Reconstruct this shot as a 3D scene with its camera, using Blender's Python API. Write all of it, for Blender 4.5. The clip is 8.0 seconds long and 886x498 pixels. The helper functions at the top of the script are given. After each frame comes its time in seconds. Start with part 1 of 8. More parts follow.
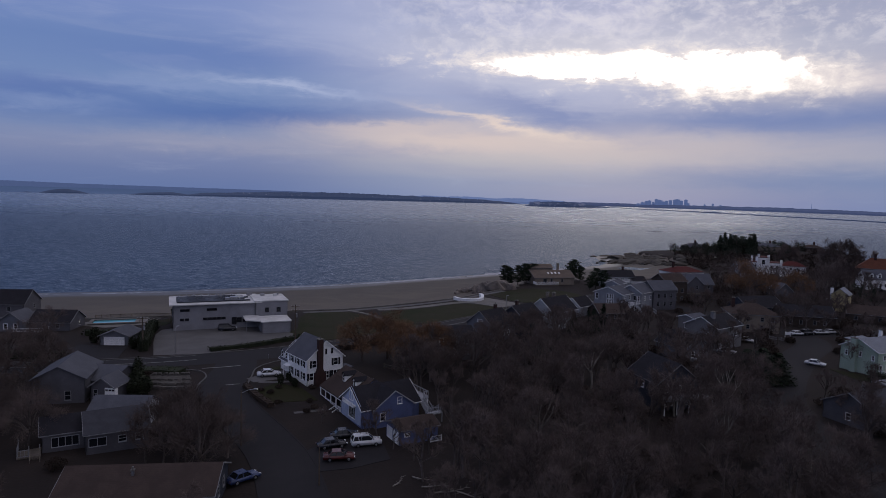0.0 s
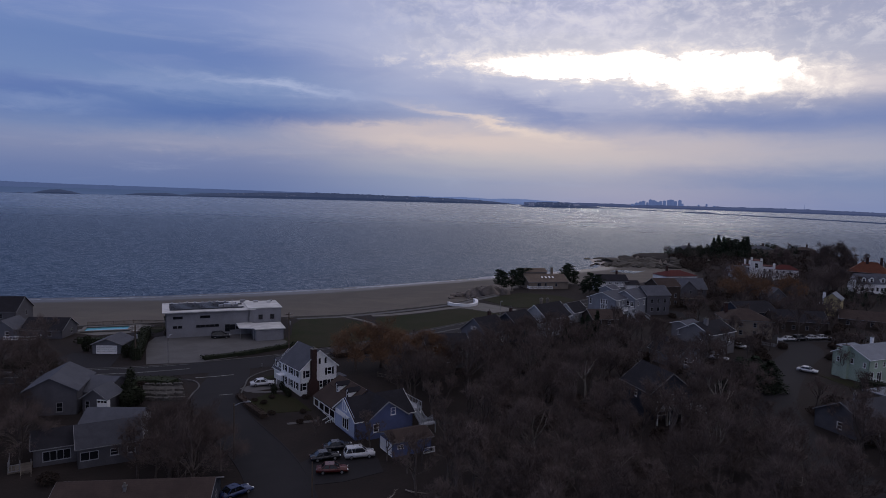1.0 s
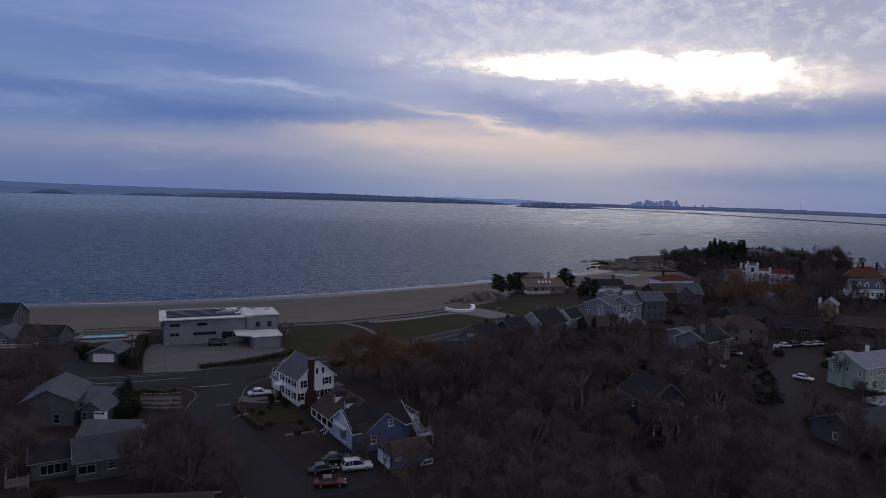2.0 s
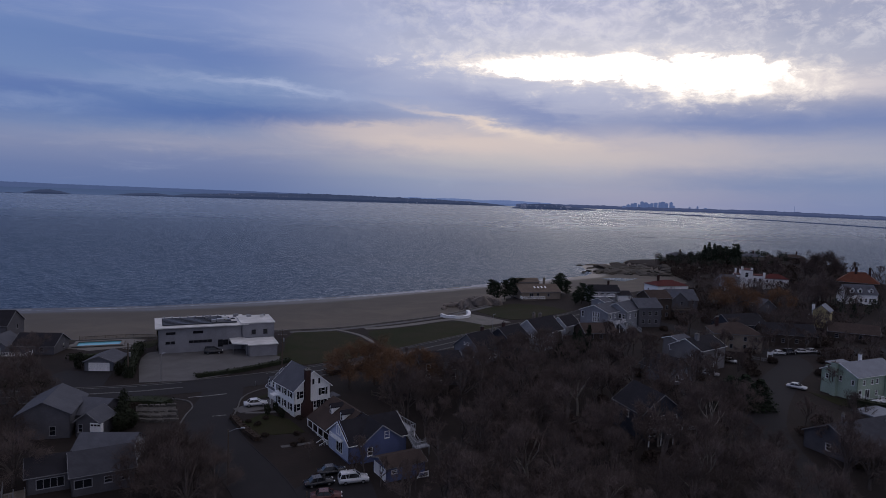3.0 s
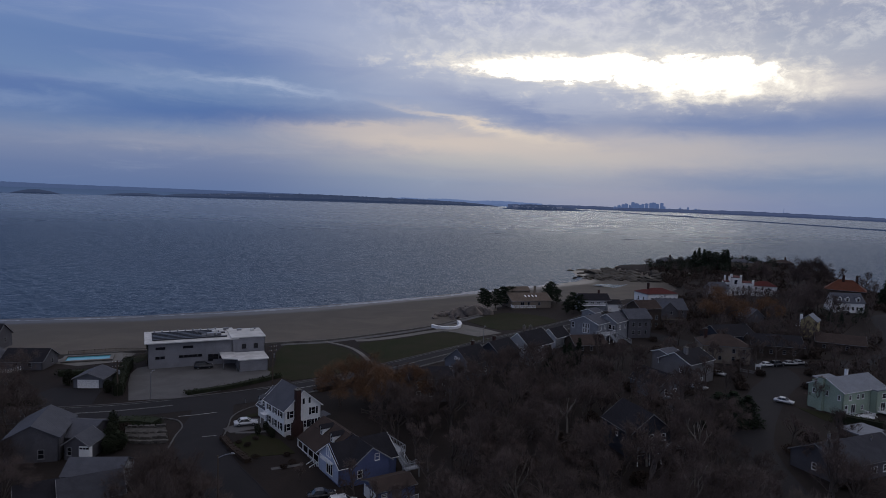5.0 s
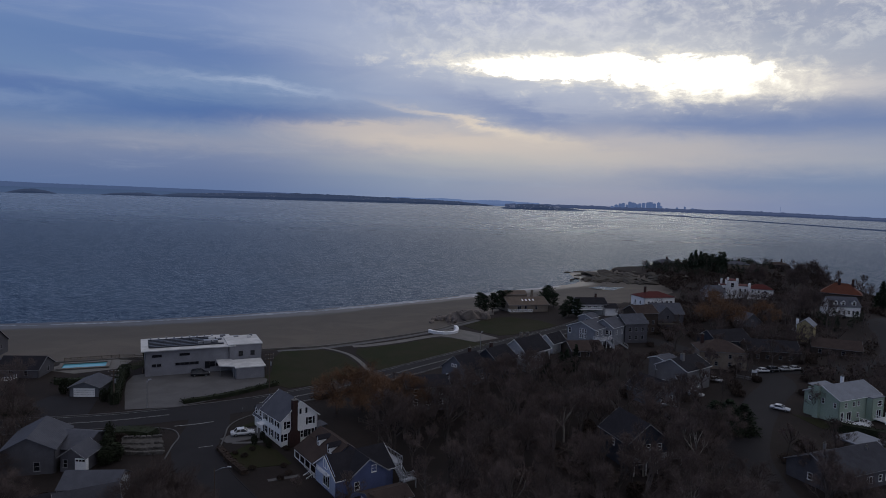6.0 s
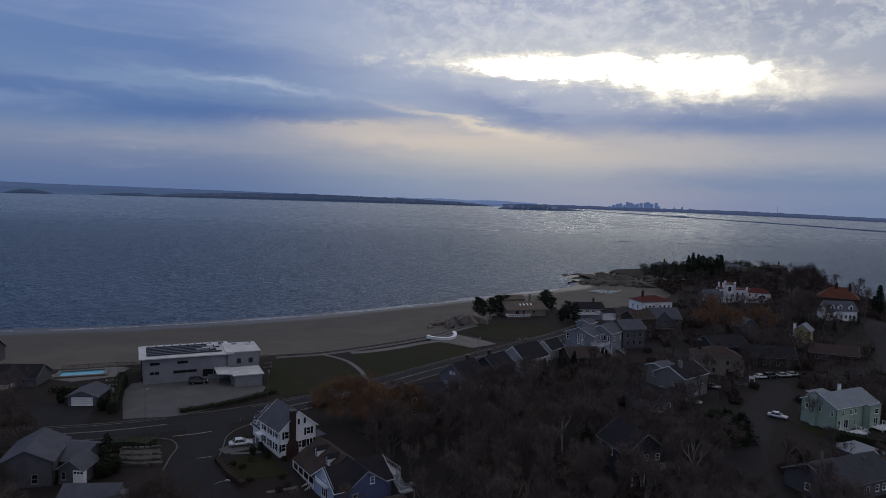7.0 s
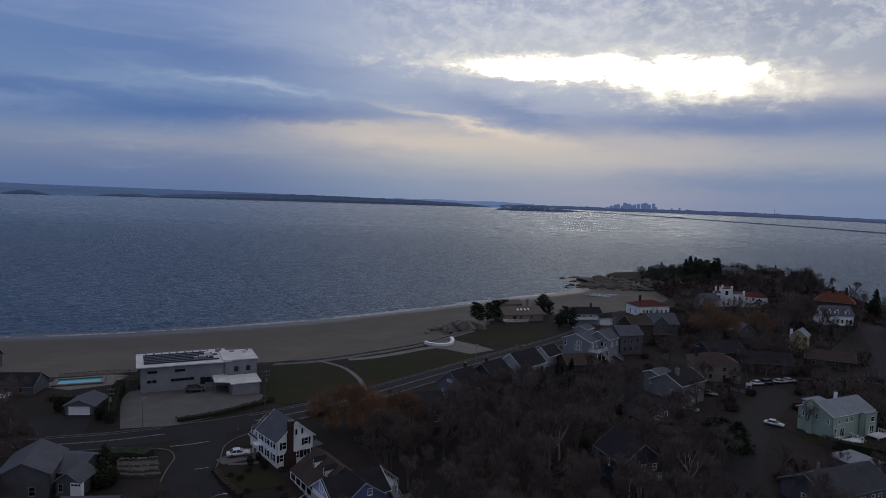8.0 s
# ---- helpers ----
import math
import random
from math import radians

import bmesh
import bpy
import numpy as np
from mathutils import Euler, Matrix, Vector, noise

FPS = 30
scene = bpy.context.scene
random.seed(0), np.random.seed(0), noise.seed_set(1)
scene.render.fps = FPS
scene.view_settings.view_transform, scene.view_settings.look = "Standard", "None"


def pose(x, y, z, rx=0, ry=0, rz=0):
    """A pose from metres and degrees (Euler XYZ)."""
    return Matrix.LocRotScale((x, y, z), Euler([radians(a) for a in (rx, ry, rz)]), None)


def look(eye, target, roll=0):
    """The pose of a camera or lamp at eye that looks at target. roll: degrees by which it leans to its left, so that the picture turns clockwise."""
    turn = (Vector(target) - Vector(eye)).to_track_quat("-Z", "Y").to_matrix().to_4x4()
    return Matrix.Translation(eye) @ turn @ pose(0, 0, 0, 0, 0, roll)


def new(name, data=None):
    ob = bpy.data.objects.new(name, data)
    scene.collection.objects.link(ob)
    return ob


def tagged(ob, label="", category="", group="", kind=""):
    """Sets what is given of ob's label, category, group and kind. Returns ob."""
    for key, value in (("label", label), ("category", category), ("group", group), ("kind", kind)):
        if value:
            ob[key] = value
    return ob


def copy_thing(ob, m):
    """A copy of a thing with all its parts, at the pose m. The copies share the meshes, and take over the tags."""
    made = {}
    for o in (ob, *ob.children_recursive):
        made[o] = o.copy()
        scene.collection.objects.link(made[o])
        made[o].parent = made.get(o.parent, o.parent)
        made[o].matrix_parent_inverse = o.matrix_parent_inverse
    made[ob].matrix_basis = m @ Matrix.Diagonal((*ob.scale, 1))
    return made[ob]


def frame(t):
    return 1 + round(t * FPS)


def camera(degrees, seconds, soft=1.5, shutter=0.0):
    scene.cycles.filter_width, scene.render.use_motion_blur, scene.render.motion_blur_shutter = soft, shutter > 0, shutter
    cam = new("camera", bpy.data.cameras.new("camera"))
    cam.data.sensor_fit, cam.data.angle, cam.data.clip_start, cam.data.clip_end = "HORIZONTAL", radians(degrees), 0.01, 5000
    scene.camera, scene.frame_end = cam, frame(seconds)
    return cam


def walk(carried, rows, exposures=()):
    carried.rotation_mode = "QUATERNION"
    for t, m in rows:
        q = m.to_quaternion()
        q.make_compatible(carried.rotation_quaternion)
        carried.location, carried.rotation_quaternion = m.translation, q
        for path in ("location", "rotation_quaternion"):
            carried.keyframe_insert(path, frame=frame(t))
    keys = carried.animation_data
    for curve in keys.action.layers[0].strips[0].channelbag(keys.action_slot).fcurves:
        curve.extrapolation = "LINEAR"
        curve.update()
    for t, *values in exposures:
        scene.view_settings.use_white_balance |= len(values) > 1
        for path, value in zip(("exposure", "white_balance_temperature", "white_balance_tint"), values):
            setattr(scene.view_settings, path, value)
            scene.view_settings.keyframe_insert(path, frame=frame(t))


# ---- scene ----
cam = camera(68.4, 8.0, 0.75)
PATH = [
    (0, (1.139, 1.129, 41.815), (0.985, 3.116, 41.653), 1.5),
    (0.5, (1.345, 1.152, 42.765), (1.199, 3.141, 42.603), 1.5),
    (1, (1.327, 1.246, 43.631), (1.189, 3.234, 43.47), 1.5),
    (1.5, (1.228, 1.27, 44.575), (1.095, 3.259, 44.414), 1.5),
    (3, (0.923, 0.912, 47.648), (0.809, 2.902, 47.49), 1.7),
    (3.5, (0.899, 0.842, 48.563), (0.793, 2.833, 48.407), 1.7),
    (4, (0.968, 0.815, 49.559), (0.868, 2.807, 49.402), 1.8),
    (4.5, (1.096, 0.757, 50.56), (1.002, 2.749, 50.403), 1.8),
    (6, (1.077, 1.0, 53.691), (0.997, 2.992, 53.531), 1.8),
    (6.5, (1.069, 0.993, 54.72), (0.993, 2.985, 54.56), 1.8),
    (7, (0.896, 1.054, 55.726), (0.823, 3.047, 55.566), 1.8),
    (7.5, (0.881, 0.988, 56.72), (0.812, 2.98, 56.561), 1.8),
    (8, (0.891, 1.003, 57.683), (0.825, 2.996, 57.525), 1.8),
]
walk(cam, [(t, look(eye, target, roll)) for t, eye, target, roll in PATH],
     [(0, 0.0, 6450, 14), (3, -0.02, 6450, 13), (4.5, -0.07, 6500, 8), (8, -0.09, 6500, 4)])

# ---------------------------------------------------------------- sky and sun
SUN_AZ, SUN_EL = 13.8, 10.4          # degrees, clockwise from +y, and above the horizon


class Nodes:
    """Short hand for wiring a node tree."""

    def __init__(self, tree):
        self.tree = tree
        tree.nodes.clear()

    def add(self, kind):
        return self.tree.nodes.new(kind)

    def wire(self, a, b):
        self.tree.links.new(a, b)

    def feed(self, socket, v):
        if isinstance(v, bpy.types.NodeSocket):
            self.wire(v, socket)
        else:
            socket.default_value = v

    def math(self, op, a, b=0.0, c=0.0, clamp=False):
        n = self.add("ShaderNodeMath")
        n.operation, n.use_clamp = op, clamp
        for s, v in zip(n.inputs, (a, b, c)):
            self.feed(s, v)
        return n.outputs[0]

    def mix(self, fac, a, b, blend="MIX"):
        n = self.add("ShaderNodeMix")
        n.data_type, n.blend_type = "RGBA", blend
        self.feed(n.inputs[0], fac)
        for s, v in ((n.inputs[6], a), (n.inputs[7], b)):
            self.feed(s, (*v, 1) if isinstance(v, tuple) and len(v) == 3 else v)
        return n.outputs[2]

    def noise(self, vec, scale, detail=4.0, rough=0.55, warp=0.0):
        n = self.add("ShaderNodeTexNoise")
        if vec is not None:
            self.wire(vec, n.inputs["Vector"])
        n.inputs["Scale"].default_value, n.inputs["Detail"].default_value = scale, detail
        n.inputs["Roughness"].default_value, n.inputs["Distortion"].default_value = rough, warp
        return n.outputs[0]

    def ramp(self, fac, stops):
        n = self.add("ShaderNodeValToRGB")
        self.wire(fac, n.inputs[0])
        el = n.color_ramp.elements
        while len(el) < len(stops):
            el.new(0.5)
        for e, (p, c) in zip(el, stops):
            e.position, e.color = p, (*c, 1) if isinstance(c, tuple) else (c, c, c, 1)
        return n.outputs[0]

    def span(self, v, a, b, lo=0.0, hi=1.0):
        n = self.add("ShaderNodeMapRange")
        n.interpolation_type = "SMOOTHSTEP"
        for s, x in zip(n.inputs, (v, a, b, lo, hi)):
            self.feed(s, x)
        return n.outputs[0]

    def xyz(self, x, y, z):
        n = self.add("ShaderNodeCombineXYZ")
        for s, v in zip(n.inputs, (x, y, z)):
            self.feed(s, v)
        return n.outputs[0]


def cloudy_sky():
    world = bpy.data.worlds.new("evening_sky")
    scene.world = world
    world.use_nodes = True
    k = Nodes(world.node_tree)
    co = k.add("ShaderNodeTexCoord").outputs["Generated"]
    sep = k.add("ShaderNodeSeparateXYZ")
    k.wire(co, sep.inputs[0])
    x, y, z = sep.outputs
    az0 = k.math("MULTIPLY", k.math("ARCTAN2", x, y), 57.2958)
    el0 = k.math("MULTIPLY", k.math("ARCSINE", z), 57.2958)

    def layer(across, up_, seed, detail, rough, warp):
        """Noise stretched along the layers of cloud: so many lumps to the degree across and up."""
        return k.noise(k.xyz(k.math("MULTIPLY", az0, across), k.math("MULTIPLY", el0, up_), seed), 1.0, detail, rough, warp)

    sideways = layer(0.045, 0.30, 3.1, 4, 0.5, 0.5)
    wisp = layer(0.10, 0.62, 7.7, 6, 0.62, 0.7)
    fray = layer(0.30, 0.75, 1.9, 6, 0.62, 0.5)
    curd = layer(0.62, 1.0, 5.3, 7, 0.66, 0.35)
    lump = layer(0.16, 0.36, 9.2, 4, 0.55, 0.3)
    off = lambda n, amount: k.math("MULTIPLY", k.math("SUBTRACT", n, 0.5), amount)
    # edges of the large cloud forms are frayed by the same layers
    az = k.math("ADD", az0, off(wisp, 8.0))
    el = k.math("ADD", el0, k.math("ADD", off(fray, 1.7), k.math("ADD", off(wisp, 1.3), off(sideways, 1.2))))

    def bank(a, e, wide, high, slope=0.0):
        da = k.math("DIVIDE", k.math("SUBTRACT", az, a), wide)
        de = k.math("SUBTRACT", el, e)
        if slope:
            de = k.math("SUBTRACT", de, k.math("MULTIPLY", k.math("SUBTRACT", az, a), slope))
        de = k.math("DIVIDE", de, high)
        r = k.math("ADD", k.math("MULTIPLY", da, da), k.math("MULTIPLY", de, de))
        return k.math("POWER", 2.71828, k.math("MULTIPLY", r, -1.0))

    # three slices of evening sky, away from the sun, beneath the gap and beyond it
    up = k.math("DIVIDE", k.math("ADD", el0, off(sideways, 1.6)), 20.0, clamp=True)
    left = k.ramp(up, [(0.0, (0.116, 0.179, 0.354)), (0.07, (0.140, 0.196, 0.364)), (0.16, (0.195, 0.241, 0.393)), (0.24, (0.172, 0.241, 0.417)), (0.31, (0.112, 0.191, 0.407)), (0.42, (0.163, 0.251, 0.456)), (0.55, (0.140, 0.226, 0.446)), (0.7, (0.177, 0.256, 0.495)), (1.0, (0.209, 0.281, 0.514))])
    mid = k.ramp(up, [(0.0, (.200, .270, .430)), (0.07, (.245, .305, .440)), (0.16, (.430, .435, .475)), (0.26, (.560, .515, .505)), (0.34, (.320, .365, .510)), (0.42, (.290, .350, .535)), (0.55, (.370, .420, .585)), (0.7, (.480, .505, .640)), (1.0, (.500, .510, .650))])
    right = k.ramp(up, [(0.0, (.150, .225, .405)), (0.08, (.175, .245, .410)), (0.17, (.320, .350, .450)), (0.24, (.280, .320, .450)), (0.33, (.165, .228, .415)), (0.44, (.330, .350, .450)), (0.58, (.290, .330, .465)), (0.75, (.360, .385, .500)), (1.0, (.400, .410, .540))])
    col = k.mix(k.span(az0, -23.0, -3.0), left, mid)
    col = k.mix(k.span(az0, 7.0, 25.0), col, right)
    nishita = k.add("ShaderNodeTexSky")
    nishita.sky_type, nishita.sun_disc = "NISHITA", False
    nishita.sun_elevation, nishita.sun_rotation = radians(SUN_EL), radians(SUN_AZ)
    col = k.mix(1.0, col, k.mix(1.0, nishita.outputs[0], (0.0015, 0.0015, 0.0015), "MULTIPLY"), "ADD")
    # soft lighter and darker layers
    col = k.mix(k.math("MULTIPLY", k.span(sideways, 0.5, 0.72), 0.22), col, (.11, .18, .41))
    col = k.mix(k.math("MULTIPLY", k.span(wisp, 0.5, 0.78), 0.16), col, (.46, .51, .64))

    def stroke(strength, colour, *form):
        nonlocal col
        col = k.mix(k.math("MULTIPLY", bank(*form), strength), col, colour)

    # blue banks and the thin lit streaks between them
    stroke(0.50, (.115, .190, .440), -21.0, 10.9, 14.0, 1.4, 0.05)
    stroke(0.60, (.330, .395, .590), -11.0, 14.0, 11.0, 2.6)
    stroke(0.72, (.078, .155, .385), -21.0, 6.2, 11.0, 0.85, 0.02)
    stroke(0.60, (.095, .160, .390), -36.0, 7.4, 6.0, 0.8)
    stroke(0.45, (.270, .350, .550), -27.0, 8.1, 9.0, 0.55, 0.03)
    stroke(0.70, (.420, .490, .660), -17.5, 8.65, 6.0, 0.36, -0.07)
    stroke(0.40, (.260, .340, .530), -35.0, 6.2, 4.5, 0.45)
    stroke(0.45, (.375, .375, .450), -23.0, 3.9, 12.0, 0.75)
    stroke(0.75, (.680, .580, .525), -3.0, 4.8, 12.0, 1.0, -0.03)
    stroke(0.55, (.540, .490, .490), 15.0, 4.2, 11.0, 0.9)
    stroke(0.50, (.175, .245, .415), 25.0, 1.9, 13.0, 0.9)
    stroke(0.80, (.185, .245, .455), 3.4, 7.5, 7.5, 0.95, -0.24)
    stroke(0.80, (.155, .222, .430), 21.0, 6.6, 12.0, 0.95)
    stroke(0.80, (.820, .690, .575), 0.2, 6.25, 5.4, 0.42, -0.20)
    stroke(0.60, (.620, .540, .510), -8.5, 5.8, 6.0, 0.40, 0.05)
    # broken curds of cloud high round the sun
    high = k.math("MULTIPLY", k.span(el0, 10.5, 13.0), k.span(az0, -16.0, 2.0))
    col = k.mix(k.math("MULTIPLY", high, k.math("MULTIPLY", k.span(lump, 0.52, 0.36), 0.45)), col, (.240, .295, .450))
    col = k.mix(k.math("MULTIPLY", high, k.math("MULTIPLY", k.span(curd, 0.42, 0.68), 0.48)), col, (.780, .765, .770))
    col = k.mix(k.math("MULTIPLY", high, k.math("MULTIPLY", k.span(curd, 0.50, 0.34), 0.36)), col, (.310, .355, .490))
    # the thin place through which the low sun shines: a pale veil, a warm rim and the white gap itself
    halo = bank(11.0, 11.4, 18.0, 3.0, -0.03)
    col = k.mix(k.math("MULTIPLY", halo, 0.70), col, (.760, .740, .740))
    col = k.mix(k.math("MULTIPLY", bank(26.0, 9.4, 7.5, 0.85, -0.05), 0.75), col, (.740, .680, .660))
    top = k.math("MAXIMUM", bank(8.5, 11.15, 13.0, 1.15, -0.02), bank(17.0, 10.15, 10.5, 2.0, -0.05))
    gap = k.math("ADD", top, k.math("ADD", off(curd, 1.0), off(wisp, 0.3)))
    col = k.mix(k.span(gap, 0.20, 0.80), col, (.960, .885, .790))
    col = k.mix(k.span(gap, 0.50, 1.20), col, (1.45, 1.39, 1.29))
    col = k.mix(k.math("MULTIPLY", bank(12.5, 10.7, 10.0, 1.0), k.span(gap, 0.50, 1.1)), col, (12.0, 10.9, 9.2))
    # the deck is dimmer away from the sun and paler overhead
    turned = k.math("ABSOLUTE", k.math("SUBTRACT", az0, SUN_AZ))
    col = k.mix(k.math("MULTIPLY", k.span(turned, 60.0, 130.0), 0.15), col, (.09, .09, .15))
    col = k.mix(k.math("MULTIPLY", k.span(el0, 19.0, 50.0), 0.7), col, (.50, .485, .54))
    col = k.mix(1.0, col, (1.0, .995, 1.012), "MULTIPLY")
    # below the horizon only the sea's far edge
    col = k.mix(k.span(el0, -0.6, -3.0), col, (.14, .18, .26))
    bg = k.add("ShaderNodeBackground")
    k.wire(col, bg.inputs[0])
    bg.inputs[1].default_value = 1.0
    k.wire(bg.outputs[0], k.add("ShaderNodeOutputWorld").inputs[0])


cloudy_sky()

sun = new("sun", bpy.data.lights.new("sun", "SUN"))
sun.data.energy, sun.data.angle, sun.data.color = 0.10, radians(100), (1.0, 0.92, 0.82)
a, e = radians(SUN_AZ), radians(SUN_EL)
sun.matrix_basis = look((0, 0, 200), (-math.sin(a) * math.cos(e), -math.cos(a) * math.cos(e), 200 - math.sin(e)))

# ---------------------------------------------------------------- materials


def material(name, colour, other=None, rough=0.8, scale=1.0, fine=12.0, bump=0.3, metal=0.0, vary=0.0, bands=0.0, spec=0.12, lift=0.02, mid=0.5):
    """A surface with stains at one scale and grain at another; bands: boards or courses that many to the metre, across z."""
    m = bpy.data.materials.new(name)
    m.use_nodes = True
    k = Nodes(m.node_tree)
    co = k.add("ShaderNodeTexCoord").outputs["Object"]
    other = other or tuple(c * 0.72 for c in colour)
    stain = k.noise(co, scale, 5, 0.6, 0.3)
    grain = k.noise(co, fine, 3, 0.6)
    col = k.mix(k.span(stain, mid - 0.16, mid + 0.18), other, colour)
    col = k.mix(k.math("MULTIPLY", k.span(grain, 0.35, 0.7), 0.35), col, tuple(c * 0.62 for c in colour))
    if vary:
        info = k.add("ShaderNodeObjectInfo").outputs["Random"]
        hue = k.add("ShaderNodeHueSaturation")
        k.wire(k.math("ADD", k.math("MULTIPLY", info, vary), 1.0 - vary / 2), hue.inputs["Value"])
        k.wire(col, hue.inputs["Color"])
        col = hue.outputs[0]
    height = k.math("ADD", k.math("MULTIPLY", grain, 0.6), k.math("MULTIPLY", stain, 0.4))
    if bands:
        sep = k.add("ShaderNodeSeparateXYZ")
        k.wire(co, sep.inputs[0])
        saw = k.math("FRACT", k.math("MULTIPLY", sep.outputs[2], bands))
        height = k.math("ADD", k.math("MULTIPLY", height, 0.4), saw)
        col = k.mix(k.math("MULTIPLY", k.span(saw, 0.16, 0.0), 0.55), col, tuple(c * 0.35 for c in colour))
    bs = k.add("ShaderNodeBsdfPrincipled")
    k.wire(col, bs.inputs["Base Color"])
    bs.inputs["Metallic"].default_value = metal
    bs.inputs["Specular IOR Level"].default_value = spec
    k.wire(k.math("ADD", k.math("MULTIPLY", k.math("SUBTRACT", stain, 0.5), 0.25), rough, clamp=True), bs.inputs["Roughness"])
    if bump:
        b = k.add("ShaderNodeBump")
        b.inputs["Strength"].default_value, b.inputs["Distance"].default_value = bump, lift
        k.wire(height, b.inputs["Height"])
        k.wire(b.outputs[0], bs.inputs["Normal"])
    k.wire(bs.outputs[0], k.add("ShaderNodeOutputMaterial").inputs[0])
    return m


def sea_material():
    m = bpy.data.materials.new("sea_water")
    m.use_nodes = True
    k = Nodes(m.node_tree)
    co = k.add("ShaderNodeTexCoord").outputs["Object"]
    sep = k.add("ShaderNodeSeparateXYZ")
    k.wire(co, sep.inputs[0])
    swell = k.noise(k.xyz(k.math("MULTIPLY", sep.outputs[0], 0.06), k.math("MULTIPLY", sep.outputs[1], 0.09), 0.0), 1.0, 3, 0.5, 0.4)
    skew = k.xyz(k.math("ADD", k.math("MULTIPLY", sep.outputs[0], 0.85), k.math("MULTIPLY", sep.outputs[1], 0.53)), k.math("SUBTRACT", k.math("MULTIPLY", sep.outputs[1], 0.85), k.math("MULTIPLY", sep.outputs[0], 0.53)), 2.3)
    chop = k.noise(skew, 0.28, 5, 0.62, 0.9)
    ripple = k.noise(skew, 0.9, 4, 0.65, 0.6)
    gust = k.noise(k.xyz(k.math("MULTIPLY", sep.outputs[0], 0.004), k.math("MULTIPLY", sep.outputs[1], 0.010), 5.0), 1.0, 4, 0.55, 0.5)
    facet = k.math("ADD", k.math("MULTIPLY", k.noise(skew, 0.55, 4, 0.68, 0.4), 0.72), k.math("MULTIPLY", k.noise(skew, 0.16, 4, 0.6, 0.6), 0.28))
    bs = k.add("ShaderNodeBsdfDiffuse")
    k.wire(k.mix(k.span(gust, 0.35, 0.7), (.0042, .028, .067), (.0056, .034, .077)), bs.inputs["Color"])
    far = k.span(sep.outputs[1], 380.0, 1700.0)
    h = k.math("ADD", k.math("MULTIPLY", swell, 0.25), k.math("ADD", k.math("MULTIPLY", chop, 1.3), k.math("MULTIPLY", ripple, 0.28)))
    b = k.add("ShaderNodeBump")
    k.wire(k.math("SUBTRACT", 1.0, k.math("MULTIPLY", far, 0.97)), b.inputs["Strength"])
    b.inputs["Distance"].default_value = 0.85
    k.wire(h, b.inputs["Height"])
    # the faces of the waves: broken mirrors of the sky, the more so the flatter they are met
    gl = k.add("ShaderNodeBsdfGlossy")
    gl.inputs["Color"].default_value = (.93, .97, 1.0, 1)
    k.wire(k.math("SUBTRACT", k.span(gust, 0.3, 0.7, 0.29, 0.33), k.math("MULTIPLY", far, 0.05)), gl.inputs["Roughness"])
    k.wire(b.outputs[0], gl.inputs["Normal"])
    fres = k.add("ShaderNodeFresnel")
    fres.inputs["IOR"].default_value = 1.33
    k.wire(b.outputs[0], fres.inputs["Normal"])
    both = k.add("ShaderNodeMixShader")
    k.wire(k.math("MULTIPLY", k.math("ADD", k.math("ADD", 0.035, k.math("MULTIPLY", fres.outputs[0], 0.30)), k.math("MULTIPLY", k.math("POWER", fres.outputs[0], 6.0), 0.2)), k.span(facet, 0.36, 0.64, 0.55, 1.48)), both.inputs[0])
    k.wire(bs.outputs[0], both.inputs[1])
    k.wire(gl.outputs[0], both.inputs[2])
    k.wire(both.outputs[0], k.add("ShaderNodeOutputMaterial").inputs[0])
    return m


def sand_material():
    """Dry above, wet and shining where the last waves ran up."""
    m = bpy.data.materials.new("beach_sand")
    m.use_nodes = True
    k = Nodes(m.node_tree)
    co = k.add("ShaderNodeTexCoord").outputs["Object"]
    sep = k.add("ShaderNodeSeparateXYZ")
    k.wire(co, sep.inputs[0])
    stain, grain = k.noise(co, 0.06, 5, 0.6, 0.8), k.noise(co, 2.5, 4, 0.6)
    level = k.math("ADD", sep.outputs[2], k.math("MULTIPLY", k.math("SUBTRACT", stain, 0.5), 0.35))
    wet = k.span(level, 0.62, 0.30)
    col = k.mix(k.span(stain, 0.35, 0.65), (.095, .082, .068), (.120, .102, .083))
    col = k.mix(k.math("MULTIPLY", k.span(grain, 0.4, 0.7), 0.3), col, (.076, .069, .060))
    damp = k.span(level, 1.9, 1.0)
    col = k.mix(k.math("MULTIPLY", damp, 0.45), col, (.072, .066, .059))
    col = k.mix(k.math("MULTIPLY", wet, 0.8), col, (.055, .050, .047))
    bs = k.add("ShaderNodeBsdfPrincipled")
    bs.inputs["Specular IOR Level"].default_value = 0.22
    k.wire(col, bs.inputs["Base Color"])
    k.wire(k.math("SUBTRACT", 0.9, k.math("MULTIPLY", wet, 0.46)), bs.inputs["Roughness"])
    b = k.add("ShaderNodeBump")
    b.inputs["Strength"].default_value, b.inputs["Distance"].default_value = 0.25, 0.06
    k.wire(k.math("MULTIPLY", grain, k.math("SUBTRACT", 1.0, wet)), b.inputs["Height"])
    k.wire(b.outputs[0], bs.inputs["Normal"])
    k.wire(bs.outputs[0], k.add("ShaderNodeOutputMaterial").inputs[0])
    return m


def glass_material(name, tint, rough=0.08):
    m = bpy.data.materials.new(name)
    m.use_nodes = True
    bs = m.node_tree.nodes["Principled BSDF"]
    bs.inputs["Base Color"].default_value = (*tint, 1)
    bs.inputs["Roughness"].default_value, bs.inputs["IOR"].default_value = rough, 1.5
    return m


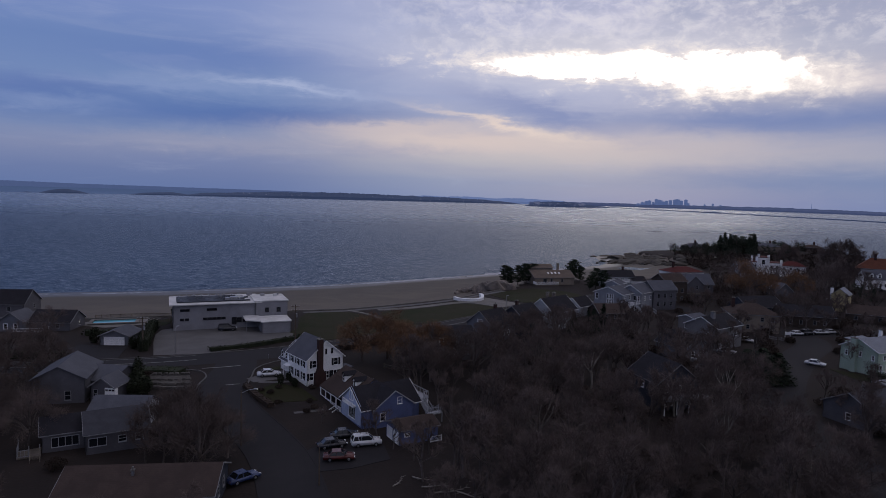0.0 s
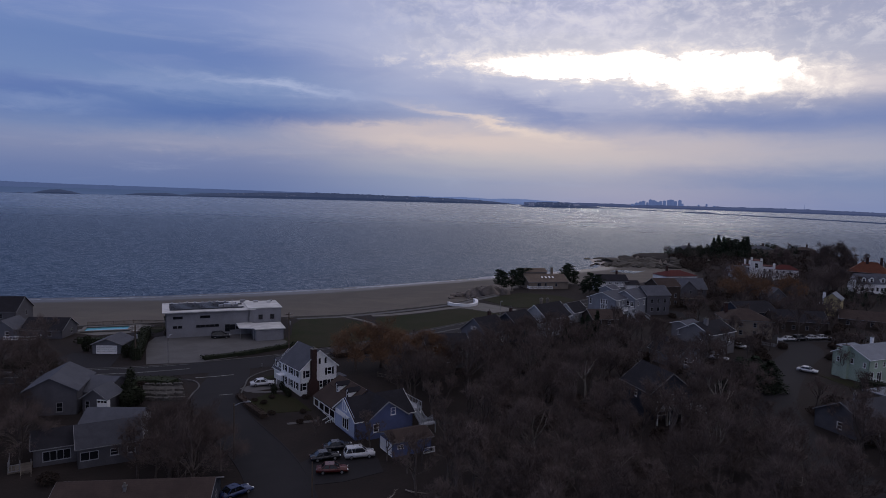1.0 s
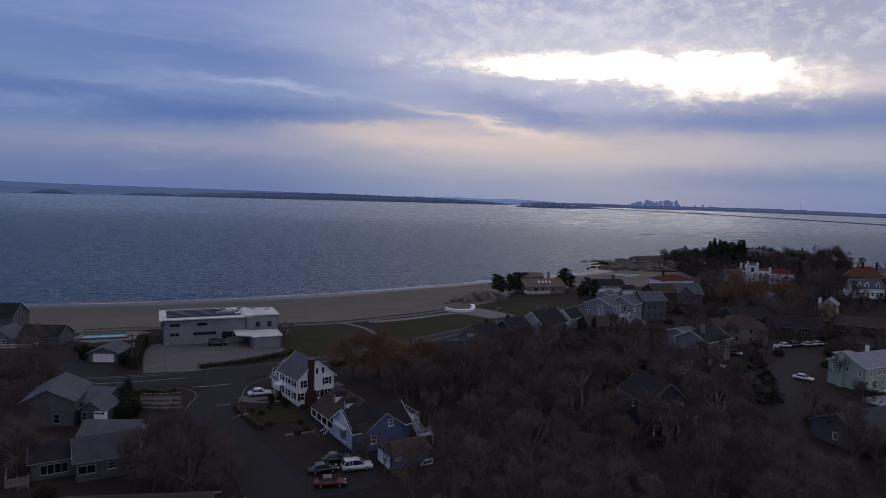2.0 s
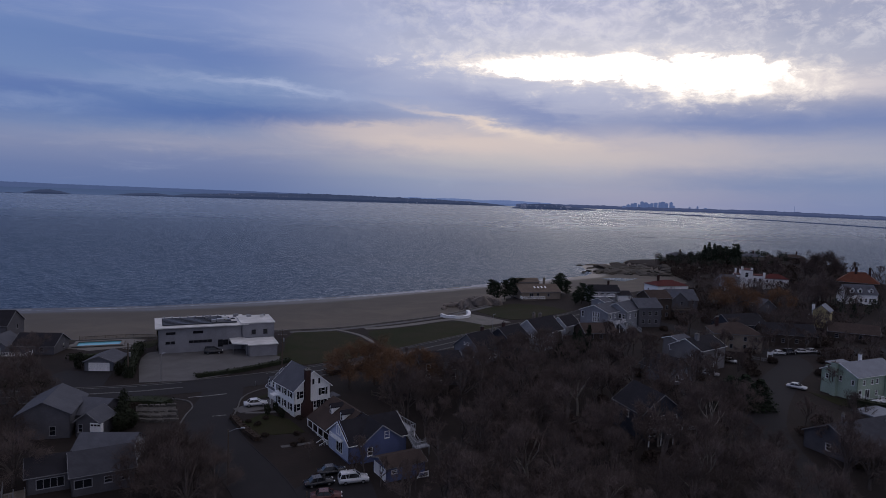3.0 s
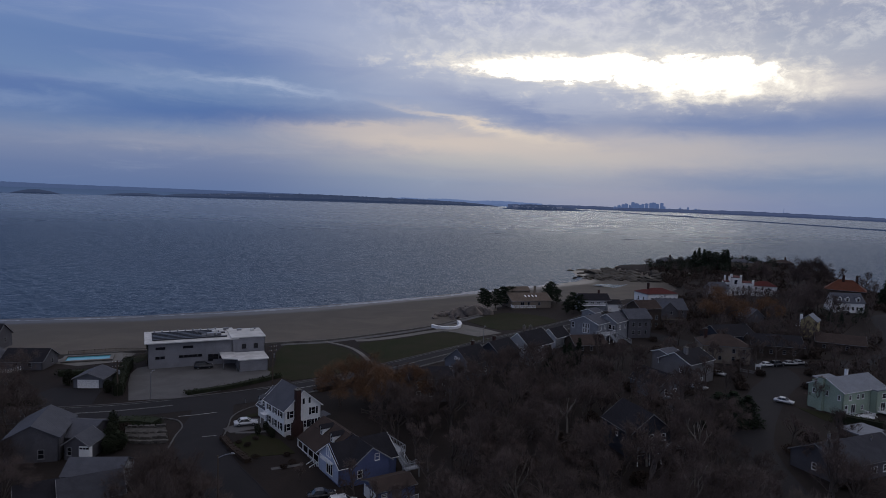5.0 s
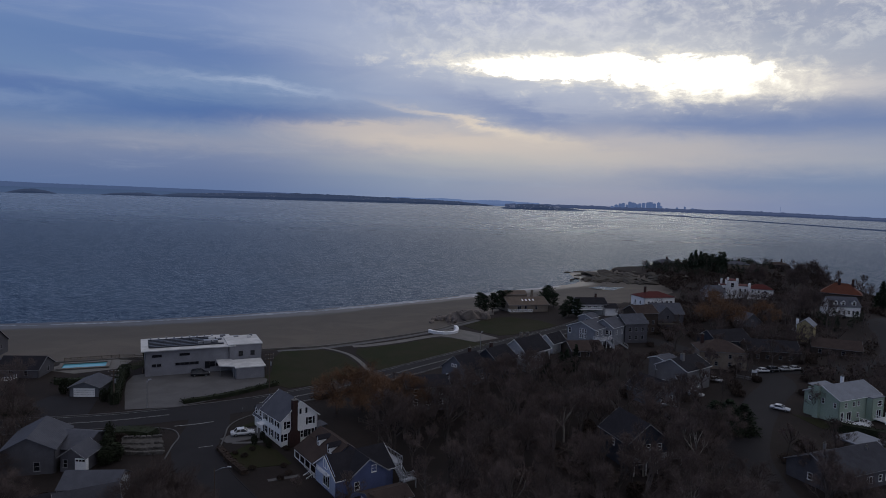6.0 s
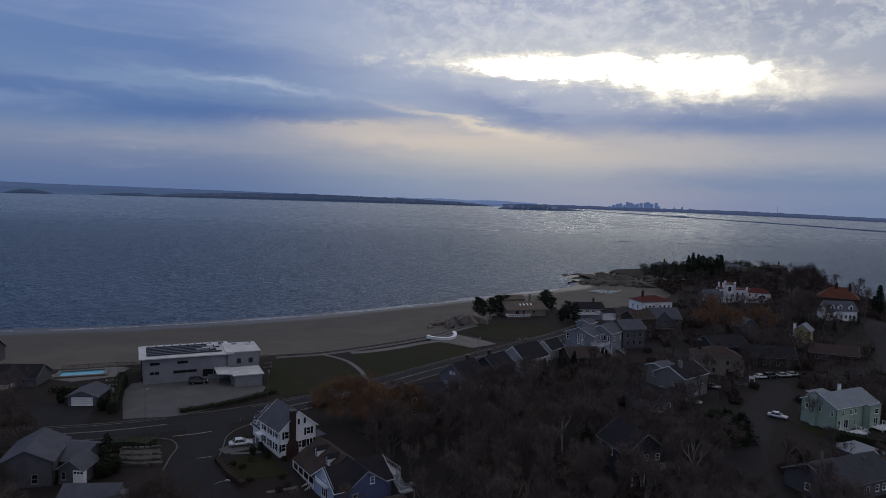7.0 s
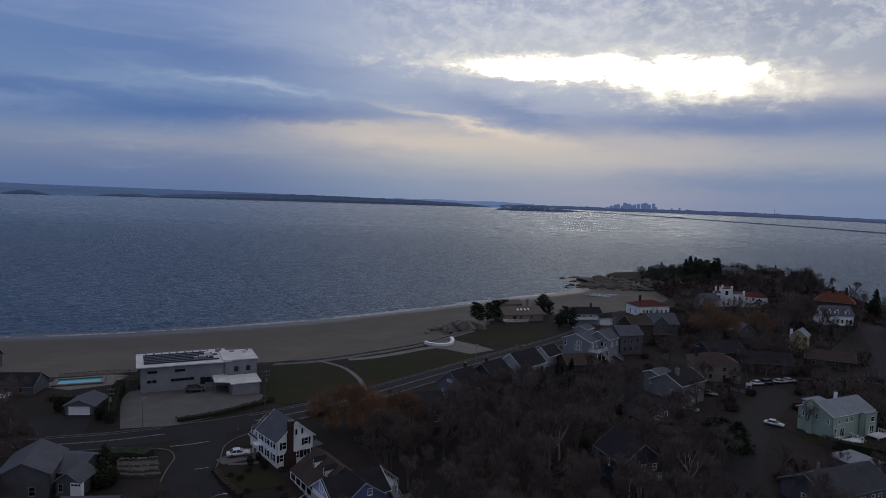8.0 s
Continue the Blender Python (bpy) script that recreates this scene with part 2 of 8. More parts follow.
SEA, SAND = sea_material(), sand_material()
SOIL = material("leaf_litter_ground", (.030, .0238, .0212), (.020, .0162, .0150), 0.95, 0.12, 2.2, 0.6, lift=0.15)
GRASS = material("winter_grass", (.019, .024, .0085), (.026, .0225, .0105), 0.95, 0.09, 6.0, 0.5, lift=0.06)
ASPHALT = material("worn_asphalt", (.027, .0255, .0278), (.019, .018, .0198), 0.85, 0.18, 9.0, 0.25)
CONCRETE = material("pale_concrete", (.175, .166, .152), (.130, .123, .114), 0.85, 0.25, 5.0, 0.25)
LOT = material("bleached_parking_lot", (.125, .12, .12), (.095, .092, .09), 0.85, 0.2, 7.0, 0.25)
PAINT_LINE = material("road_paint", (.30, .30, .29), (.13, .13, .125), 0.7, 1.2, 10.0, 0.0)
WHITE = material("white_clapboard", (.86, .86, .85), (.79, .79, .78), 0.55, 0.35, 8.0, 0.5, bands=7.0, lift=0.015)
WHITE_TRIM = material("white_trim_paint", (.84, .84, .84), (.74, .74, .74), 0.5, 1.0, 14.0, 0.08)
TRIM_GREY = material("weathered_grey_trim", (.24, .24, .25), (.18, .18, .19), 0.7, 1.0, 14.0, 0.08)
STUCCO = material("white_stucco", (.82, .81, .79), (.70, .69, .67), 0.8, 0.4, 9.0, 0.25)
GREY_SIDING = material("grey_shingle_siding", (.115, .113, .126), (.09, .088, .098), 0.8, 0.4, 7.0, 0.6, bands=6.0)
MID_GREY = material("mid_grey_siding", (.205, .200, .205), (.165, .161, .166), 0.75, 0.4, 7.0, 0.5, bands=6.0)
PALE_GREY = material("pale_grey_siding", (.36, .37, .39), (.30, .31, .33), 0.7, 0.4, 7.0, 0.5, bands=6.0)
BLUE_GREY = material("blue_grey_shingle", (.235, .245, .270), (.190, .200, .222), 0.75, 0.4, 7.0, 0.5, bands=6.0)
BLUE_SIDING = material("blue_clapboard", (.125, .152, .280), (.105, .128, .240), 0.6, 0.35, 8.0, 0.5, bands=7.0)
PALE_BLUE = material("pale_blue_clapboard", (.40, .45, .58), (.35, .40, .52), 0.6, 0.35, 8.0, 0.5, bands=7.0)
SLATE_BLUE = material("slate_blue_siding", (.155, .162, .186), (.122, .128, .148), 0.7, 0.35, 8.0, 0.5, bands=7.0)
GREEN_SIDING = material("pale_green_clapboard", (.37, .455, .365), (.325, .40, .32), 0.6, 0.35, 8.0, 0.5, bands=7.0)
YELLOW_SIDING = material("cream_yellow_clapboard", (.46, .39, .21), (.39, .33, .18), 0.6, 0.35, 8.0, 0.5, bands=7.0)
TAN_SIDING = material("tan_wood_siding", (.25, .21, .17), (.195, .165, .135), 0.75, 0.4, 7.0, 0.5, bands=6.0)
BROWN_SIDING = material("weathered_brown_shingle", (.070, .055, .046), (.050, .040, .034), 0.85, 0.5, 7.0, 0.6, bands=6.0)
DARK_SIDING = material("dark_slate_siding", (.048, .054, .070), (.036, .041, .055), 0.8, 0.5, 7.0, 0.6, bands=6.0)
CLUB_WALL = material("pale_painted_block", (.255, .255, .275), (.215, .215, .232), 0.8, 0.5, 4.0, 0.3, bands=4.0, lift=0.008)
ROOF_GREY = material("grey_asphalt_shingle", (.098, .102, .12), (.076, .079, .094), 0.85, 0.5, 6.0, 0.6, bands=9.0)
ROOF_DARK = material("dark_asphalt_shingle", (.026, .025, .030), (.019, .018, .022), 0.9, 0.5, 6.0, 0.6, bands=9.0)
ROOF_SLATE = material("slate_grey_shingle", (.058, .059, .069), (.043, .044, .052), 0.88, 0.5, 6.0, 0.6, bands=9.0)
ROOF_BROWN = material("brown_asphalt_shingle", (.064, .047, .041), (.046, .034, .030), 0.9, 0.5, 6.0, 0.6, bands=9.0)
ROOF_TAN = material("tan_cedar_shingle", (.155, .122, .098), (.115, .091, .074), 0.9, 0.5, 6.0, 0.6, bands=6.0)
ROOF_RED = material("red_clay_tile", (.095, .023, .021), (.070, .017, .016), 0.8, 0.6, 6.0, 0.6, bands=5.0)
ROOF_RUST = material("orange_red_roof_tile", (.13, .048, .029), (.095, .036, .023), 0.8, 0.6, 6.0, 0.6, bands=5.0)
ROOF_PALE = material("pale_grey_shingle", (.225, .24, .27), (.185, .198, .222), 0.8, 0.5, 6.0, 0.5, bands=8.0)
ROOF_WHITE = material("white_membrane_roof", (.62, .615, .60), (.46, .455, .44), 0.7, 0.35, 4.0, 0.15)
PANEL = material("dark_solar_panel", (.060, .062, .070), (.042, .044, .052), 0.35, 0.8, 5.0, 0.05)
BRICK = material("dark_red_brick", (.066, .037, .033), (.046, .028, .026), 0.9, 1.2, 9.0, 0.6, bands=12.0)
STONE = material("granite_boulder", (.225, .190, .165), (.090, .080, .072), 0.9, 0.9, 2.2, 0.9, lift=0.25)
WET_STONE = material("seaweed_dark_ledge", (.105, .090, .072), (.040, .037, .032), 0.75, 0.3, 2.0, 0.9, lift=0.25)
STONE_WALL = material("fieldstone", (.105, .098, .090), (.066, .062, .057), 0.9, 1.6, 6.0, 0.8, lift=0.05, vary=0.6)
SHUTTER = material("black_shutter_paint", (.020, .021, .025), (.014, .015, .018), 0.6, 2.0, 18.0, 0.3, bands=20.0, lift=0.01)
GLASS = glass_material("window_glass", (.012, .014, .018))
CAR_GLASS = glass_material("car_glass", (.010, .011, .013), 0.04)
POOL_WATER = glass_material("pool_water", (.085, .33, .385), 0.05)
BARK = material("grey_brown_bark", (.120, .100, .090), (.074, .062, .056), 0.9, 2.5, 12.0, 0.7, vary=0.5)
PALE_BARK = material("pale_bark", (.26, .235, .205), (.15, .135, .118), 0.9, 2.5, 12.0, 0.6, vary=0.4)
TWIG = material("brown_twigs", (.132, .101, .090), (.088, .069, .063), 0.95, 0.4, 5.0, 0.0, vary=0.6)
WILLOW_TWIG = material("orange_willow_twigs", (.185, .102, .056), (.130, .078, .048), 0.9, 0.3, 4.0, 0.0, vary=0.25)
PINE_LEAF = material("dark_pine_needles", (.026, .037, .021), (.017, .025, .016), 0.9, 0.6, 5.0, 0.0, vary=0.4)
HEDGE_LEAF = material("dark_evergreen_hedge", (.030, .036, .020), (.020, .024, .015), 0.9, 0.6, 5.0, 0.0, vary=0.4)
SHRUB_LEAF = material("brown_shrub_twigs", (.056, .041, .033), (.038, .029, .024), 0.95, 0.6, 5.0, 0.0, vary=0.5)
WOOD = material("weathered_wood", (.17, .145, .12), (.11, .095, .08), 0.85, 1.5, 12.0, 0.4, vary=0.3)
POLE_WOOD = material("utility_pole_wood", (.115, .09, .07), (.075, .06, .048), 0.9, 1.0, 12.0, 0.4)
METAL = material("galvanised_metal", (.40, .40, .41), (.30, .30, .31), 0.45, 2.0, 15.0, 0.05, metal=0.8)
CAR_WHITE = material("white_car_paint", (.60, .61, .63), (.56, .57, .59), 0.25, 2.0, 20.0, 0.0, spec=0.5)
CAR_SILVER = material("silver_car_paint", (.36, .37, .39), (.33, .34, .36), 0.3, 2.0, 20.0, 0.0, metal=0.5, spec=0.5)
CAR_DARK = material("dark_car_paint", (.022, .024, .030), (.018, .020, .025), 0.25, 2.0, 20.0, 0.0, spec=0.5)
CAR_RED = material("dark_red_car_paint", (.085, .014, .013), (.070, .012, .011), 0.3, 2.0, 20.0, 0.0, spec=0.5)
CAR_BLUE = material("blue_car_paint", (.03, .05, .13), (.025, .042, .11), 0.3, 2.0, 20.0, 0.0, spec=0.5)
RUBBER = material("black_rubber", (.018, .018, .018), (.014, .014, .014), 0.8, 4.0, 20.0, 0.0)


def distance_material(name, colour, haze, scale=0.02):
    """Backdrop of the far distance: its colour with evening haze painted in as blue tint and glow."""
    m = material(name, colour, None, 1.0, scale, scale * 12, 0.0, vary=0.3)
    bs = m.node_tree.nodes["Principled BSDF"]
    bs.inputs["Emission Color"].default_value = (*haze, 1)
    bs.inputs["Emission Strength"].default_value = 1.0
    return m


# bluish base colours and emission both stand for haze over the distance
FAR_WOOD = distance_material("far_haze_tinted_wood", (.05, .058, .075), (.020, .032, .072))
FAR_LAND = distance_material("far_haze_dim_hills", (.06, .08, .12), (.052, .078, .165), 0.006)
FAR_HILL = distance_material("far_haze_blue_hills", (.10, .13, .20), (.085, .125, .245), 0.01)
FAR_TOWER = distance_material("far_haze_tinted_tower", (.10, .13, .21), (.060, .090, .185))
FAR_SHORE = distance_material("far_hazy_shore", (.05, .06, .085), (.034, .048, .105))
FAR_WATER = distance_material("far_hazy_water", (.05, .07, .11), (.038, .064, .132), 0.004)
FAR_HOUSE = distance_material("far_hazy_pale_houses", (.30, .30, .34), (.05, .06, .10), 0.05)

# ---------------------------------------------------------------- building helpers


def part(name, bm, mat, parent=None, label="", smooth=False):
    """Links a bmesh as one mesh object under a thing or a part."""
    me = bpy.data.meshes.new(name)
    bm.to_mesh(me)
    bm.free()
    return linked(name, me, mat, parent, label, smooth)


def linked(name, me, mat, parent=None, label="", smooth=False):
    if mat and not me.materials:
        me.materials.append(mat)
    if smooth:
        me.polygons.foreach_set("use_smooth", [True] * len(me.polygons))
    ob = new(name, me)
    if parent:
        ob.parent = parent
    return tagged(ob, label)


def mesh_of(name, verts, faces):
    me = bpy.data.meshes.new(name)
    me.from_pydata([tuple(v) for v in verts], [], faces)
    me.update()
    return me


def thing(name, label, category, m, group="", kind=""):
    """An Empty at the base of a thing that parents its parts."""
    ob = new(name)
    ob.matrix_basis = m
    ob.empty_display_size = 0.5
    return tagged(ob, label, category, group, kind)


def box(bm, x0, x1, y0, y1, z0, z1, m=None):
    vs = [bm.verts.new((x, y, z)) for z in (z0, z1) for y in (y0, y1) for x in (x0, x1)]
    for f in ((0, 2, 3, 1), (4, 5, 7, 6), (0, 1, 5, 4), (2, 6, 7, 3), (0, 4, 6, 2), (1, 3, 7, 5)):
        bm.faces.new([vs[i] for i in f])
    if m is not None:
        bmesh.ops.transform(bm, matrix=m, verts=vs)
    return vs


def prism(bm, outline, y0, y1):
    """An outline in x and z, drawn out along y."""
    a = [bm.verts.new((x, y0, z)) for x, z in outline]
    b = [bm.verts.new((x, y1, z)) for x, z in outline]
    n = len(outline)
    bm.faces.new(a)
    bm.faces.new(b[::-1])
    for i in range(n):
        bm.faces.new((a[i], b[i], b[(i + 1) % n], a[(i + 1) % n]))


def beam(bm, a, b, w, h=None):
    """A straight bar of square section from a to b."""
    a, b = Vector(a), Vector(b)
    d = b - a
    m = Matrix.Translation(a) @ d.to_track_quat("Z", "Y").to_matrix().to_4x4()
    box(bm, -w / 2, w / 2, -(h or w) / 2, (h or w) / 2, 0, d.length, m)


def tube(bm, a, b, r0, r1, sides=6):
    a, b = Vector(a), Vector(b)
    m = (b - a).to_track_quat("Z", "Y").to_matrix()
    ring = lambda c, r: [bm.verts.new(c + m @ Vector((r * math.cos(i * math.tau / sides), r * math.sin(i * math.tau / sides), 0))) for i in range(sides)]
    p, q = ring(a, r0), ring(b, r1)
    for i in range(sides):
        bm.faces.new((p[i], p[(i + 1) % sides], q[(i + 1) % sides], q[i]))
    bm.faces.new(q)
    bm.faces.new(p[::-1])


def ease(a, b, v):
    u = min(1.0, max(0.0, (v - a) / (b - a)))
    return u * u * (3 - 2 * u)


def level(x, y):
    """Height of the village ground: a low shelf behind the beach that falls away towards the woods."""
    return 5.0 - 2.1 * ease(-35, 5, 0.7 * x - 0.7 * (y - 126)) + 5.0 * math.exp(-((x - 205) / 55) ** 2 - ((y - 470) / 45) ** 2) + 3.5 * math.exp(-((x - 170) / 30) ** 2 - ((y - 296) / 32) ** 2)


# ---------------------------------------------------------------- sea, beach and land

SHORE = [(-1600, 30), (-900, 120), (-400, 170), (-188, 228), (-129, 250), (-68, 287), (-19, 329), (27, 374), (60, 404), (76, 420),
         (84, 440), (82, 460), (83, 486), (102, 504), (126, 518), (170, 528), (222, 510), (245, 484), (250, 440), (244, 400), (250, 372), (284, 346), (360, 310), (500, 270), (900, 200), (1600, 120)]
SHELF = [(-1600, -10), (-900, 80), (-400, 120), (-200, 154), (-126, 169.5), (-111, 172), (-95.5, 179), (-58, 197.5), (-44, 204), (-26, 219.5), (-12, 234), (-3, 247.5), (5, 260), (12, 276),
         (14, 294), (38, 305), (62, 308), (88, 330), (104, 345), (114, 366), (122, 392), (132, 420), (122, 440), (112, 455), (104, 478), (114, 496),
         (135, 506), (170, 519), (217, 502), (238, 480), (243, 440), (237, 400), (243, 368), (279, 340), (356, 303), (500, 262), (900, 192), (1600, 112)]


def measure_off(pts, line):
    """How far each point lies from a line of corners, and whether it lies on the landward side."""
    pts = np.asarray(pts, float)
    best = np.full(len(pts), 1e9)
    for (ax, ay), (bx, by) in zip(line, line[1:]):
        d = np.array((bx - ax, by - ay))
        u = np.clip(((pts - (ax, ay)) @ d) / (d @ d), 0, 1)
        best = np.minimum(best, np.hypot(pts[:, 0] - ax - u * d[0], pts[:, 1] - ay - u * d[1]))
    ring = line + [(1600, -2000), (-1600, -2000)]
    inside = np.zeros(len(pts), bool)
    for (ax, ay), (bx, by) in zip(ring, ring[1:] + ring[:1]):
        if ay != by:
            cross = ((ay > pts[:, 1]) != (by > pts[:, 1])) & (pts[:, 0] < (bx - ax) * (pts[:, 1] - ay) / (by - ay) + ax)
            inside ^= cross
    return best, inside


def build_ground():
    xs = np.concatenate([np.arange(-1500, -300, 60), np.arange(-300, -150, 10), np.arange(-150, 250, 2.5), np.arange(250, 420, 8), np.arange(420, 1501, 60)])
    ys = np.concatenate([np.arange(-1500, 0, 75), np.arange(0, 170, 6), np.arange(170, 300, 2.5), np.arange(300, 620, 4), np.arange(620, 701, 20)])
    gx, gy = np.meshgrid(xs, ys)
    pts = np.stack([gx.ravel(), gy.ravel()], 1)
    ds, land = measure_off(pts, SHORE)
    du, shelf = measure_off(pts, SHELF)
    z = np.empty(len(pts))
    for i, (x, y) in enumerate(pts):
        if shelf[i]:
            z[i] = level(x, y)
        elif land[i]:
            z[i] = 0.25 + 2.9 * (ds[i] / (ds[i] + du[i])) ** 1.15
        else:
            z[i] = max(-5.0, 0.25 - 0.035 * ds[i])
    nx, ny = len(xs), len(ys)
    faces = [(j * nx + i, j * nx + i + 1, (j + 1) * nx + i + 1, (j + 1) * nx + i) for j in range(ny - 1) for i in range(nx - 1)]
    me = mesh_of("ground", np.column_stack([pts, z]), faces)
    me.materials.append(SOIL)
    me.materials.append(SAND)
    sandy = ~shelf
    me.polygons.foreach_set("material_index", [1 if sandy[list(f)].sum() >= 2 else 0 for f in faces])
    me.polygons.foreach_set("use_smooth", [True] * len(faces))
    tagged(new("ground", me), "bare winter ground sloping to a sandy beach", "ground", kind="structure")


build_ground()

bm = bmesh.new()
rim = [bm.verts.new((4900 * math.cos(i * math.tau / 96), 4900 * math.sin(i * math.tau / 96), 0)) for i in range(96)]
bm.faces.new(rim)
tagged(part("water", bm, SEA), "wind-ruffled grey-blue bay under an evening sky", "water", kind="structure")


def along(line, step=4.0):
    """The line through its corners, rounded, with a point every few metres."""
    out = []
    pts = [line[0], *line, line[-1]]
    for p0, p1, p2, p3 in zip(pts, pts[1:], pts[2:], pts[3:]):
        n = max(1, int(math.dist(p1, p2) / step))
        for i in range(n):
            t = i / n
            out.append(tuple(0.5 * (2 * b + (c - a) * t + (2 * a - 5 * b + 4 * c - d) * t * t + (3 * b - a - 3 * c + d) * t ** 3)
                             for a, b, c, d in zip(p0, p1, p2, p3)))
    return out + [tuple(line[-1])]


def offset(line, d):
    """The line shifted d metres to its right."""
    out = []
    for i, p in enumerate(line):
        a, b = line[max(0, i - 1)], line[min(len(line) - 1, i + 1)]
        l = math.dist(a, b) or 1
        out.append((p[0] + (b[1] - a[1]) / l * d, p[1] - (b[0] - a[0]) / l * d))
    return out


def ribbon(bm, line, d0, d1, lift, thick=0.0):
    """A draped strip between two offsets of a line; thick: with sides that deep."""
    l, r = offset(line, d0), offset(line, d1)
    top = [[bm.verts.new((x, y, level(x, y) + lift)) for x, y in s] for s in (l, r)]
    for i in range(len(line) - 1):
        bm.faces.new((top[0][i], top[1][i], top[1][i + 1], top[0][i + 1]))
    if thick:
        low = [[bm.verts.new((v.co.x, v.co.y, v.co.z - thick)) for v in s] for s in top]
        for i in range(len(line) - 1):
            bm.faces.new((top[0][i], top[0][i + 1], low[0][i + 1], low[0][i]))
            bm.faces.new((top[1][i + 1], top[1][i], low[1][i], low[1][i + 1]))
        for i in (0, -1):
            bm.faces.new((top[0][i], low[0][i], low[1][i], top[1][i]))


def sheet(name, outline, mat, lift, label, category, thick=0.25, kind="structure", step=6.0):
    """A draped patch of ground with a cut edge."""
    bm = bmesh.new()
    edge = along(list(outline) + [outline[0]], step)[:-1]
    f = bm.faces.new([bm.verts.new((x, y, 0)) for x, y in edge])
    if f.normal.z < 0:
        f.normal_flip()
    bmesh.ops.triangulate(bm, faces=bm.faces[:])
    for _ in range(2):
        long = [e for e in bm.edges if e.calc_length() > 9]
        if long:
            bmesh.ops.subdivide_edges(bm, edges=long, cuts=1)
            bmesh.ops.triangulate(bm, faces=bm.faces[:])
    bm.normal_update()
    for v in bm.verts:
        v.co.z = level(v.co.x, v.co.y) + lift
    rim = [e for e in bm.edges if e.is_boundary]
    low = bmesh.ops.extrude_edge_only(bm, edges=rim)["geom"]
    for v in low:
        if isinstance(v, bmesh.types.BMVert):
            v.co.z -= thick
    for f in bm.faces:
        if f.normal.z < -0.5:
            f.normal_flip()
    return tagged(part(name, bm, mat), label, category, kind=kind)


MAIN_ROAD = along([(-330, 66), (-190, 95), (-120, 115.5), (-82, 127), (-66, 133.5), (-46, 146), (-30, 161), (-14, 181), (8, 209), (41, 250), (58, 278), (72, 300)])
SIDE_ROAD = along([(-55, 140), (-51.5, 130), (-49.5, 119), (-43.5, 109), (-34, 98.5), (-27.5, 89), (-20, 72), (-12, 48), (-6, 10), (0, -60)], 3.0)
EAST_ROAD = along([(40, 248), (60, 238), (78, 222), (92, 204), (92, 190), (80, 172), (66, 148), (58, 128), (56, 100), (62, 60), (66, 0)], 4.0)
EAST_BRANCH = along([(92, 203), (108, 207), (130, 214), (150, 232), (164, 256), (176, 284), (196, 300)], 4.0)
for line, wide, name, label in ((MAIN_ROAD, 4.6, "road_1", "grey two-lane asphalt shore road with faded lines"), (SIDE_ROAD, 4.2, "road_2", "dark asphalt side street running downhill"),
                                (EAST_ROAD, 4.5, "road_3", "dark asphalt lane among houses"), (EAST_BRANCH, 3.5, "road_4", "narrow asphalt lane climbing towards the point")):
    bm = bmesh.new()
    ribbon(bm, line, -wide, wide, {"road_1": 0.05, "road_2": 0.046, "road_3": 0.042, "road_4": 0.038}[name])
    tagged(part(name, bm, ASPHALT), label, "road", kind="structure")


def kerb(name, line, d0, d1, mat=LOT, lift=0.17):
    bm = bmesh.new()
    ribbon(bm, line, d0, d1, lift, 0.4)
    return tagged(part(name, bm, mat), "pale granite kerb along the road edge", "kerb", kind="structure")


kerb("kerb_1", MAIN_ROAD[:], -4.85, -4.6)
kerb("kerb_2", [p for p in MAIN_ROAD if p[0] > -40], 4.6, 4.85)
kerb("kerb_3", [p for p in MAIN_ROAD if p[0] < -66], 4.6, 4.85)
kerb("kerb_4", [p for p in SIDE_ROAD if p[1] < 118], -4.45, -4.2, ASPHALT, 0.09)
kerb("kerb_5", [p for p in SIDE_ROAD if p[1] < 112], 4.2, 4.45, ASPHALT, 0.09)
kerb("kerb_6", along([(-62, 127.5), (-57.5, 127), (-54.6, 123.5), (-53.8, 119), (-52.5, 113)], 1.5), -0.13, 0.13)
kerb("kerb_7", along([(-40, 143.5), (-45.5, 136.5), (-47.2, 131), (-46, 125), (-44.8, 119)], 1.5), -0.13, 0.13)

# road markings lie on the asphalt
bm = bmesh.new()
for d in (-3.9, -0.16, 0.16):
    ribbon(bm, [p for p in MAIN_ROAD if p[0] < -62], d - 0.07, d + 0.07, 0.062)
    ribbon(bm, [p for p in MAIN_ROAD if p[0] > -47], d - 0.07, d + 0.07, 0.062)
ribbon(bm, [p for p in MAIN_ROAD if p[0] > -40], 3.9, 4.05, 0.062)
ribbon(bm, along([(-58, 129.0), (-54.5, 130.6), (-51.3, 132.6)], 2.0), -0.18, 0.18, 0.062)
tagged(part("road_marking_1", bm, PAINT_LINE), "worn white and yellow road lines on asphalt", "road marking", kind="structure")
bm = bmesh.new()
ribbon(bm, along([(-48.8, 119), (-46.5, 120.2)], 2.0), -0.12, 0.12, 0.06)
tagged(part("road_marking_2", bm, PAINT_LINE), "short worn white stop line", "road marking", kind="structure")

# the park behind the beach
sheet("lawn_1", [(-52, 166), (-42.5, 158), (-30.5, 168.5), (-26.8, 176), (-30.5, 185), (-36, 194), (-44, 199.5), (-55, 195), (-55, 186), (-51, 172)], GRASS, 0.06, "mown winter lawn, dull green", "lawn")
sheet("lawn_2", [(-23, 178), (-4, 202), (9, 216), (3, 219), (-5, 224), (-11.5, 221.5), (-20, 211.5), (-33, 202), (-32.5, 196), (-27, 186)], GRASS, 0.06, "mown winter lawn beside a curving path", "lawn")
sheet("lawn_3", [(0, 246), (13, 231), (28, 244), (36, 254), (31, 262), (19, 268), (9, 261)], GRASS, 0.06, "mown lawn before the tan house", "lawn")
bm = bmesh.new()
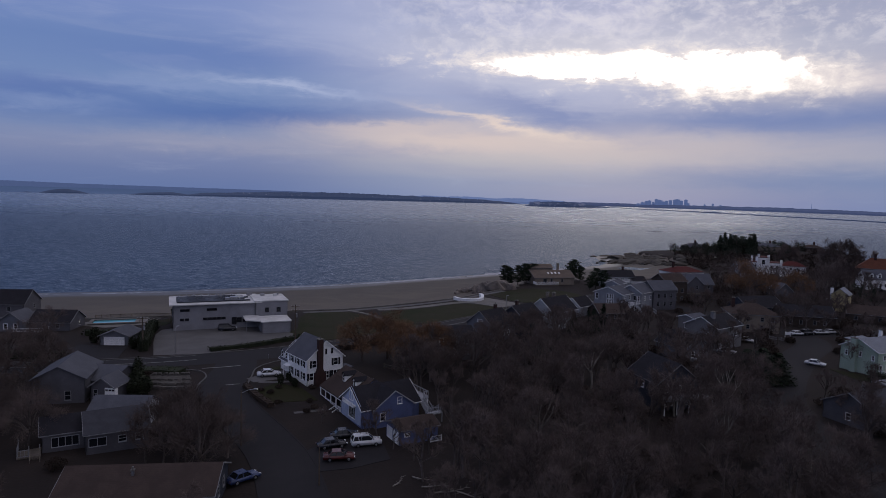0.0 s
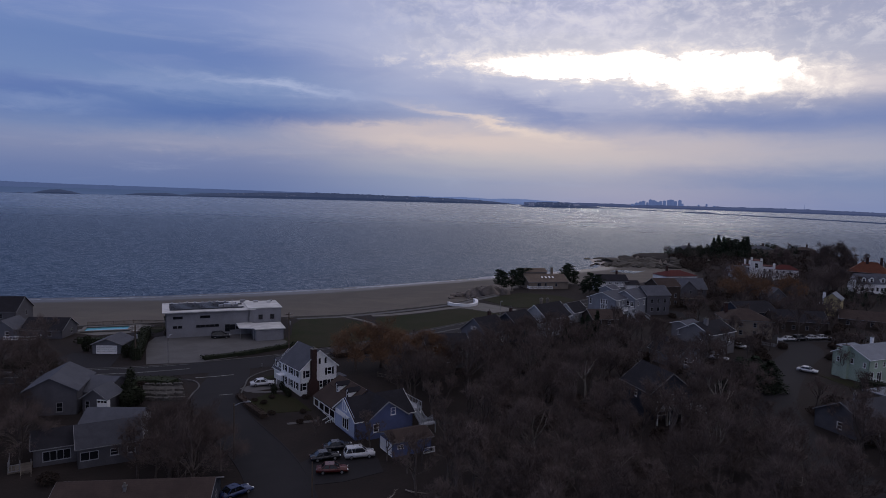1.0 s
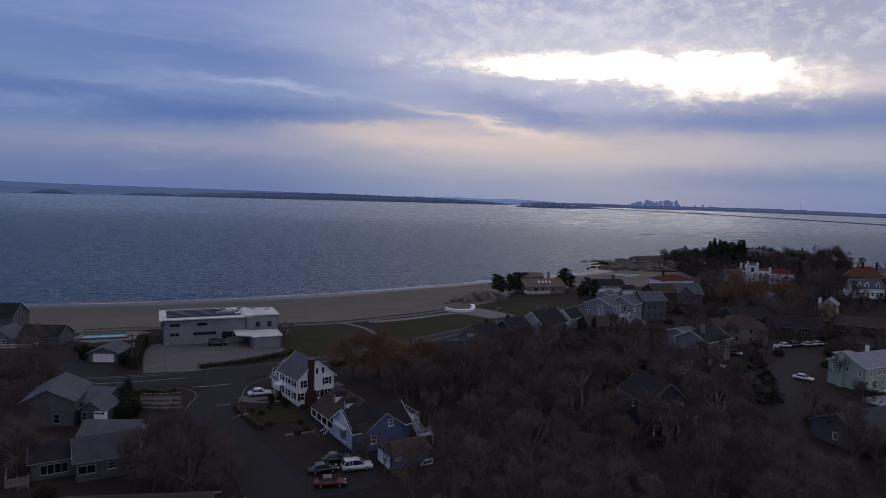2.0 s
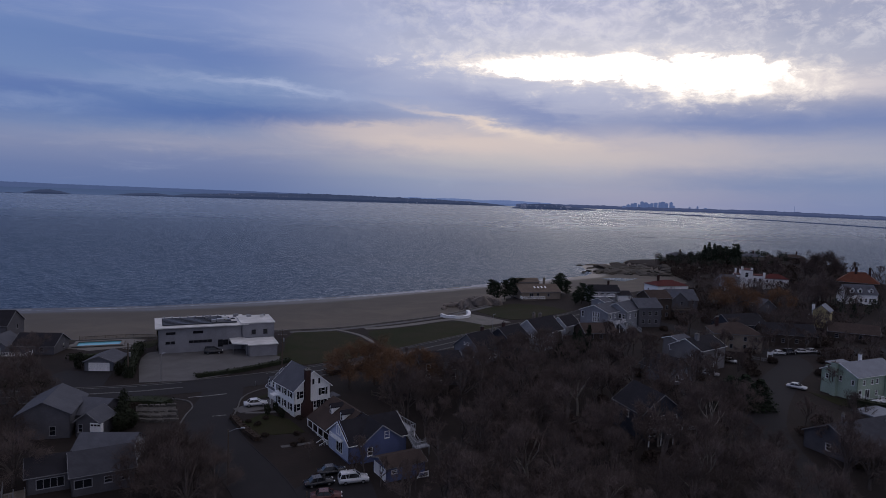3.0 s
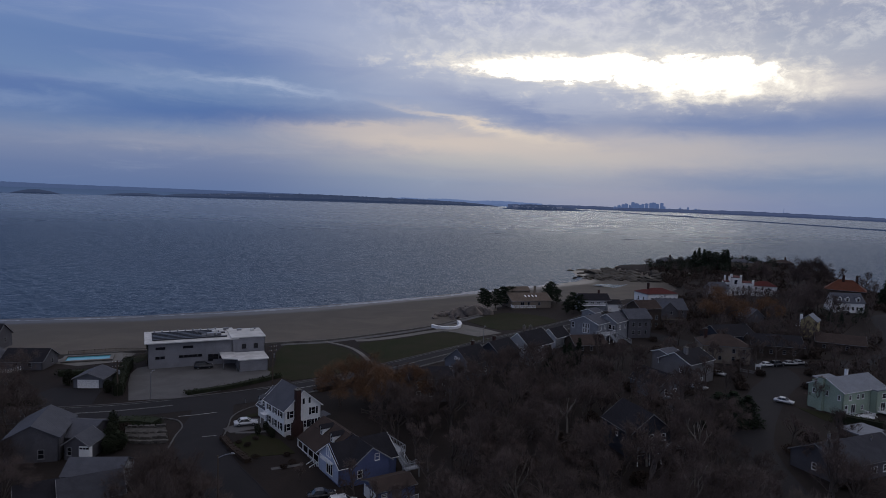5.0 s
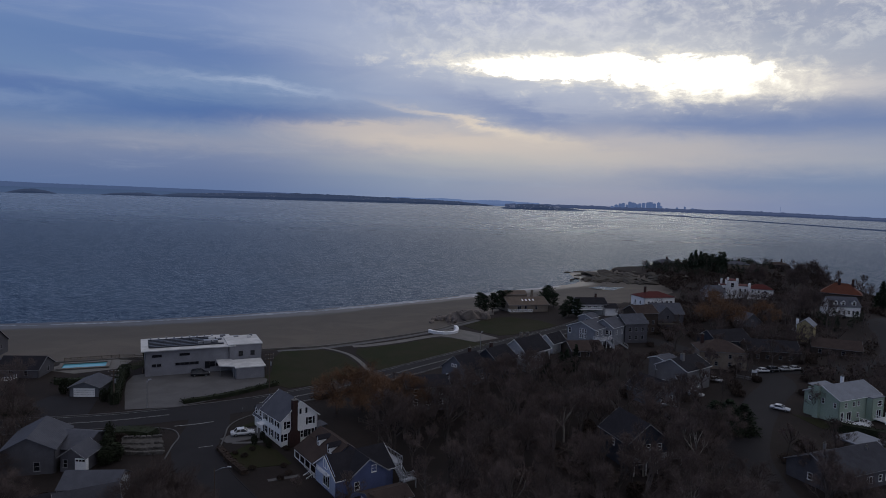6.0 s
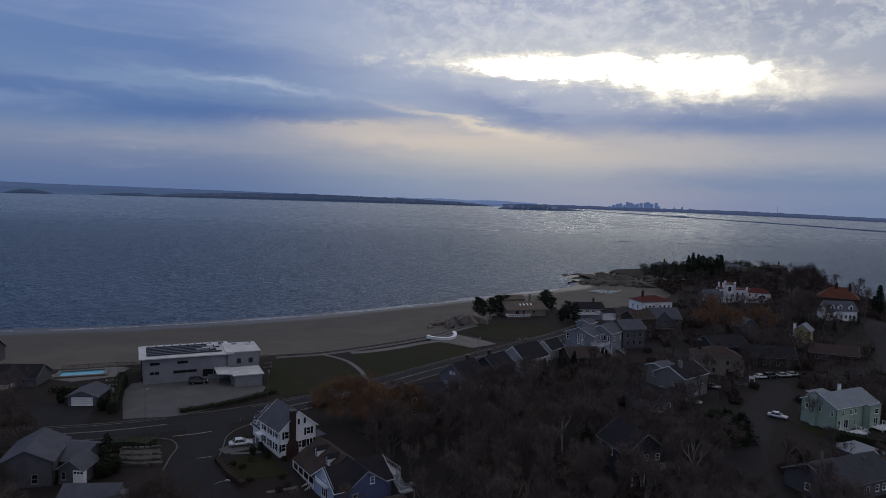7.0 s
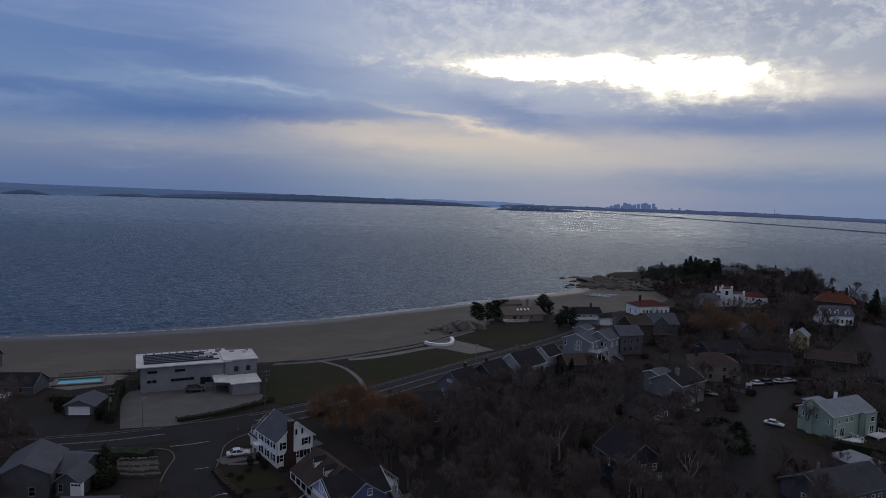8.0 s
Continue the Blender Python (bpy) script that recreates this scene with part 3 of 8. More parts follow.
ribbon(bm, along([(-44, 201.6), (-40, 199.4), (-34.3, 194.5), (-28.9, 185.2), (-25.4, 176), (-24.5, 171)], 2.0), -0.65, 0.65, 0.09, 0.3)
tagged(part("path_1", bm, CONCRETE), "pale concrete footpath curving over the lawn", "path", kind="structure")
bm = bmesh.new()
ribbon(bm, along([(-35, 205), (-29, 208), (-20.9, 214.9), (-12, 224), (-6, 228.5)], 2.0), -1.5, 1.5, 0.09, 0.3)
tagged(part("path_2", bm, CONCRETE), "pale concrete promenade behind the beach", "path", kind="structure")
bm = bmesh.new()
ribbon(bm, along([(-57, 196.6), (-44, 203), (-26, 218.5), (-12.5, 233), (-3.5, 246.6), (4.5, 259)], 2.0), 0.4, 2.6, 0.05, 0.3)
tagged(part("path_3", bm, LOT), "sandy strip behind the sea wall", "path", kind="structure")
sheet("plaza", [(-11, 226.5), (-4, 224), (4, 218.5), (12.5, 226), (6, 233), (-3, 240), (-8.5, 234)], CONCRETE, 0.10, "pale concrete plaza by the beach", "plaza")
sheet("car_park", [(-73, 137.4), (-63.6, 140.4), (-55, 149), (-49, 158.5), (-50, 165), (-58, 172), (-70, 172), (-84.5, 163)], LOT, 0.08, "bleached concrete car park before the beach club", "car park")
sheet("driveway_1", [(-95, 130), (-79, 133.5), (-83, 144.5), (-94, 144)], ASPHALT, 0.06, "dark asphalt drive to a garage", "driveway")
sheet("driveway_2", [(-46.5, 123.6), (-44.4, 121.8), (-38, 126.6), (-39.5, 131), (-43, 129.8)], LOT, 0.06, "short asphalt drive by the white house", "driveway")
sheet("driveway_3", [(-26.4, 94), (-23.6, 87.4), (-13, 93.6), (-15.6, 101), (-22, 103)], ASPHALT, 0.06, "asphalt drive with parked cars", "driveway")
sheet("garden_1", [(-42.5, 117.5), (-37.5, 112.5), (-30, 116), (-34.5, 121), (-40, 122.6)], GRASS, 0.05, "rough brown-green front garden", "lawn")
sheet("garden_2", [(-46, 129), (-43.5, 133), (-39.5, 139), (-36, 142), (-38, 136.5), (-42.5, 131.2)], GRASS, 0.05, "rough lawn by the road corner", "lawn")
sheet("garden_3", [(82, 162), (88, 157), (100, 150), (97, 146), (84, 152)], GRASS, 0.05, "narrow green lawn by the lane", "lawn")
sheet("garden_4", [(-87, 168), (-86, 178), (-82, 186), (-86, 182), (-93, 172)], GRASS, 0.05, "strip of lawn beside the beach club", "lawn")

# low concrete sea wall
bm = bmesh.new()
ribbon(bm, along([p for p in SHELF if -420 < p[0] < 6], 3.0), -0.5, 0.0, 0.3, 3.5)
tagged(part("sea_wall", bm, CONCRETE), "low concrete sea wall along the top of the beach", "sea wall", kind="structure")


def foam_line(d, half, seed, label):
    """A ragged run of broken water lying along the shore."""
    rng = random.Random(seed)
    line = along([p for p in SHORE if -430 < p[0] < 72], 1.6)
    bm = bmesh.new()
    prev = None
    for i, (p, q) in enumerate(zip(offset(line, d - half), offset(line, d + half))):
        w = 0.5 + 0.5 * math.sin(i * 0.21 + seed) * math.sin(i * 0.047 + 2 * seed) + rng.uniform(-0.3, 0.3)
        c = ((p[0] + q[0]) / 2, (p[1] + q[1]) / 2)
        w = max(0.0, min(1.0, w)) * (0.25 + 0.75 * ease(-150, -10, c[0])) * (1 - 0.6 * ease(30, 66, c[0]))
        shift = rng.uniform(-0.5, 0.5)
        row = [bm.verts.new((c[0] + (e[0] - c[0]) * w, c[1] + (e[1] - c[1]) * w + shift, 0.06 + (0.14 if e is not c else 0.3))) for e in (p, c, q)]
        if prev and w > 0.05:
            for j in range(2):
                bm.faces.new((prev[j], prev[j + 1], row[j + 1], row[j]))
        prev = row
    return tagged(part("surf", bm, FOAM), label, "surf", kind="stuff")


FOAM = material("sea_foam", (.50, .52, .55), (.22, .235, .26), 0.7, 0.5, 2.5, 0.3, mid=0.55)
foam_line(-3.5, 4.6, 2, "thin wash of foam on the wet sand")
foam_line(-2.0, 1.1, 1, "broken white wash at the water's edge")


# ---------------------------------------------------------------- the far side of the bay

def far_land(name, label, crest, mat, depth=120.0, category="shore", rough=0.25, seed=0, step=0.08):
    """A low coast: rows of bearing in degrees, distance of its waterline and height; the crest is uneven, wooded."""
    rng = random.Random(seed)
    verts, faces = [], []
    az = crest[0][0]
    while az <= crest[-1][0] + 1e-6:
        for a, b in zip(crest, crest[1:]):
            if a[0] <= az <= b[0] + 1e-6:
                u = (az - a[0]) / (b[0] - a[0])
                d, h = a[1] + (b[1] - a[1]) * u, a[2] + (b[2] - a[2]) * u
                break
        n = noise.noise((az * 1.3, seed, 0)) * 0.5 + noise.noise((az * 5.1, seed, 4)) * 0.35
        h = h * (1 + rough * n) + rng.uniform(-0.5, 0.5) * min(2.5, h * rough * 0.7)
        s, c = math.sin(radians(az)), math.cos(radians(az))
        for dd, hh in ((0, -1), (0.5, h * 0.35 + rng.uniform(0, 1)), (depth * 0.5, h), (depth, -1)):
            r = d + dd
            verts.append((s * r, c * r, hh))
        k = len(verts) - 8
        if k >= 0:
            faces += [(k + j, k + 4 + j, k + 5 + j, k + 1 + j) for j in range(3)]
        az += step
    me = mesh_of(name, verts, faces)
    return tagged(linked(name, me, mat), label, category, kind="structure")


far_land("far_hills_1", "far hills behind the bay, painted haze-blue", [(-50, 4870, 72), (-38, 4870, 68), (-34, 4870, 61), (-29, 4870, 57), (-22, 4870, 52), (-14, 4870, 44), (-8, 4870, 36)], FAR_LAND, 40, "hills", 0.05, 1)
# rising backdrop strip at the sea's far edge, haze in its colour and glow
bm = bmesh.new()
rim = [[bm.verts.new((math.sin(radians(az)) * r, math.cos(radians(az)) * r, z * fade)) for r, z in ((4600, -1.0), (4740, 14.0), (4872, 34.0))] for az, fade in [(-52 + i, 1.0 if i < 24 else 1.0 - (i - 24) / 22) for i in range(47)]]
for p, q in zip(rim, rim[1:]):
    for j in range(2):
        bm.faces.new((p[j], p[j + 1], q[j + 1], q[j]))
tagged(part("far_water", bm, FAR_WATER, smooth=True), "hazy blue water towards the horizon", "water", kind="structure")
far_land("far_hills_2", "far hills on the skyline, painted haze-blue", [(-9, 4760, 22), (-6.2, 4760, 42), (-4.5, 4760, 38), (-2.3, 4760, 43), (0, 4760, 34), (2, 4760, 40), (6, 4760, 28)], FAR_HILL, 90, "hills", 0.1, 2)
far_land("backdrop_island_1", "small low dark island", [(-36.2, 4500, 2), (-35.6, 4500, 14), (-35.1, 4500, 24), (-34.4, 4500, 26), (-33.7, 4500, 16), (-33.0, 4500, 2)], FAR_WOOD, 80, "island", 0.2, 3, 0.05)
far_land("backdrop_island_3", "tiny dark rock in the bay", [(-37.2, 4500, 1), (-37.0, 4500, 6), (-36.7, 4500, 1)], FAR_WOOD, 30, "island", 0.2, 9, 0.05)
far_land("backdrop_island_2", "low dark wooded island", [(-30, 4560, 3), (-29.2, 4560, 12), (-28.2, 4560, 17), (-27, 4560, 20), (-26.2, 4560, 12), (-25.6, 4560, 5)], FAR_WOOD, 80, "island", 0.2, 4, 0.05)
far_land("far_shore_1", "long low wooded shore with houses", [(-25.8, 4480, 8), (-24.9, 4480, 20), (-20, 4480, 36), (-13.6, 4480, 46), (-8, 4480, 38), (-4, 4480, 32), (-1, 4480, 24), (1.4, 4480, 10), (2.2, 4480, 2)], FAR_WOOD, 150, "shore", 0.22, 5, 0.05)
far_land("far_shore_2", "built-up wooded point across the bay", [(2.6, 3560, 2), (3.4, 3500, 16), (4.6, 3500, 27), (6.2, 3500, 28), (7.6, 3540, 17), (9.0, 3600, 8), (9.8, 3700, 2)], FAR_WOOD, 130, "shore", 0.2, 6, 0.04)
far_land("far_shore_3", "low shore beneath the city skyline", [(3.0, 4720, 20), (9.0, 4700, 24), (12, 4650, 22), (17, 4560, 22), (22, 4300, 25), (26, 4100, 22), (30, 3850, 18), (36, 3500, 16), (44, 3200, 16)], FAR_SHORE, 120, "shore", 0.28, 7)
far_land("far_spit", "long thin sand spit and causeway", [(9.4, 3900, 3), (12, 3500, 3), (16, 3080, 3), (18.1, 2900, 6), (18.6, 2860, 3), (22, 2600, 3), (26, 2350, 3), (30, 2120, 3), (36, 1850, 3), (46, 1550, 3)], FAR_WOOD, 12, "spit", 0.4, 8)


def far_city():
    rng = random.Random(11)
    rows = [(12.45, 22, 34), (12.75, 30, 27), (13.0, 34, 30), (13.3, 26, 24), (13.55, 44, 28), (13.85, 38, 31), (14.1, 30, 30), (14.35, 36, 26), (14.65, 40, 34), (14.95, 42, 22),
            (15.2, 46, 38), (15.5, 38, 30), (15.85, 44, 24), (16.0, 24, 34), (17.3, 18, 20), (17.9, 24, 14), (18.5, 16, 20), (12.1, 14, 24), (16.5, 12, 26), (19.2, 10, 18)]
    for az, h, w in rows:
        d = 4690 + rng.uniform(-20, 20)
        s, c = math.sin(radians(az)), math.cos(radians(az))
        tower = thing("far_tower", "hazy city tower on the skyline", "tower", pose(s * d, c * d, 0, 0, 0, -az), "skyline towers")
        bm = bmesh.new()
        wide = w * rng.uniform(0.30, 0.46)
        box(bm, -wide, wide, -8, 8, -1, 10 + h * 1.08)
        part("shaft", bm, FAR_TOWER, tower)
        bm = bmesh.new()
        box(bm, -wide * 0.5, wide * 0.3, -5, 5, 10 + h * 1.08, 10 + h * 1.08 + rng.uniform(1, 4))
        part("crown", bm, FAR_TOWER, tower)
    mast = thing("far_mast", "thin radio mast on the far shore", "mast", pose(math.sin(radians(24.9)) * 4250, math.cos(radians(24.9)) * 4250, 0))
    bm = bmesh.new()
    tube(bm, (0, 0, 0), (0, 0, 55), 1.5, 0.7, 5)
    part("pole", bm, FAR_TOWER, mast)


far_city()


def far_village(name, label, az0, az1, d, zmax, count, seed):
    """Pale houses sprinkled over a far shore, too small to pick apart."""
    r = random.Random(seed)
    bm = bmesh.new()
    for _ in range(count):
        az = radians(r.uniform(az0, az1))
        dd, z = d + r.uniform(2, 60), r.uniform(2, zmax)
        w, h = r.uniform(4, 11), r.uniform(2.5, 5)
        m = pose(math.sin(az) * dd, math.cos(az) * dd, 0, 0, 0, -math.degrees(az))
        box(bm, -w / 2, w / 2, -3, 3, z, z + h, m)
    tagged(part(name, bm, FAR_HOUSE), label, "houses", kind="stuff")


far_village("far_village_1", "scattered pale houses on the long far shore", -23, 0.5, 4478, 26, 130, 3)
far_village("far_village_2", "pale houses crowding the far point", 3.4, 7.8, 3496, 18, 70, 4)

# ---------------------------------------------------------------- houses


def wall_panel(bm, p0, p1, z0, z1, holes=(), thick=0.22):
    """A wall from p0 to p1 (outside to the right of the way), with openings cut through: (start, end, sill, head)."""
    p0, p1 = Vector(p0), Vector(p1)
    along_wall = (p1 - p0)
    length = along_wall.length
    u = along_wall / length
    inward = Vector((-u.y, u.x))
    ss = sorted({0.0, length, *(round(min(length, max(0, h[i])), 3) for h in holes for i in (0, 1))})
    zs = sorted({z0, z1, *(round(h[i], 3) for h in holes for i in (2, 3))})
    cache = {}

    def vert(s, z, deep):
        key = (round(s, 4), round(z, 4), deep)
        if key not in cache:
            q = p0 + u * s + inward * (thick * deep)
            cache[key] = bm.verts.new((q.x, q.y, z))
        return cache[key]

    def solid(i, j):
        if not (0 <= i < len(ss) - 1 and 0 <= j < len(zs) - 1):
            return False
        s, z = (ss[i] + ss[i + 1]) / 2, (zs[j] + zs[j + 1]) / 2
        return not any(h[0] < s < h[1] and h[2] < z < h[3] for h in holes)

    for i in range(len(ss) - 1):
        for j in range(len(zs) - 1):
            if not solid(i, j):
                continue
            a, b, c, d = ss[i], ss[i + 1], zs[j], zs[j + 1]
            bm.faces.new((vert(a, c, 0), vert(b, c, 0), vert(b, d, 0), vert(a, d, 0)))
            bm.faces.new((vert(a, c, 1), vert(a, d, 1), vert(b, d, 1), vert(b, c, 1)))
            for (di, dj, e) in ((-1, 0, ((a, c), (a, d))), (1, 0, ((b, d), (b, c))), (0, -1, ((b, c), (a, c))), (0, 1, ((a, d), (b, d)))):
                if not solid(i + di, j + dj):
                    (s0, y0), (s1, y1) = e
                    bm.faces.new((vert(s0, y0, 0), vert(s1, y1, 0), vert(s1, y1, 1), vert(s0, y0, 1)))


def ring(bm, x0, x1, z0, z1, w, y0, y1):
    """A closed rectangular frame, w wide, in one piece."""
    out = ((x0, z0), (x1, z0), (x1, z1), (x0, z1))
    inn = ((x0 + w, z0 + w), (x1 - w, z0 + w), (x1 - w, z1 - w), (x0 + w, z1 - w))
    v = [[bm.verts.new((x, y, z)) for x, z in r] for y in (y0, y1) for r in (out, inn)]
    for i in range(4):
        j = (i + 1) % 4
        bm.faces.new((v[0][i], v[0][j], v[1][j], v[1][i]))
        bm.faces.new((v[2][j], v[2][i], v[3][i], v[3][j]))
        bm.faces.new((v[0][j], v[0][i], v[2][i], v[2][j]))
        bm.faces.new((v[1][i], v[1][j], v[3][j], v[3][i]))


SHARED = {}


def shared(name, key, mat, parent, fill, label=""):
    """A part whose mesh is made once and used by all alike."""
    key = (name, *key)
    if key not in SHARED:
        bm = bmesh.new()
        fill(bm)
        SHARED[key] = bpy.data.meshes.new(name)
        bm.to_mesh(SHARED[key])
        bm.free()
        SHARED[key].materials.append(mat)
    ob = new(name, SHARED[key])
    ob.parent = parent
    return tagged(ob, label)


def sash(parent, origin, angle, w, h, kind="window", shutters=False, trim=WHITE_TRIM, frame_w=0.07):
    """A window or door that fills its opening. origin: middle of the sill on the outer face; angle: the wall's turn."""
    f, tm = frame_w, trim.name
    name = "garage_door" if kind == "garage" else "door" if kind == "door" else "window"
    win = shared(name, (w, h, tm), trim, parent, lambda bm: ring(bm, -w / 2 - f, w / 2 + f, -f, h + f, f + 0.03, -0.05, 0.10))
    win.matrix_basis = Matrix.Translation(origin) @ Matrix.Rotation(angle, 4, "Z")
    if kind in ("window", "wide"):
        shared("pane", (w, h), GLASS, win, lambda bm: box(bm, -w / 2, w / 2, 0.06, 0.08, 0.0, h))
        if kind == "window":
            shared("glazing_bar", (w, h, tm), trim, win, lambda bm: box(bm, -w / 2 + 0.02, w / 2 - 0.02, -0.01, 0.05, h * 0.5 - 0.035, h * 0.5 + 0.035))
            shared("sill", (w, tm), trim, win, lambda bm: box(bm, -w / 2 - f - 0.05, w / 2 + f + 0.05, -0.12, -0.052, -f - 0.05, -f + 0.03))
        else:
            n = max(2, round(w / 0.9))
            for i in range(1, n):
                ob = shared("mullion", (h, tm), trim, win, lambda bm: box(bm, -0.04, 0.04, -0.02, 0.055, 0.03, h - 0.02))
                ob.location.x = -w / 2 + w * i / n
    elif kind == "garage":
        for i in range(4):
            ob = shared("panel", (w, h, tm), trim, win, lambda bm: box(bm, -w / 2 + 0.03, w / 2 - 0.03, 0.05, 0.10, 0.02, h / 4 - 0.03))
            ob.location.z = h * i / 4
    else:
        shared("door_leaf", (w, h, shutters), SHUTTER if shutters else trim, win, lambda bm: box(bm, -w / 2 + 0.03, w / 2 - 0.03, 0.05, 0.10, 0.03, h - 0.03))
    if shutters and kind in ("window", "wide"):
        for s in (-1, 1):
            ob = shared("shutter", (h,), SHUTTER, win, lambda bm: box(bm, -0.21, 0.21, -0.09, -0.055, -0.05, h + 0.05), "black louvred shutter")
            ob.location.x = s * (w / 2 + f + 0.22)


SIDES = {"f": 0.0, "r": math.pi / 2, "b": math.pi, "l": -math.pi / 2}


def roof_slab(bm, quad, thick=0.16):
    """A slab whose upper face is the given corners, counter-clockwise from above."""
    top = [bm.verts.new(q) for q in quad]
    low = [bm.verts.new((q[0], q[1], q[2] - thick)) for q in quad]
    bm.faces.new(top)
    bm.faces.new(low[::-1])
    n = len(quad)
    for i in range(n):
        bm.faces.new((top[i], low[i], low[(i + 1) % n], top[(i + 1) % n]))


def block(parent, L, W, eave, rise, wall, roof, at=(0, 0), turn=0.0, base=0.0, roof_kind="gable", wins=(), over=0.35, trim=None, shutters=False, gable_trim=True, edge=TRIM_GREY):
    """A storeyed block in the house's own axes: ridge along its x. wins: (side, along, sill, width, height[, kind]), along from the wall's middle."""
    m = pose(at[0], at[1], 0, 0, 0, turn)
    dz = base
    trim = trim or (TRIM_GREY if wall in (BROWN_SIDING, DARK_SIDING, TAN_SIDING, GREY_SIDING) else WHITE_TRIM)
    corners = {"f": ((-L / 2, -W / 2), (L / 2, -W / 2)), "r": ((L / 2, -W / 2), (L / 2, W / 2)), "b": ((L / 2, W / 2), (-L / 2, W / 2)), "l": ((-L / 2, W / 2), (-L / 2, -W / 2))}
    for side, (p, q) in corners.items():
        length = math.dist(p, q)
        holes = [(length / 2 + s - w / 2, length / 2 + s + w / 2, dz + sill, dz + sill + h) for sd, s, sill, w, h, *_ in wins if sd == side and sill + h < eave]
        bm = bmesh.new()
        wall_panel(bm, p, q, dz - 0.8, dz + eave, holes)
        if rise and roof_kind == "gable" and side in "lr":
            x = L / 2 if side == "r" else -L / 2
            t = -0.22 if side == "r" else 0.22
            tri = [(-W / 2, dz + eave), (W / 2, dz + eave), (0, dz + eave + rise)]
            a = [bm.verts.new((x, yy, zz)) for yy, zz in tri]
            b = [bm.verts.new((x + t, yy, zz)) for yy, zz in tri]
            bm.faces.new(a if side == "r" else a[::-1])
            bm.faces.new(b[::-1] if side == "r" else b)
        ob = part("wall", bm, wall, parent)
        ob.matrix_basis = m
    for sd, s, sill, w, h, *kind in wins:
        (p, q) = corners[sd]
        mid = (Vector(p) + Vector(q)) / 2 + (Vector(q) - Vector(p)).normalized() * s
        out = Matrix.Rotation(SIDES[sd], 2) @ Vector((0, -1))
        proud = 0.0 if sill + h < eave else 0.02
        o = m @ Vector((mid.x + out.x * proud, mid.y + out.y * proud, dz + sill))
        k = kind[0] if kind else "window"
        sash(parent, o, SIDES[sd] + radians(turn), w, h, k, shutters and k in ("window", "door", "wide"), trim)
    bm = bmesh.new()
    e, top = dz + eave, dz + eave + rise
    if roof_kind == "gable" and rise:
        k = rise / (W / 2)
        y1, ze = W / 2 + over, e - over * k + 0.16
        for s in (-1, 1):
            quad = [(-L / 2 - over, s * y1, ze), (L / 2 + over, s * y1, ze), (L / 2 + over, 0, top + 0.16), (-L / 2 - over, 0, top + 0.16)]
            roof_slab(bm, quad if s < 0 else [quad[1], quad[0], quad[3], quad[2]])
        part("roof", bm, roof, parent).matrix_basis = m
        if gable_trim:
            for x in (-L / 2 - over, L / 2 + over):
                bm = bmesh.new()
                for s in (-1, 1):
                    beam(bm, (x, s * (y1 + 0.02), ze - 0.10), (x, 0, top + 0.06), 0.06, 0.18)
                part("rake_board", bm, edge, parent).matrix_basis = m
            for s in (-1, 1):
                bm = bmesh.new()
                box(bm, -L / 2 - over, L / 2 + over, s * y1 - 0.05, s * y1 + 0.05, ze - 0.17, ze - 0.03)
                part("gutter", bm, edge, parent).matrix_basis = m
    elif roof_kind == "hip":
        k = rise / (W / 2)
        X, Y, ze = L / 2 + over, W / 2 + over, e - over * k + 0.16
        r = max(0.05, L / 2 - W / 2)
        roof_slab(bm, [(-X, -Y, ze), (X, -Y, ze), (r, 0, top), (-r, 0, top)])
        roof_slab(bm, [(X, Y, ze), (-X, Y, ze), (-r, 0, top), (r, 0, top)])
        roof_slab(bm, [(X, -Y, ze), (X, Y, ze), (r, 0, top)])
        roof_slab(bm, [(-X, Y, ze), (-X, -Y, ze), (-r, 0, top)])
        part("roof", bm, roof, parent).matrix_basis = m
        for (x0, y0, x1, y1) in ((-X, -Y, X, -Y), (X, -Y, X, Y), (X, Y, -X, Y), (-X, Y, -X, -Y)):
            bm = bmesh.new()
            beam(bm, (x0, y0, ze - 0.1), (x1, y1, ze - 0.1), 0.06, 0.14)
            part("gutter", bm, edge, parent).matrix_basis = m
    elif roof_kind == "shed":
        y1 = W / 2 + over
        roof_slab(bm, [(-L / 2 - over, -y1, e + 0.1), (L / 2 + over, -y1, e + 0.1), (L / 2 + over, y1, top + 0.1), (-L / 2 - over, y1, top + 0.1)])
        part("roof", bm, roof, parent).matrix_basis = m
    else:
        roof_slab(bm, [(-L / 2 - over, -W / 2 - over, e + 0.22), (L / 2 + over, -W / 2 - over, e + 0.22), (L / 2 + over, W / 2 + over, e + 0.22), (-L / 2 - over, W / 2 + over, e + 0.22)], 0.24)
        part("roof", bm, roof, parent).matrix_basis = m


def chimney(parent, x, y, z0, z1, w=0.9, d=0.6, mat=BRICK, shoulder=0.0):
    bm = bmesh.new()
    box(bm, x - w / 2, x + w / 2, y - d / 2, y + d / 2, z0, z1)
    if shoulder:
        prism(bm, [(x - w * 0.95, z0), (x + w * 0.95, z0), (x + w * 0.95, z0 + shoulder), (x + w / 2, z0 + shoulder + 1.4), (x - w / 2, z0 + shoulder + 1.4), (x - w * 0.95, z0 + shoulder)], y - d / 2 - 0.02, y + d / 2 + 0.02)
    ch = part("chimney", bm, mat, parent)
    bm = bmesh.new()
    box(bm, x - w / 2 - 0.08, x + w / 2 + 0.08, y - d / 2 - 0.08, y + d / 2 + 0.08, z1, z1 + 0.14)
    tube(bm, (x, y, z1 + 0.14), (x, y, z1 + 0.5), 0.15, 0.13, 8)
    part("cap", bm, CONCRETE, ch)
    return ch


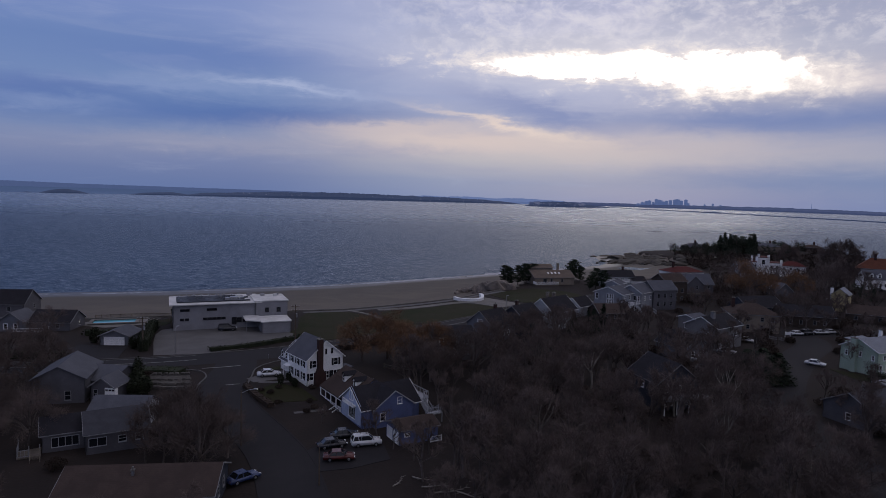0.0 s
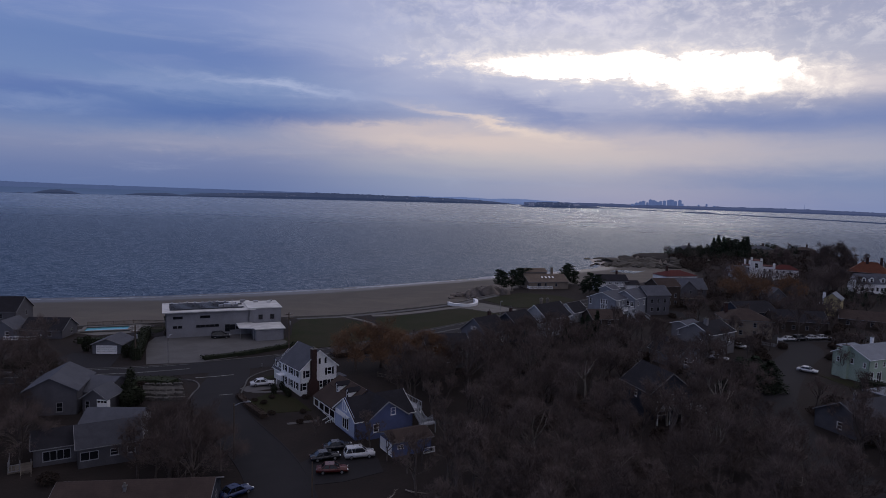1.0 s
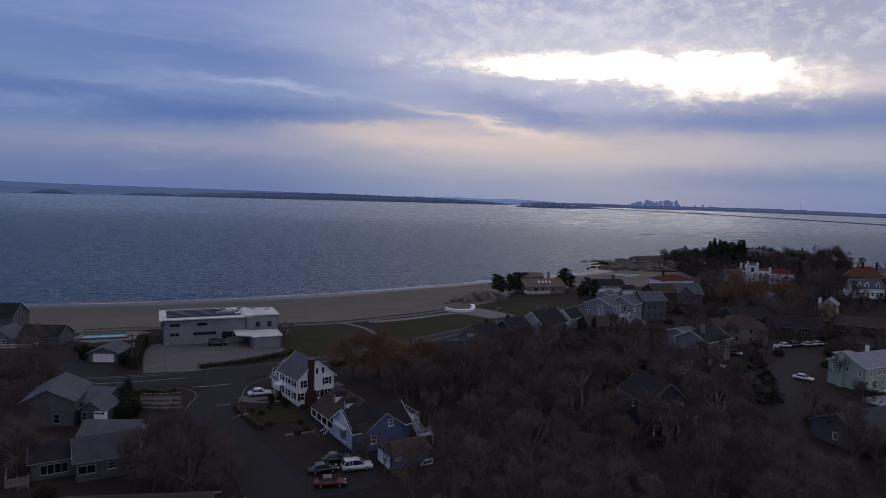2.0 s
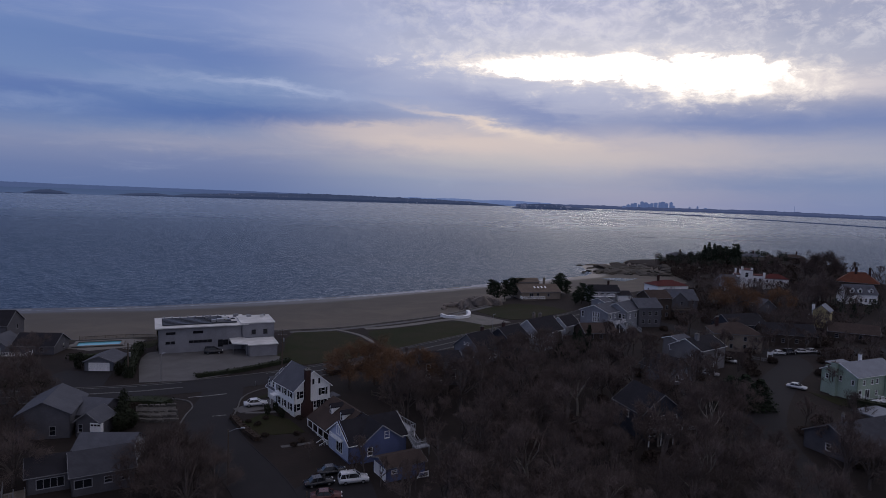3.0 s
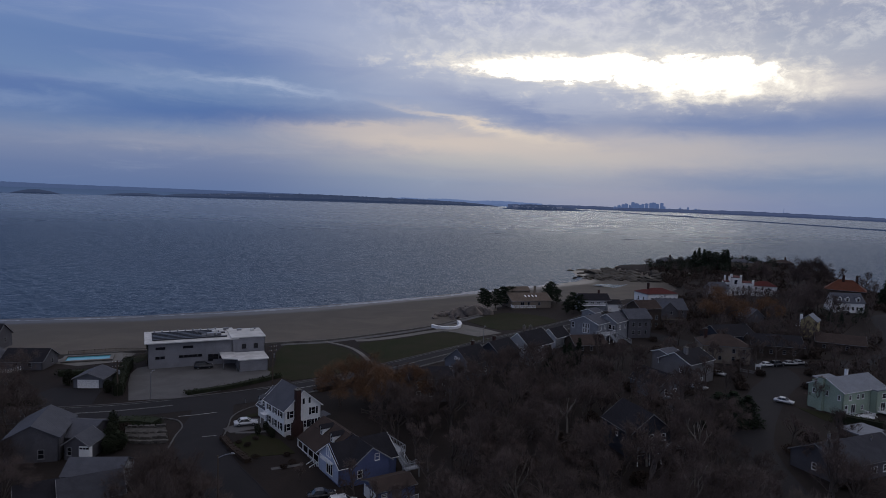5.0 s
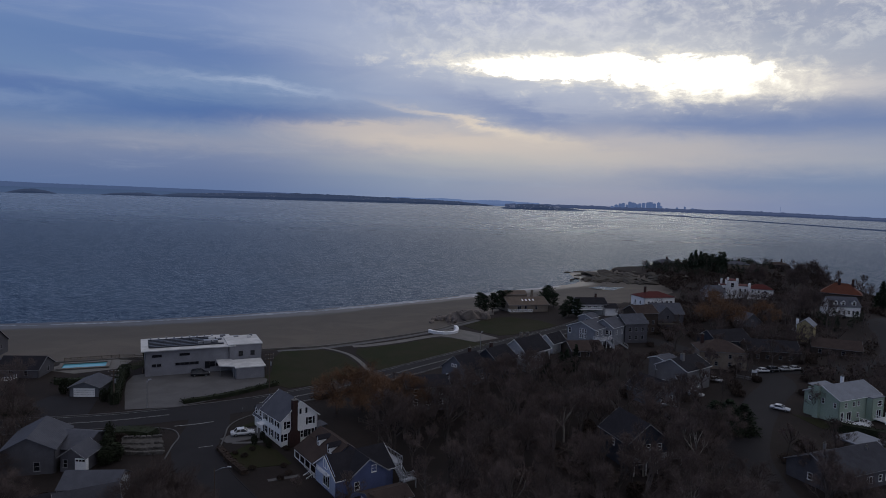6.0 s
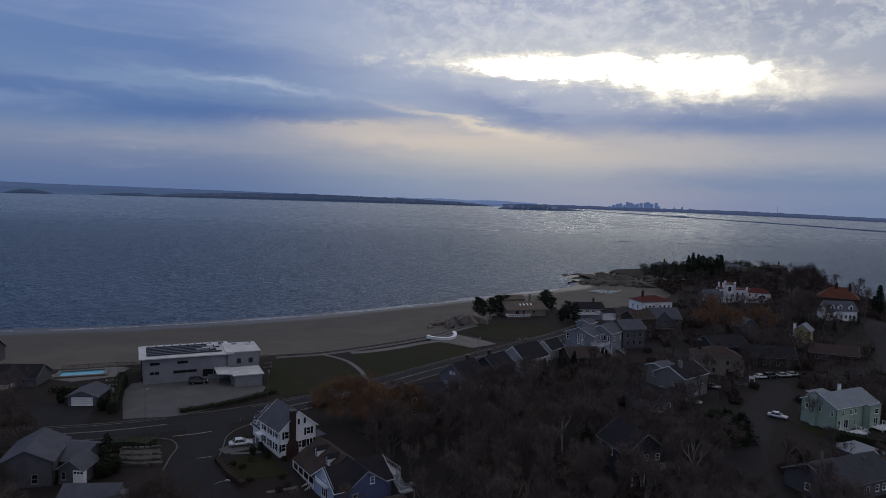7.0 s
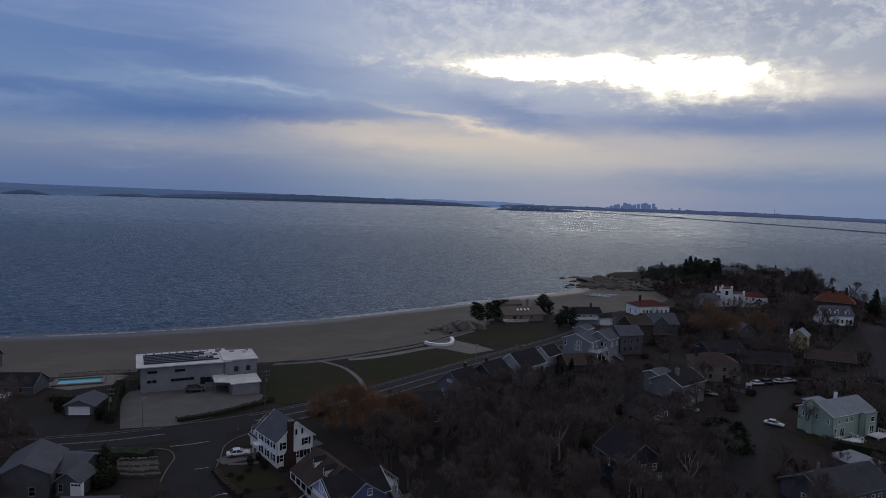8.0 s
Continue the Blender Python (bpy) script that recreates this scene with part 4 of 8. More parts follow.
def dormer(parent, x, y, z, w, h, depth, facing=0.0, wall=WHITE, roof=ROOF_GREY):
    """A small gabled dormer; its face stands at (x, y) and looks along -y turned by facing degrees."""
    m = pose(x, y, z, 0, 0, facing)
    bm = bmesh.new()
    prism(bm, [(-w / 2, 0), (w / 2, 0), (w / 2, h), (0, h + w * 0.45), (-w / 2, h)], 0, depth)
    d = part("dormer", bm, wall, parent)
    d.matrix_basis = m
    bm = bmesh.new()
    for s in (-1, 1):
        quad = [(s * (w / 2 + 0.2), -0.2, h - 0.05), (0, -0.2, h + w * 0.45 + 0.12), (0, depth, h + w * 0.45 + 0.12), (s * (w / 2 + 0.2), depth, h - 0.05)]
        roof_slab(bm, quad[::-1] if s < 0 else quad, 0.1)
    part("dormer_roof", bm, roof, d)
    bm = bmesh.new()
    box(bm, -w * 0.28, w * 0.28, -0.02, 0.02, h * 0.15, h * 0.95)
    part("pane", bm, GLASS, d)
    bm = bmesh.new()
    for b in ((-w * 0.36, -w * 0.28, 0.08, 1.02), (w * 0.28, w * 0.36, 0.08, 1.02), (-w * 0.28, w * 0.28, 0.95, 1.02), (-w * 0.28, w * 0.28, 0.08, 0.15), (-w * 0.28, w * 0.28, 0.52, 0.57)):
        box(bm, b[0], b[1], -0.06, 0.0, h * b[2], h * b[3])
    part("frame", bm, WHITE_TRIM, d)


def railing(parent, pts, z, h=1.0, gap=0.35, mat=WHITE_TRIM, post=0.09):
    """A balustrade along the corners given: rails, posts and balusters, each a piece under its top rail."""
    for a, b in zip(pts, pts[1:]):
        a3, b3 = Vector((*a[:2], a[2] if len(a) > 2 else z)), Vector((*b[:2], b[2] if len(b) > 2 else z))
        bm = bmesh.new()
        beam(bm, a3 + Vector((0, 0, h)), b3 + Vector((0, 0, h)), 0.08)
        rail = part("railing", bm, mat, parent)
        bm = bmesh.new()
        beam(bm, a3 + Vector((0, 0, 0.12)), b3 + Vector((0, 0, 0.12)), 0.08)
        part("bottom_rail", bm, mat, rail)
        n = max(2, int((b3 - a3).length / gap))
        for i in range(n + 1):
            end = i in (0, n)
            w = (post if end else 0.045) / 2
            ob = shared("post" if end else "baluster", (w, h, mat.name), mat, rail, lambda bm: box(bm, -w, w, -w, w, 0, h + (0.1 if end else 0)))
            ob.location = a3.lerp(b3, i / n)


def outside_stair(parent, a, b, width=1.1, mat=WHITE_TRIM):
    """An open wooden stair from a down to b, with its rails."""
    a, b = Vector(a), Vector(b)
    side = (b - a).cross(Vector((0, 0, 1))).normalized() * width / 2
    bm = bmesh.new()
    beam(bm, a - side, b - side, 0.08, 0.28)
    stair = part("stair", bm, mat, parent)
    bm = bmesh.new()
    beam(bm, a + side, b + side, 0.08, 0.28)
    part("stringer", bm, mat, stair)
    n = max(3, int(abs(a.z - b.z) / 0.19))
    for i in range(n):
        q = a.lerp(b, (i + 0.5) / n)
        bm = bmesh.new()
        beam(bm, q - side, q + side, 0.05, 0.28)
        part("tread", bm, mat, stair)
    for s in (-1, 1):
        railing(parent, [tuple(a + side * s), tuple(b + side * s)], 0, 0.95, 0.4, mat)


def deck_posts(parent, spots, z0, z1, half=0.08, mat=WHITE_TRIM):
    for x, y in spots:
        bm = bmesh.new()
        box(bm, x - half, x + half, y - half, y + half, z0, z1)
        part("deck_post", bm, mat, parent)


def house(name, label, x, y, turn, group="", z=None, category="house"):
    return thing(name, label, category, pose(x, y, level(x, y) if z is None else z, 0, 0, turn), group)


def rows(side, starts, sills, w=0.9, h=1.4, kind="window"):
    return [(side, s, z, w, h, kind) for z in sills for s in starts]


# --- the white house with the brick chimney
# facade runs from (-33.9, 122.1) to (-42.1, 131.1); the chimney gable looks along the street
wh = house("house", "white two-storey clapboard house with black shutters and a tall brick chimney", -36.05, 127.45, -47.7)
# own axes: x along the ridge towards the chimney gable, y away from the facade
block(wh, 8.8, 7.8, 4.9, 3.3, WHITE, ROOF_GREY, (1.0, 1.9), edge=WHITE_TRIM, wins=rows("f", (-2.5, 0.2, 2.7), (0.75, 3.25), 0.8, 1.3) + [("r", -3.0, 0.8, 0.85, 1.35), ("r", 0.5, 0.8, 0.6, 1.35), ("r", 2.55, 0.8, 1.45, 1.35, "wide"),
      ("r", -2.4, 3.2, 0.9, 1.35), ("r", 2.3, 3.2, 0.9, 1.35), ("r", 0.75, 5.6, 0.7, 1.0)], shutters=True)
chimney(wh, 5.88, 0.5, -0.8, 8.75, 0.95, 0.95, BRICK)
bm = bmesh.new()
prism(bm, [(-0.6, -0.8), (1.6, -0.8), (1.6, 1.6), (0.95, 3.0), (0.05, 3.0), (-0.6, 1.6)], -6.36, -5.42)
ob = part("chimney_base", bm, BRICK, wh)
ob.matrix_basis = pose(0, 0, 0, 0, 0, 90)
block(wh, 4.2, 7.0, 2.7, 3.2, WHITE, ROOF_GREY, (-5.5, 1.9), edge=WHITE_TRIM, wins=[("f", -1.05, 0.0, 1.8, 2.0, "garage"), ("f", 1.05, 0.0, 1.8, 2.0, "garage")])
for dx in (-6.5, -4.6):
    dormer(wh, dx, -1.66, 2.85, 1.3, 1.35, 2.4)
block(wh, 2.4, 2.0, 1.9, 0.2, GREY_SIDING, ROOF_GREY, (3.6, 7.0), roof_kind="shed")
for px_ in (-3.2, -1.4):
    bm = bmesh.new()
    box(bm, px_ - 0.07, px_ + 0.07, -3.1, -2.96, -0.3, 2.25)
    part("porch_post", bm, WHITE_TRIM, wh)
bm = bmesh.new()
box(bm, -3.3, -1.3, -3.2, -2.03, 2.25, 2.4)
part("porch_roof", bm, WHITE_TRIM, wh)

# --- the blue house with the white porch
bh = house("house", "blue clapboard house with pale gable, white porch and outside stair", -22.1, 108.2, 37.8)
# own axes: x into the plot, y along the street (away from the viewer is +y)
block(bh, 11.0, 8.2, 3.1, 2.75, BLUE_SIDING, ROOF_DARK, (5.5, 0.0), edge=WHITE_TRIM, wins=[("f", -2.0, 1.0, 0.9, 1.3)])
block(bh, 7.4, 7.4, 3.2, 2.6, BLUE_SIDING, ROOF_DARK, (5.6, -1.25), 90, edge=PALE_GREY, wins=[("l", -2.2, 1.0, 0.9, 1.3), ("l", 1.0, 3.5, 0.8, 1.1)])
block(bh, 11.4, 4.4, 4.5, 1.3, BLUE_SIDING, ROOF_BROWN, (5.2, 7.8), 90, gable_trim=False, over=0.1, wins=[("r", 0, 0.8, 1.0, 1.4), ("b", 2.2, 1.2, 1.0, 1.4)])
for dy in (4.4, 8.8):
    dormer(bh, 2.6, dy, 4.2, 1.05, 1.4, 2.4, -90, WHITE, ROOF_DARK)
# white boarding of the street gable, its tall windows and balcony
bm = bmesh.new()
wall_panel(bm, (-0.08, 3.7), (-0.08, -3.7), 0.2, 3.25, [(2.9, 5.3, 0.75, 2.75)], 0.07)
part("gable_boarding", bm, PALE_BLUE, bh, "pale blue gable boarding")
bm = bmesh.new()
prism(bm, [(-3.7, 3.26), (3.7, 3.26), (3.7, 3.55), (0, 6.1), (-3.7, 3.55)], -0.08, -0.01)
part("gable_boarding", bm, PALE_BLUE, bh, "pale blue gable boarding").matrix_basis = pose(0, 0, 0, 0, 0, -90)
sash(bh, Vector((-0.08, -0.4, 0.75)), -math.pi / 2, 2.4, 2.0, "wide")
sash(bh, Vector((-0.11, -0.1, 3.75)), -math.pi / 2, 1.5, 1.55, "wide")
railing(bh, [(-0.75, -1.9), (-0.75, 2.0)], 3.2, 0.55, 0.3)
bm = bmesh.new()
box(bm, -0.8, -0.09, -2.0, 2.1, 3.02, 3.2)
part("balcony", bm, WHITE_TRIM, bh)
bm = bmesh.new()
roof_slab(bm, [(-0.1, 3.9, 2.66), (3.05, 3.9, 4.62), (3.05, 13.7, 4.62), (-0.1, 13.7, 2.66)])
part("porch_roof", bm, ROOF_BROWN, bh)
for i in range(5):
    bm = bmesh.new()
    box(bm, 0.0, 0.16, 4.15 + i * 2.33, 4.31 + i * 2.33, 0.15, 2.30)
    part("porch_post", bm, WHITE_TRIM, bh)
bm = bmesh.new()
box(bm, -0.06, 0.24, 4.12, 13.65, 2.30, 2.50)
part("porch_beam", bm, WHITE_TRIM, bh)
bm = bmesh.new()
box(bm, -0.1, 2.95, 4.12, 13.65, -0.6, 0.15)
part("porch_floor", bm, WOOD, bh)
railing(bh, [(0.08, 4.3), (0.08, 13.5)], 0.15, 0.8, 0.25)
outside_stair(bh, (-0.1, 5.4, 0.1), (-1.4, 5.4, -0.5), 1.4)
bm = bmesh.new()
box(bm, 11.1, 13.4, -3.4, 3.0, 3.0, 3.16)
part("deck", bm, PALE_GREY, bh)
for q in ((11.3, -3.2), (13.2, -3.2), (13.2, -0.2), (13.2, 2.8)):
    bm = bmesh.new()
    box(bm, q[0] - 0.09, q[0] + 0.09, q[1] - 0.09, q[1] + 0.09, -0.5, 3.0)
    part("deck_post", bm, WHITE_TRIM, bh)
railing(bh, [(11.2, 2.9), (13.3, 2.9), (13.3, -3.3), (12.5, -3.3)], 3.16, 1.0, 0.5, PALE_GREY)
outside_stair(bh, (11.8, -3.4, 3.1), (11.8, -6.2, 1.5), 1.1, PALE_GREY)
outside_stair(bh, (13.1, -6.2, 1.5), (13.1, -3.8, 0.0), 1.1, PALE_GREY)
bm = bmesh.new()
box(bm, 11.1, 13.8, -7.4, -6.2, 1.34, 1.5)
part("landing", bm, PALE_GREY, bh)
deck_posts(bh, ((11.2, -7.3), (13.7, -7.3)), -0.5, 1.34, mat=PALE_GREY)
railing(bh, [(11.2, -6.3), (11.2, -7.3), (13.7, -7.3), (13.7, -6.3)], 1.5, mat=PALE_GREY)

# --- its garage
gr = house("garage", "blue clapboard garage with a low brown roof", -11.0, 102.9, 34.0, category="garage")
block(gr, 6.8, 4.9, 2.4, 0.8, BLUE_SIDING, ROOF_BROWN, wins=[("l", -1.15, 0, 1.9, 1.9, "garage"), ("l", 1.15, 0, 1.9, 1.9, "garage"), ("f", -2.1, 1.3, 0.9, 0.5)])
railing(gr, [(1.6, -3.3), (3.6, -3.3)], 0, 0.9, 0.2)

# --- the grey houses by the corner
lh = house("house", "grey shingled house with low gabled roofs and a white bay", -71.5, 103.8, 18.9)
block(lh, 11.0, 8.2, 4.2, 2.1, GREY_SIDING, ROOF_GREY, (0, 5.5), 90, wins=[("l", 1.4, 0.6, 0.9, 1.5), ("r", 0, 1.0, 0.9, 1.3)], gable_trim=False)
block(lh, 8.6, 9.0, 2.8, 1.6, GREY_SIDING, ROOF_GREY, (5.3, 8.1), -22, wins=[("f", 3.1, 0.9, 0.8, 1.1)], gable_trim=False)
block(lh, 4.6, 4.2, 2.7, 1.5, GREY_SIDING, ROOF_GREY, (7.5, 2.0), 71, wins=[("l", -1.2, 0.8, 0.7, 1.3)])
bay = pose(8.3, -0.35, 0, 0, 0, -18.9)
bm = bmesh.new()
box(bm, -0.95, 0.95, -0.5, 0.3, -0.6, 2.5)
part("bay", bm, WHITE, lh, "bright white bay").matrix_basis = bay
for i in range(3):
    bm = bmesh.new()
    box(bm, -0.8 + i * 0.58, -0.36 + i * 0.58, -0.53, -0.49, 2.0, 2.3)
    part("pane", bm, GLASS, lh).matrix_basis = bay

lh2 = house("house", "grey ranch house with low dark roofs and white-framed windows", -55.7, 87.0, 35.0)
block(lh2, 8.2, 8.4, 3.0, 2.0, GREY_SIDING, ROOF_SLATE, (4.1, 4.2), trim=PALE_GREY, wins=[("f", -2.6, 1.1, 2.2, 1.2, "wide"), ("f", 0.6, 1.3, 1.0, 0.9), ("f", 2.8, 1.3, 1.0, 0.9), ("l", 0, 1.2, 0.9, 1.2)])
block(lh2, 5.4, 7.0, 2.9, 1.5, GREY_SIDING, ROOF_DARK, (-2.7, 6.2), trim=PALE_GREY, wins=[("f", 0.2, 0.9, 3.4, 1.4, "wide")])
bm = bmesh.new()
box(bm, -8.4, -5.5, 1.6, 5.6, 0.3, 0.45)
part("deck", bm, WOOD, lh2)
deck_posts(lh2, ((-8.3, 1.7), (-5.6, 1.7), (-8.3, 5.4), (-6.9, 1.7)), -1.0, 2.0, 0.05, TRIM_GREY)
railing(lh2, [(-8.3, 5.5), (-8.3, 1.7), (-7.0, 1.7)], 0.45, 1.0, 0.35, TRIM_GREY)
outside_stair(lh2, (-6.2, 1.6, 0.4), (-6.2, 0.0, -0.6), 1.2, WOOD)
shed = house("garage", "grey garage with a pale shingle roof", -57.0, 99.0, 8.0, category="garage")
block(shed, 8.4, 6.2, 2.6, 1.6, PALE_GREY, ROOF_GREY, gable_trim=False)

fg = house("house", "low house with a dark shingle roof and white windows", -41.0, 76.5, 12.0)
block(fg, 18.0, 9.4, 2.7, 2.0, DARK_SIDING, ROOF_BROWN, (0, 0), wins=rows("f", (4.6, 6.0, 7.3), (1.0,), 1.0, 1.2) + rows("f", (-7.4, -6.2), (0.7,), 0.9, 1.6) + rows("r", (-1.5, 1.5), (1.1,), 1.0, 1.2))
chimney(fg, -1.0, -1.6, 3.0, 4.7, 0.35, 0.35, METAL)

gar = house("garage", "pale grey garage with a wide white door", -87.0, 148.2, 7.0, category="garage")
block(gar, 7.2, 6.6, 2.2, 1.3, SLATE_BLUE, ROOF_GREY, (0, 0.3), 90, wins=[("l", 0, 0, 4.6, 1.9, "garage")])

ph = house("house", "dark-roofed beach house with white deck rails", -113.0, 160.5, 8.0)
block(ph, 10.0, 8.0, 2.2, 2.4, GREY_SIDING, ROOF_DARK, (1.5, 0), wins=[("r", 1.0, 0.7, 0.9, 1.1), ("f", 2.0, 0.7, 0.9, 1.1), ("f", -1.5, 0.7, 1.0, 1.1)])
railing(ph, [(-6.0, -7.0), (1.5, -7.0), (1.5, -4.3)], 0.2, 0.9)
bm = bmesh.new()
box(bm, -6.0, 1.6, -7.1, -4.1, -0.6, 0.2)
part("deck", bm, WOOD, ph)
block(ph, 7.0, 6.0, 2.6, 2.2, SLATE_BLUE, ROOF_GREY, (-7.0, -2.4), 90, wins=[("l", -1.2, 0.7, 0.9, 1.3), ("l", 1.2, 0.7, 0.9, 1.3)])
ph2 = house("house", "grey beach house with a steep dark roof", -138.5, 178.5, 12.0)
block(ph2, 12.0, 10.0, 3.0, 3.4, GREY_SIDING, ROOF_DARK, wins=[("r", 1.0, 1.0, 0.9, 1.2), ("f", 2.0, 1.0, 0.9, 1.2), ("f", -3, 1.0, 0.9, 1.2)])

# --- the beach club: a long two-storey hall with a flat roof, a taller entrance part and a low front room
club = house("beach_club", "long pale two-storey beach club with a flat white roof", -81.1, 162.2, 27.5, category="building")
block(club, 21.5, 13.5, 6.7, 0, CLUB_WALL, ROOF_WHITE, (10.75, 6.75), roof_kind="flat", over=0.9, trim=ROOF_DARK,
      wins=[("f", -8.6, 2.6, 0.9, 0.5), ("f", -7.4, 2.6, 0.9, 0.5)] + [("f", -2.9 + i * 1.15, 2.6, 0.95, 0.5) for i in range(5)] + [("f", -7.9, 5.0, 2.2, 0.55, "wide"), ("f", -1.2, 5.0, 2.4, 0.55, "wide"),
            ("f", 4.4, 1.2, 1.1, 1.7), ("f", 5.7, 1.6, 1.2, 1.2), ("f", 7.2, 1.7, 1.1, 0.6)])
block(club, 8.6, 11.0, 7.0, 0, CLUB_WALL, ROOF_WHITE, (24.9, 5.0), roof_kind="flat", over=0.25, trim=ROOF_DARK, wins=[("f", -1.2, 4.1, 0.95, 1.1), ("f", 1.9, 4.1, 0.95, 1.1), ("r", 0, 1.0, 1.0, 1.4)])
block(club, 7.2, 8.0, 3.0, 0, CLUB_WALL, ROOF_WHITE, (24.9, -5.6), roof_kind="flat", over=0.3, trim=ROOF_DARK)
bm = bmesh.new()
roof_slab(bm, [(17.4, -6.4, 3.2), (21.4, -8.6, 3.2), (21.4, -0.02, 3.25), (17.4, -0.02, 3.25)], 0.25)
part("canopy", bm, ROOF_WHITE, club)
for q in ((17.8, -5.8), (20.9, -8.0)):
    bm = bmesh.new()
    tube(bm, (q[0], q[1], -0.3), (q[0], q[1], 3.0), 0.09, 0.09, 8)
    part("post", bm, METAL, club)
for i in range(6):
    bm = bmesh.new()
    box(bm, 0.9, 19.6 - (i % 3) * 1.3, 2.0 + i * 1.75, 2.55 + i * 1.75, 7.0, 7.3)
    part("roof_rail", bm, PANEL, club, "long dark rail on the roof")
for i, (x, y, w, h) in enumerate(((13.2, 3.4, 1.2, 0.5), (16.2, 7.2, 1.6, 0.6), (19.6, 10.6, 1.4, 0.5), (23.0, 8.2, 1.2, 0.5), (26.4, 6.4, 1.0, 0.7), (27.4, 9.0, 0.8, 0.5), (12.0, 9.0, 0.8, 0.7))):
    bm = bmesh.new()
    box(bm, x, x + w, y, y + w * 0.7, 6.9, 7.2 + h)
    part("roof_box", bm, (METAL, ROOF_WHITE, TRIM_GREY)[i % 3], club)
for i in range(9):
    bm = bmesh.new()
    box(bm, 1.4 + i * 2.0, 1.8 + i * 2.0, 12.6, 13.0, 6.9, 7.45)
    part("vent", bm, METAL, club)
bm = bmesh.new()
box(bm, 14.6, 16.4, 3.2, 4.6, 6.9, 7.9)
part("air_unit", bm, METAL, club)
bm = bmesh.new()
box(bm, 17.2, 18.3, 4.4, 5.4, 6.9, 7.6)
part("air_unit", bm, METAL, club)
railing(club, [(-0.8, 13.5), (-6.0, 14.5)], 0, 1.1, 0.6, WOOD)

# --- a row of houses behind the shore road
h2 = house("house", "slate-blue gabled house with two small attic windows", 1.0, 172.0, 52.0, "houses along the shore road")
block(h2, 9.0, 8.4, 4.0, 3.3, SLATE_BLUE, ROOF_DARK, wins=[("l", -0.5, 4.6, 0.6, 0.6), ("l", 0.5, 4.6, 0.6, 0.6), ("l", -2, 1, 0.9, 1.3), ("l", 2, 1, 0.9, 1.3), ("f", 0, 1, 0.9, 1.3), ("f", 2.5, 1, 0.9, 1.3)])
chimney(h2, 2.5, 0.5, 6.0, 8.4, 0.8, 0.6)
h2b = house("house", "dark-roofed house beside the shore road", 9.5, 180.5, 52.0, "houses along the shore road")
block(h2b, 9.0, 8.0, 4.6, 3.0, DARK_SIDING, ROOF_DARK, wins=[("l", -1.5, 1, 0.9, 1.3), ("l", 1.5, 1, 0.9, 1.3), ("f", 0, 3, 0.9, 1.0)])
chimney(h2b, -1.0, 1.0, 6.0, 8.6, 0.8, 0.6)
h3 = house("house", "pale blue gabled house with a dark roof and two chimneys", 19.0, 191.0, 50.0, "houses along the shore road")
block(h3, 12.0, 8.6, 5.0, 3.4, PALE_GREY, ROOF_DARK, edge=WHITE_TRIM, wins=[("l", -1.6, 4.3, 0.7, 0.9), ("l", -0.4, 4.3, 0.7, 0.9), ("l", 1.2, 3.6, 0.7, 0.9), ("l", 2.6, 3.2, 0.7, 0.9), ("f", -3, 1, 0.9, 1.3), ("f", 0, 1, 0.9, 1.3), ("f", 3, 1, 0.9, 1.3)])
chimney(h3, -1.0, 1.4, 6.6, 9.6, 0.8, 0.7, STONE)
chimney(h3, 2.2, 1.4, 6.6, 9.2, 0.8, 0.7, STONE)
h3b = house("house", "small pale gabled house beside the dark conifers", 29.0, 210.5, 52.0, "houses along the shore road")
block(h3b, 8.0, 5.6, 3.4, 2.4, PALE_GREY, ROOF_DARK, edge=WHITE_TRIM, wins=[("l", -1.2, 1.0, 0.8, 1.1), ("l", 1.2, 1.0, 0.8, 1.1), ("f", 1, 1, 0.9, 1.2)])
h4 = house("house", "large grey-blue house with tall white windows and white outside stairs", 39.75, 220.25, 51.0, "houses along the shore road")
block(h4, 10.0, 10.4, 6.0, 2.1, BLUE_GREY, ROOF_GREY, (5.0, 0.0), 0, edge=WHITE_TRIM, trim=WHITE_TRIM, wins=[("l", -0.1, 2.7, 0.62, 1.2), ("l", 0.8, 2.7, 0.62, 1.2), ("l", 1.7, 2.7, 0.62, 1.2), ("l", -0.1, 4.3, 0.62, 1.5), ("l", 0.8, 4.3, 0.62, 1.5), ("l", 1.7, 4.3, 0.62, 1.5), ("l", -4.2, 3.8, 0.9, 1.8), ("f", -3, 4, 0.9, 1.3), ("f", 0, 4, 0.9, 1.3), ("f", 1, 1, 1.6, 2.0, "wide"), ("f", 3.4, 4, 0.9, 1.3)])
block(h4, 9.0, 8.0, 6.2, 2.4, BLUE_GREY, ROOF_GREY, (12.1, -4.1), 0, edge=WHITE_TRIM, wins=[("l", 1.8, 0.6, 1.4, 2.0, "wide"), ("l", 1.6, 3.6, 1.0, 1.5), ("l", 3.0, 3.6, 0.7, 1.5), ("f", -2, 3.6, 0.9, 1.3), ("f", 2, 3.6, 0.9, 1.3)])
block(h4, 5.0, 5.0, 8.2, 1.0, BLUE_GREY, ROOF_GREY, (11.0, 3.4), 0, edge=WHITE_TRIM, wins=[("l", 0.8, 6.6, 0.8, 1.0)])
bm = bmesh.new()
box(bm, -1.0, 7.4, -8.8, -5.25, 2.82, 3.0)
part("deck", bm, PALE_GREY, h4)
for q in ((-0.8, -8.6), (2.0, -8.6), (4.8, -8.6), (7.2, -8.6)):
    bm = bmesh.new()
    box(bm, q[0] - 0.1, q[0] + 0.1, q[1] - 0.1, q[1] + 0.1, -0.4, 2.82)
    part("deck_post", bm, WHITE_TRIM, h4)
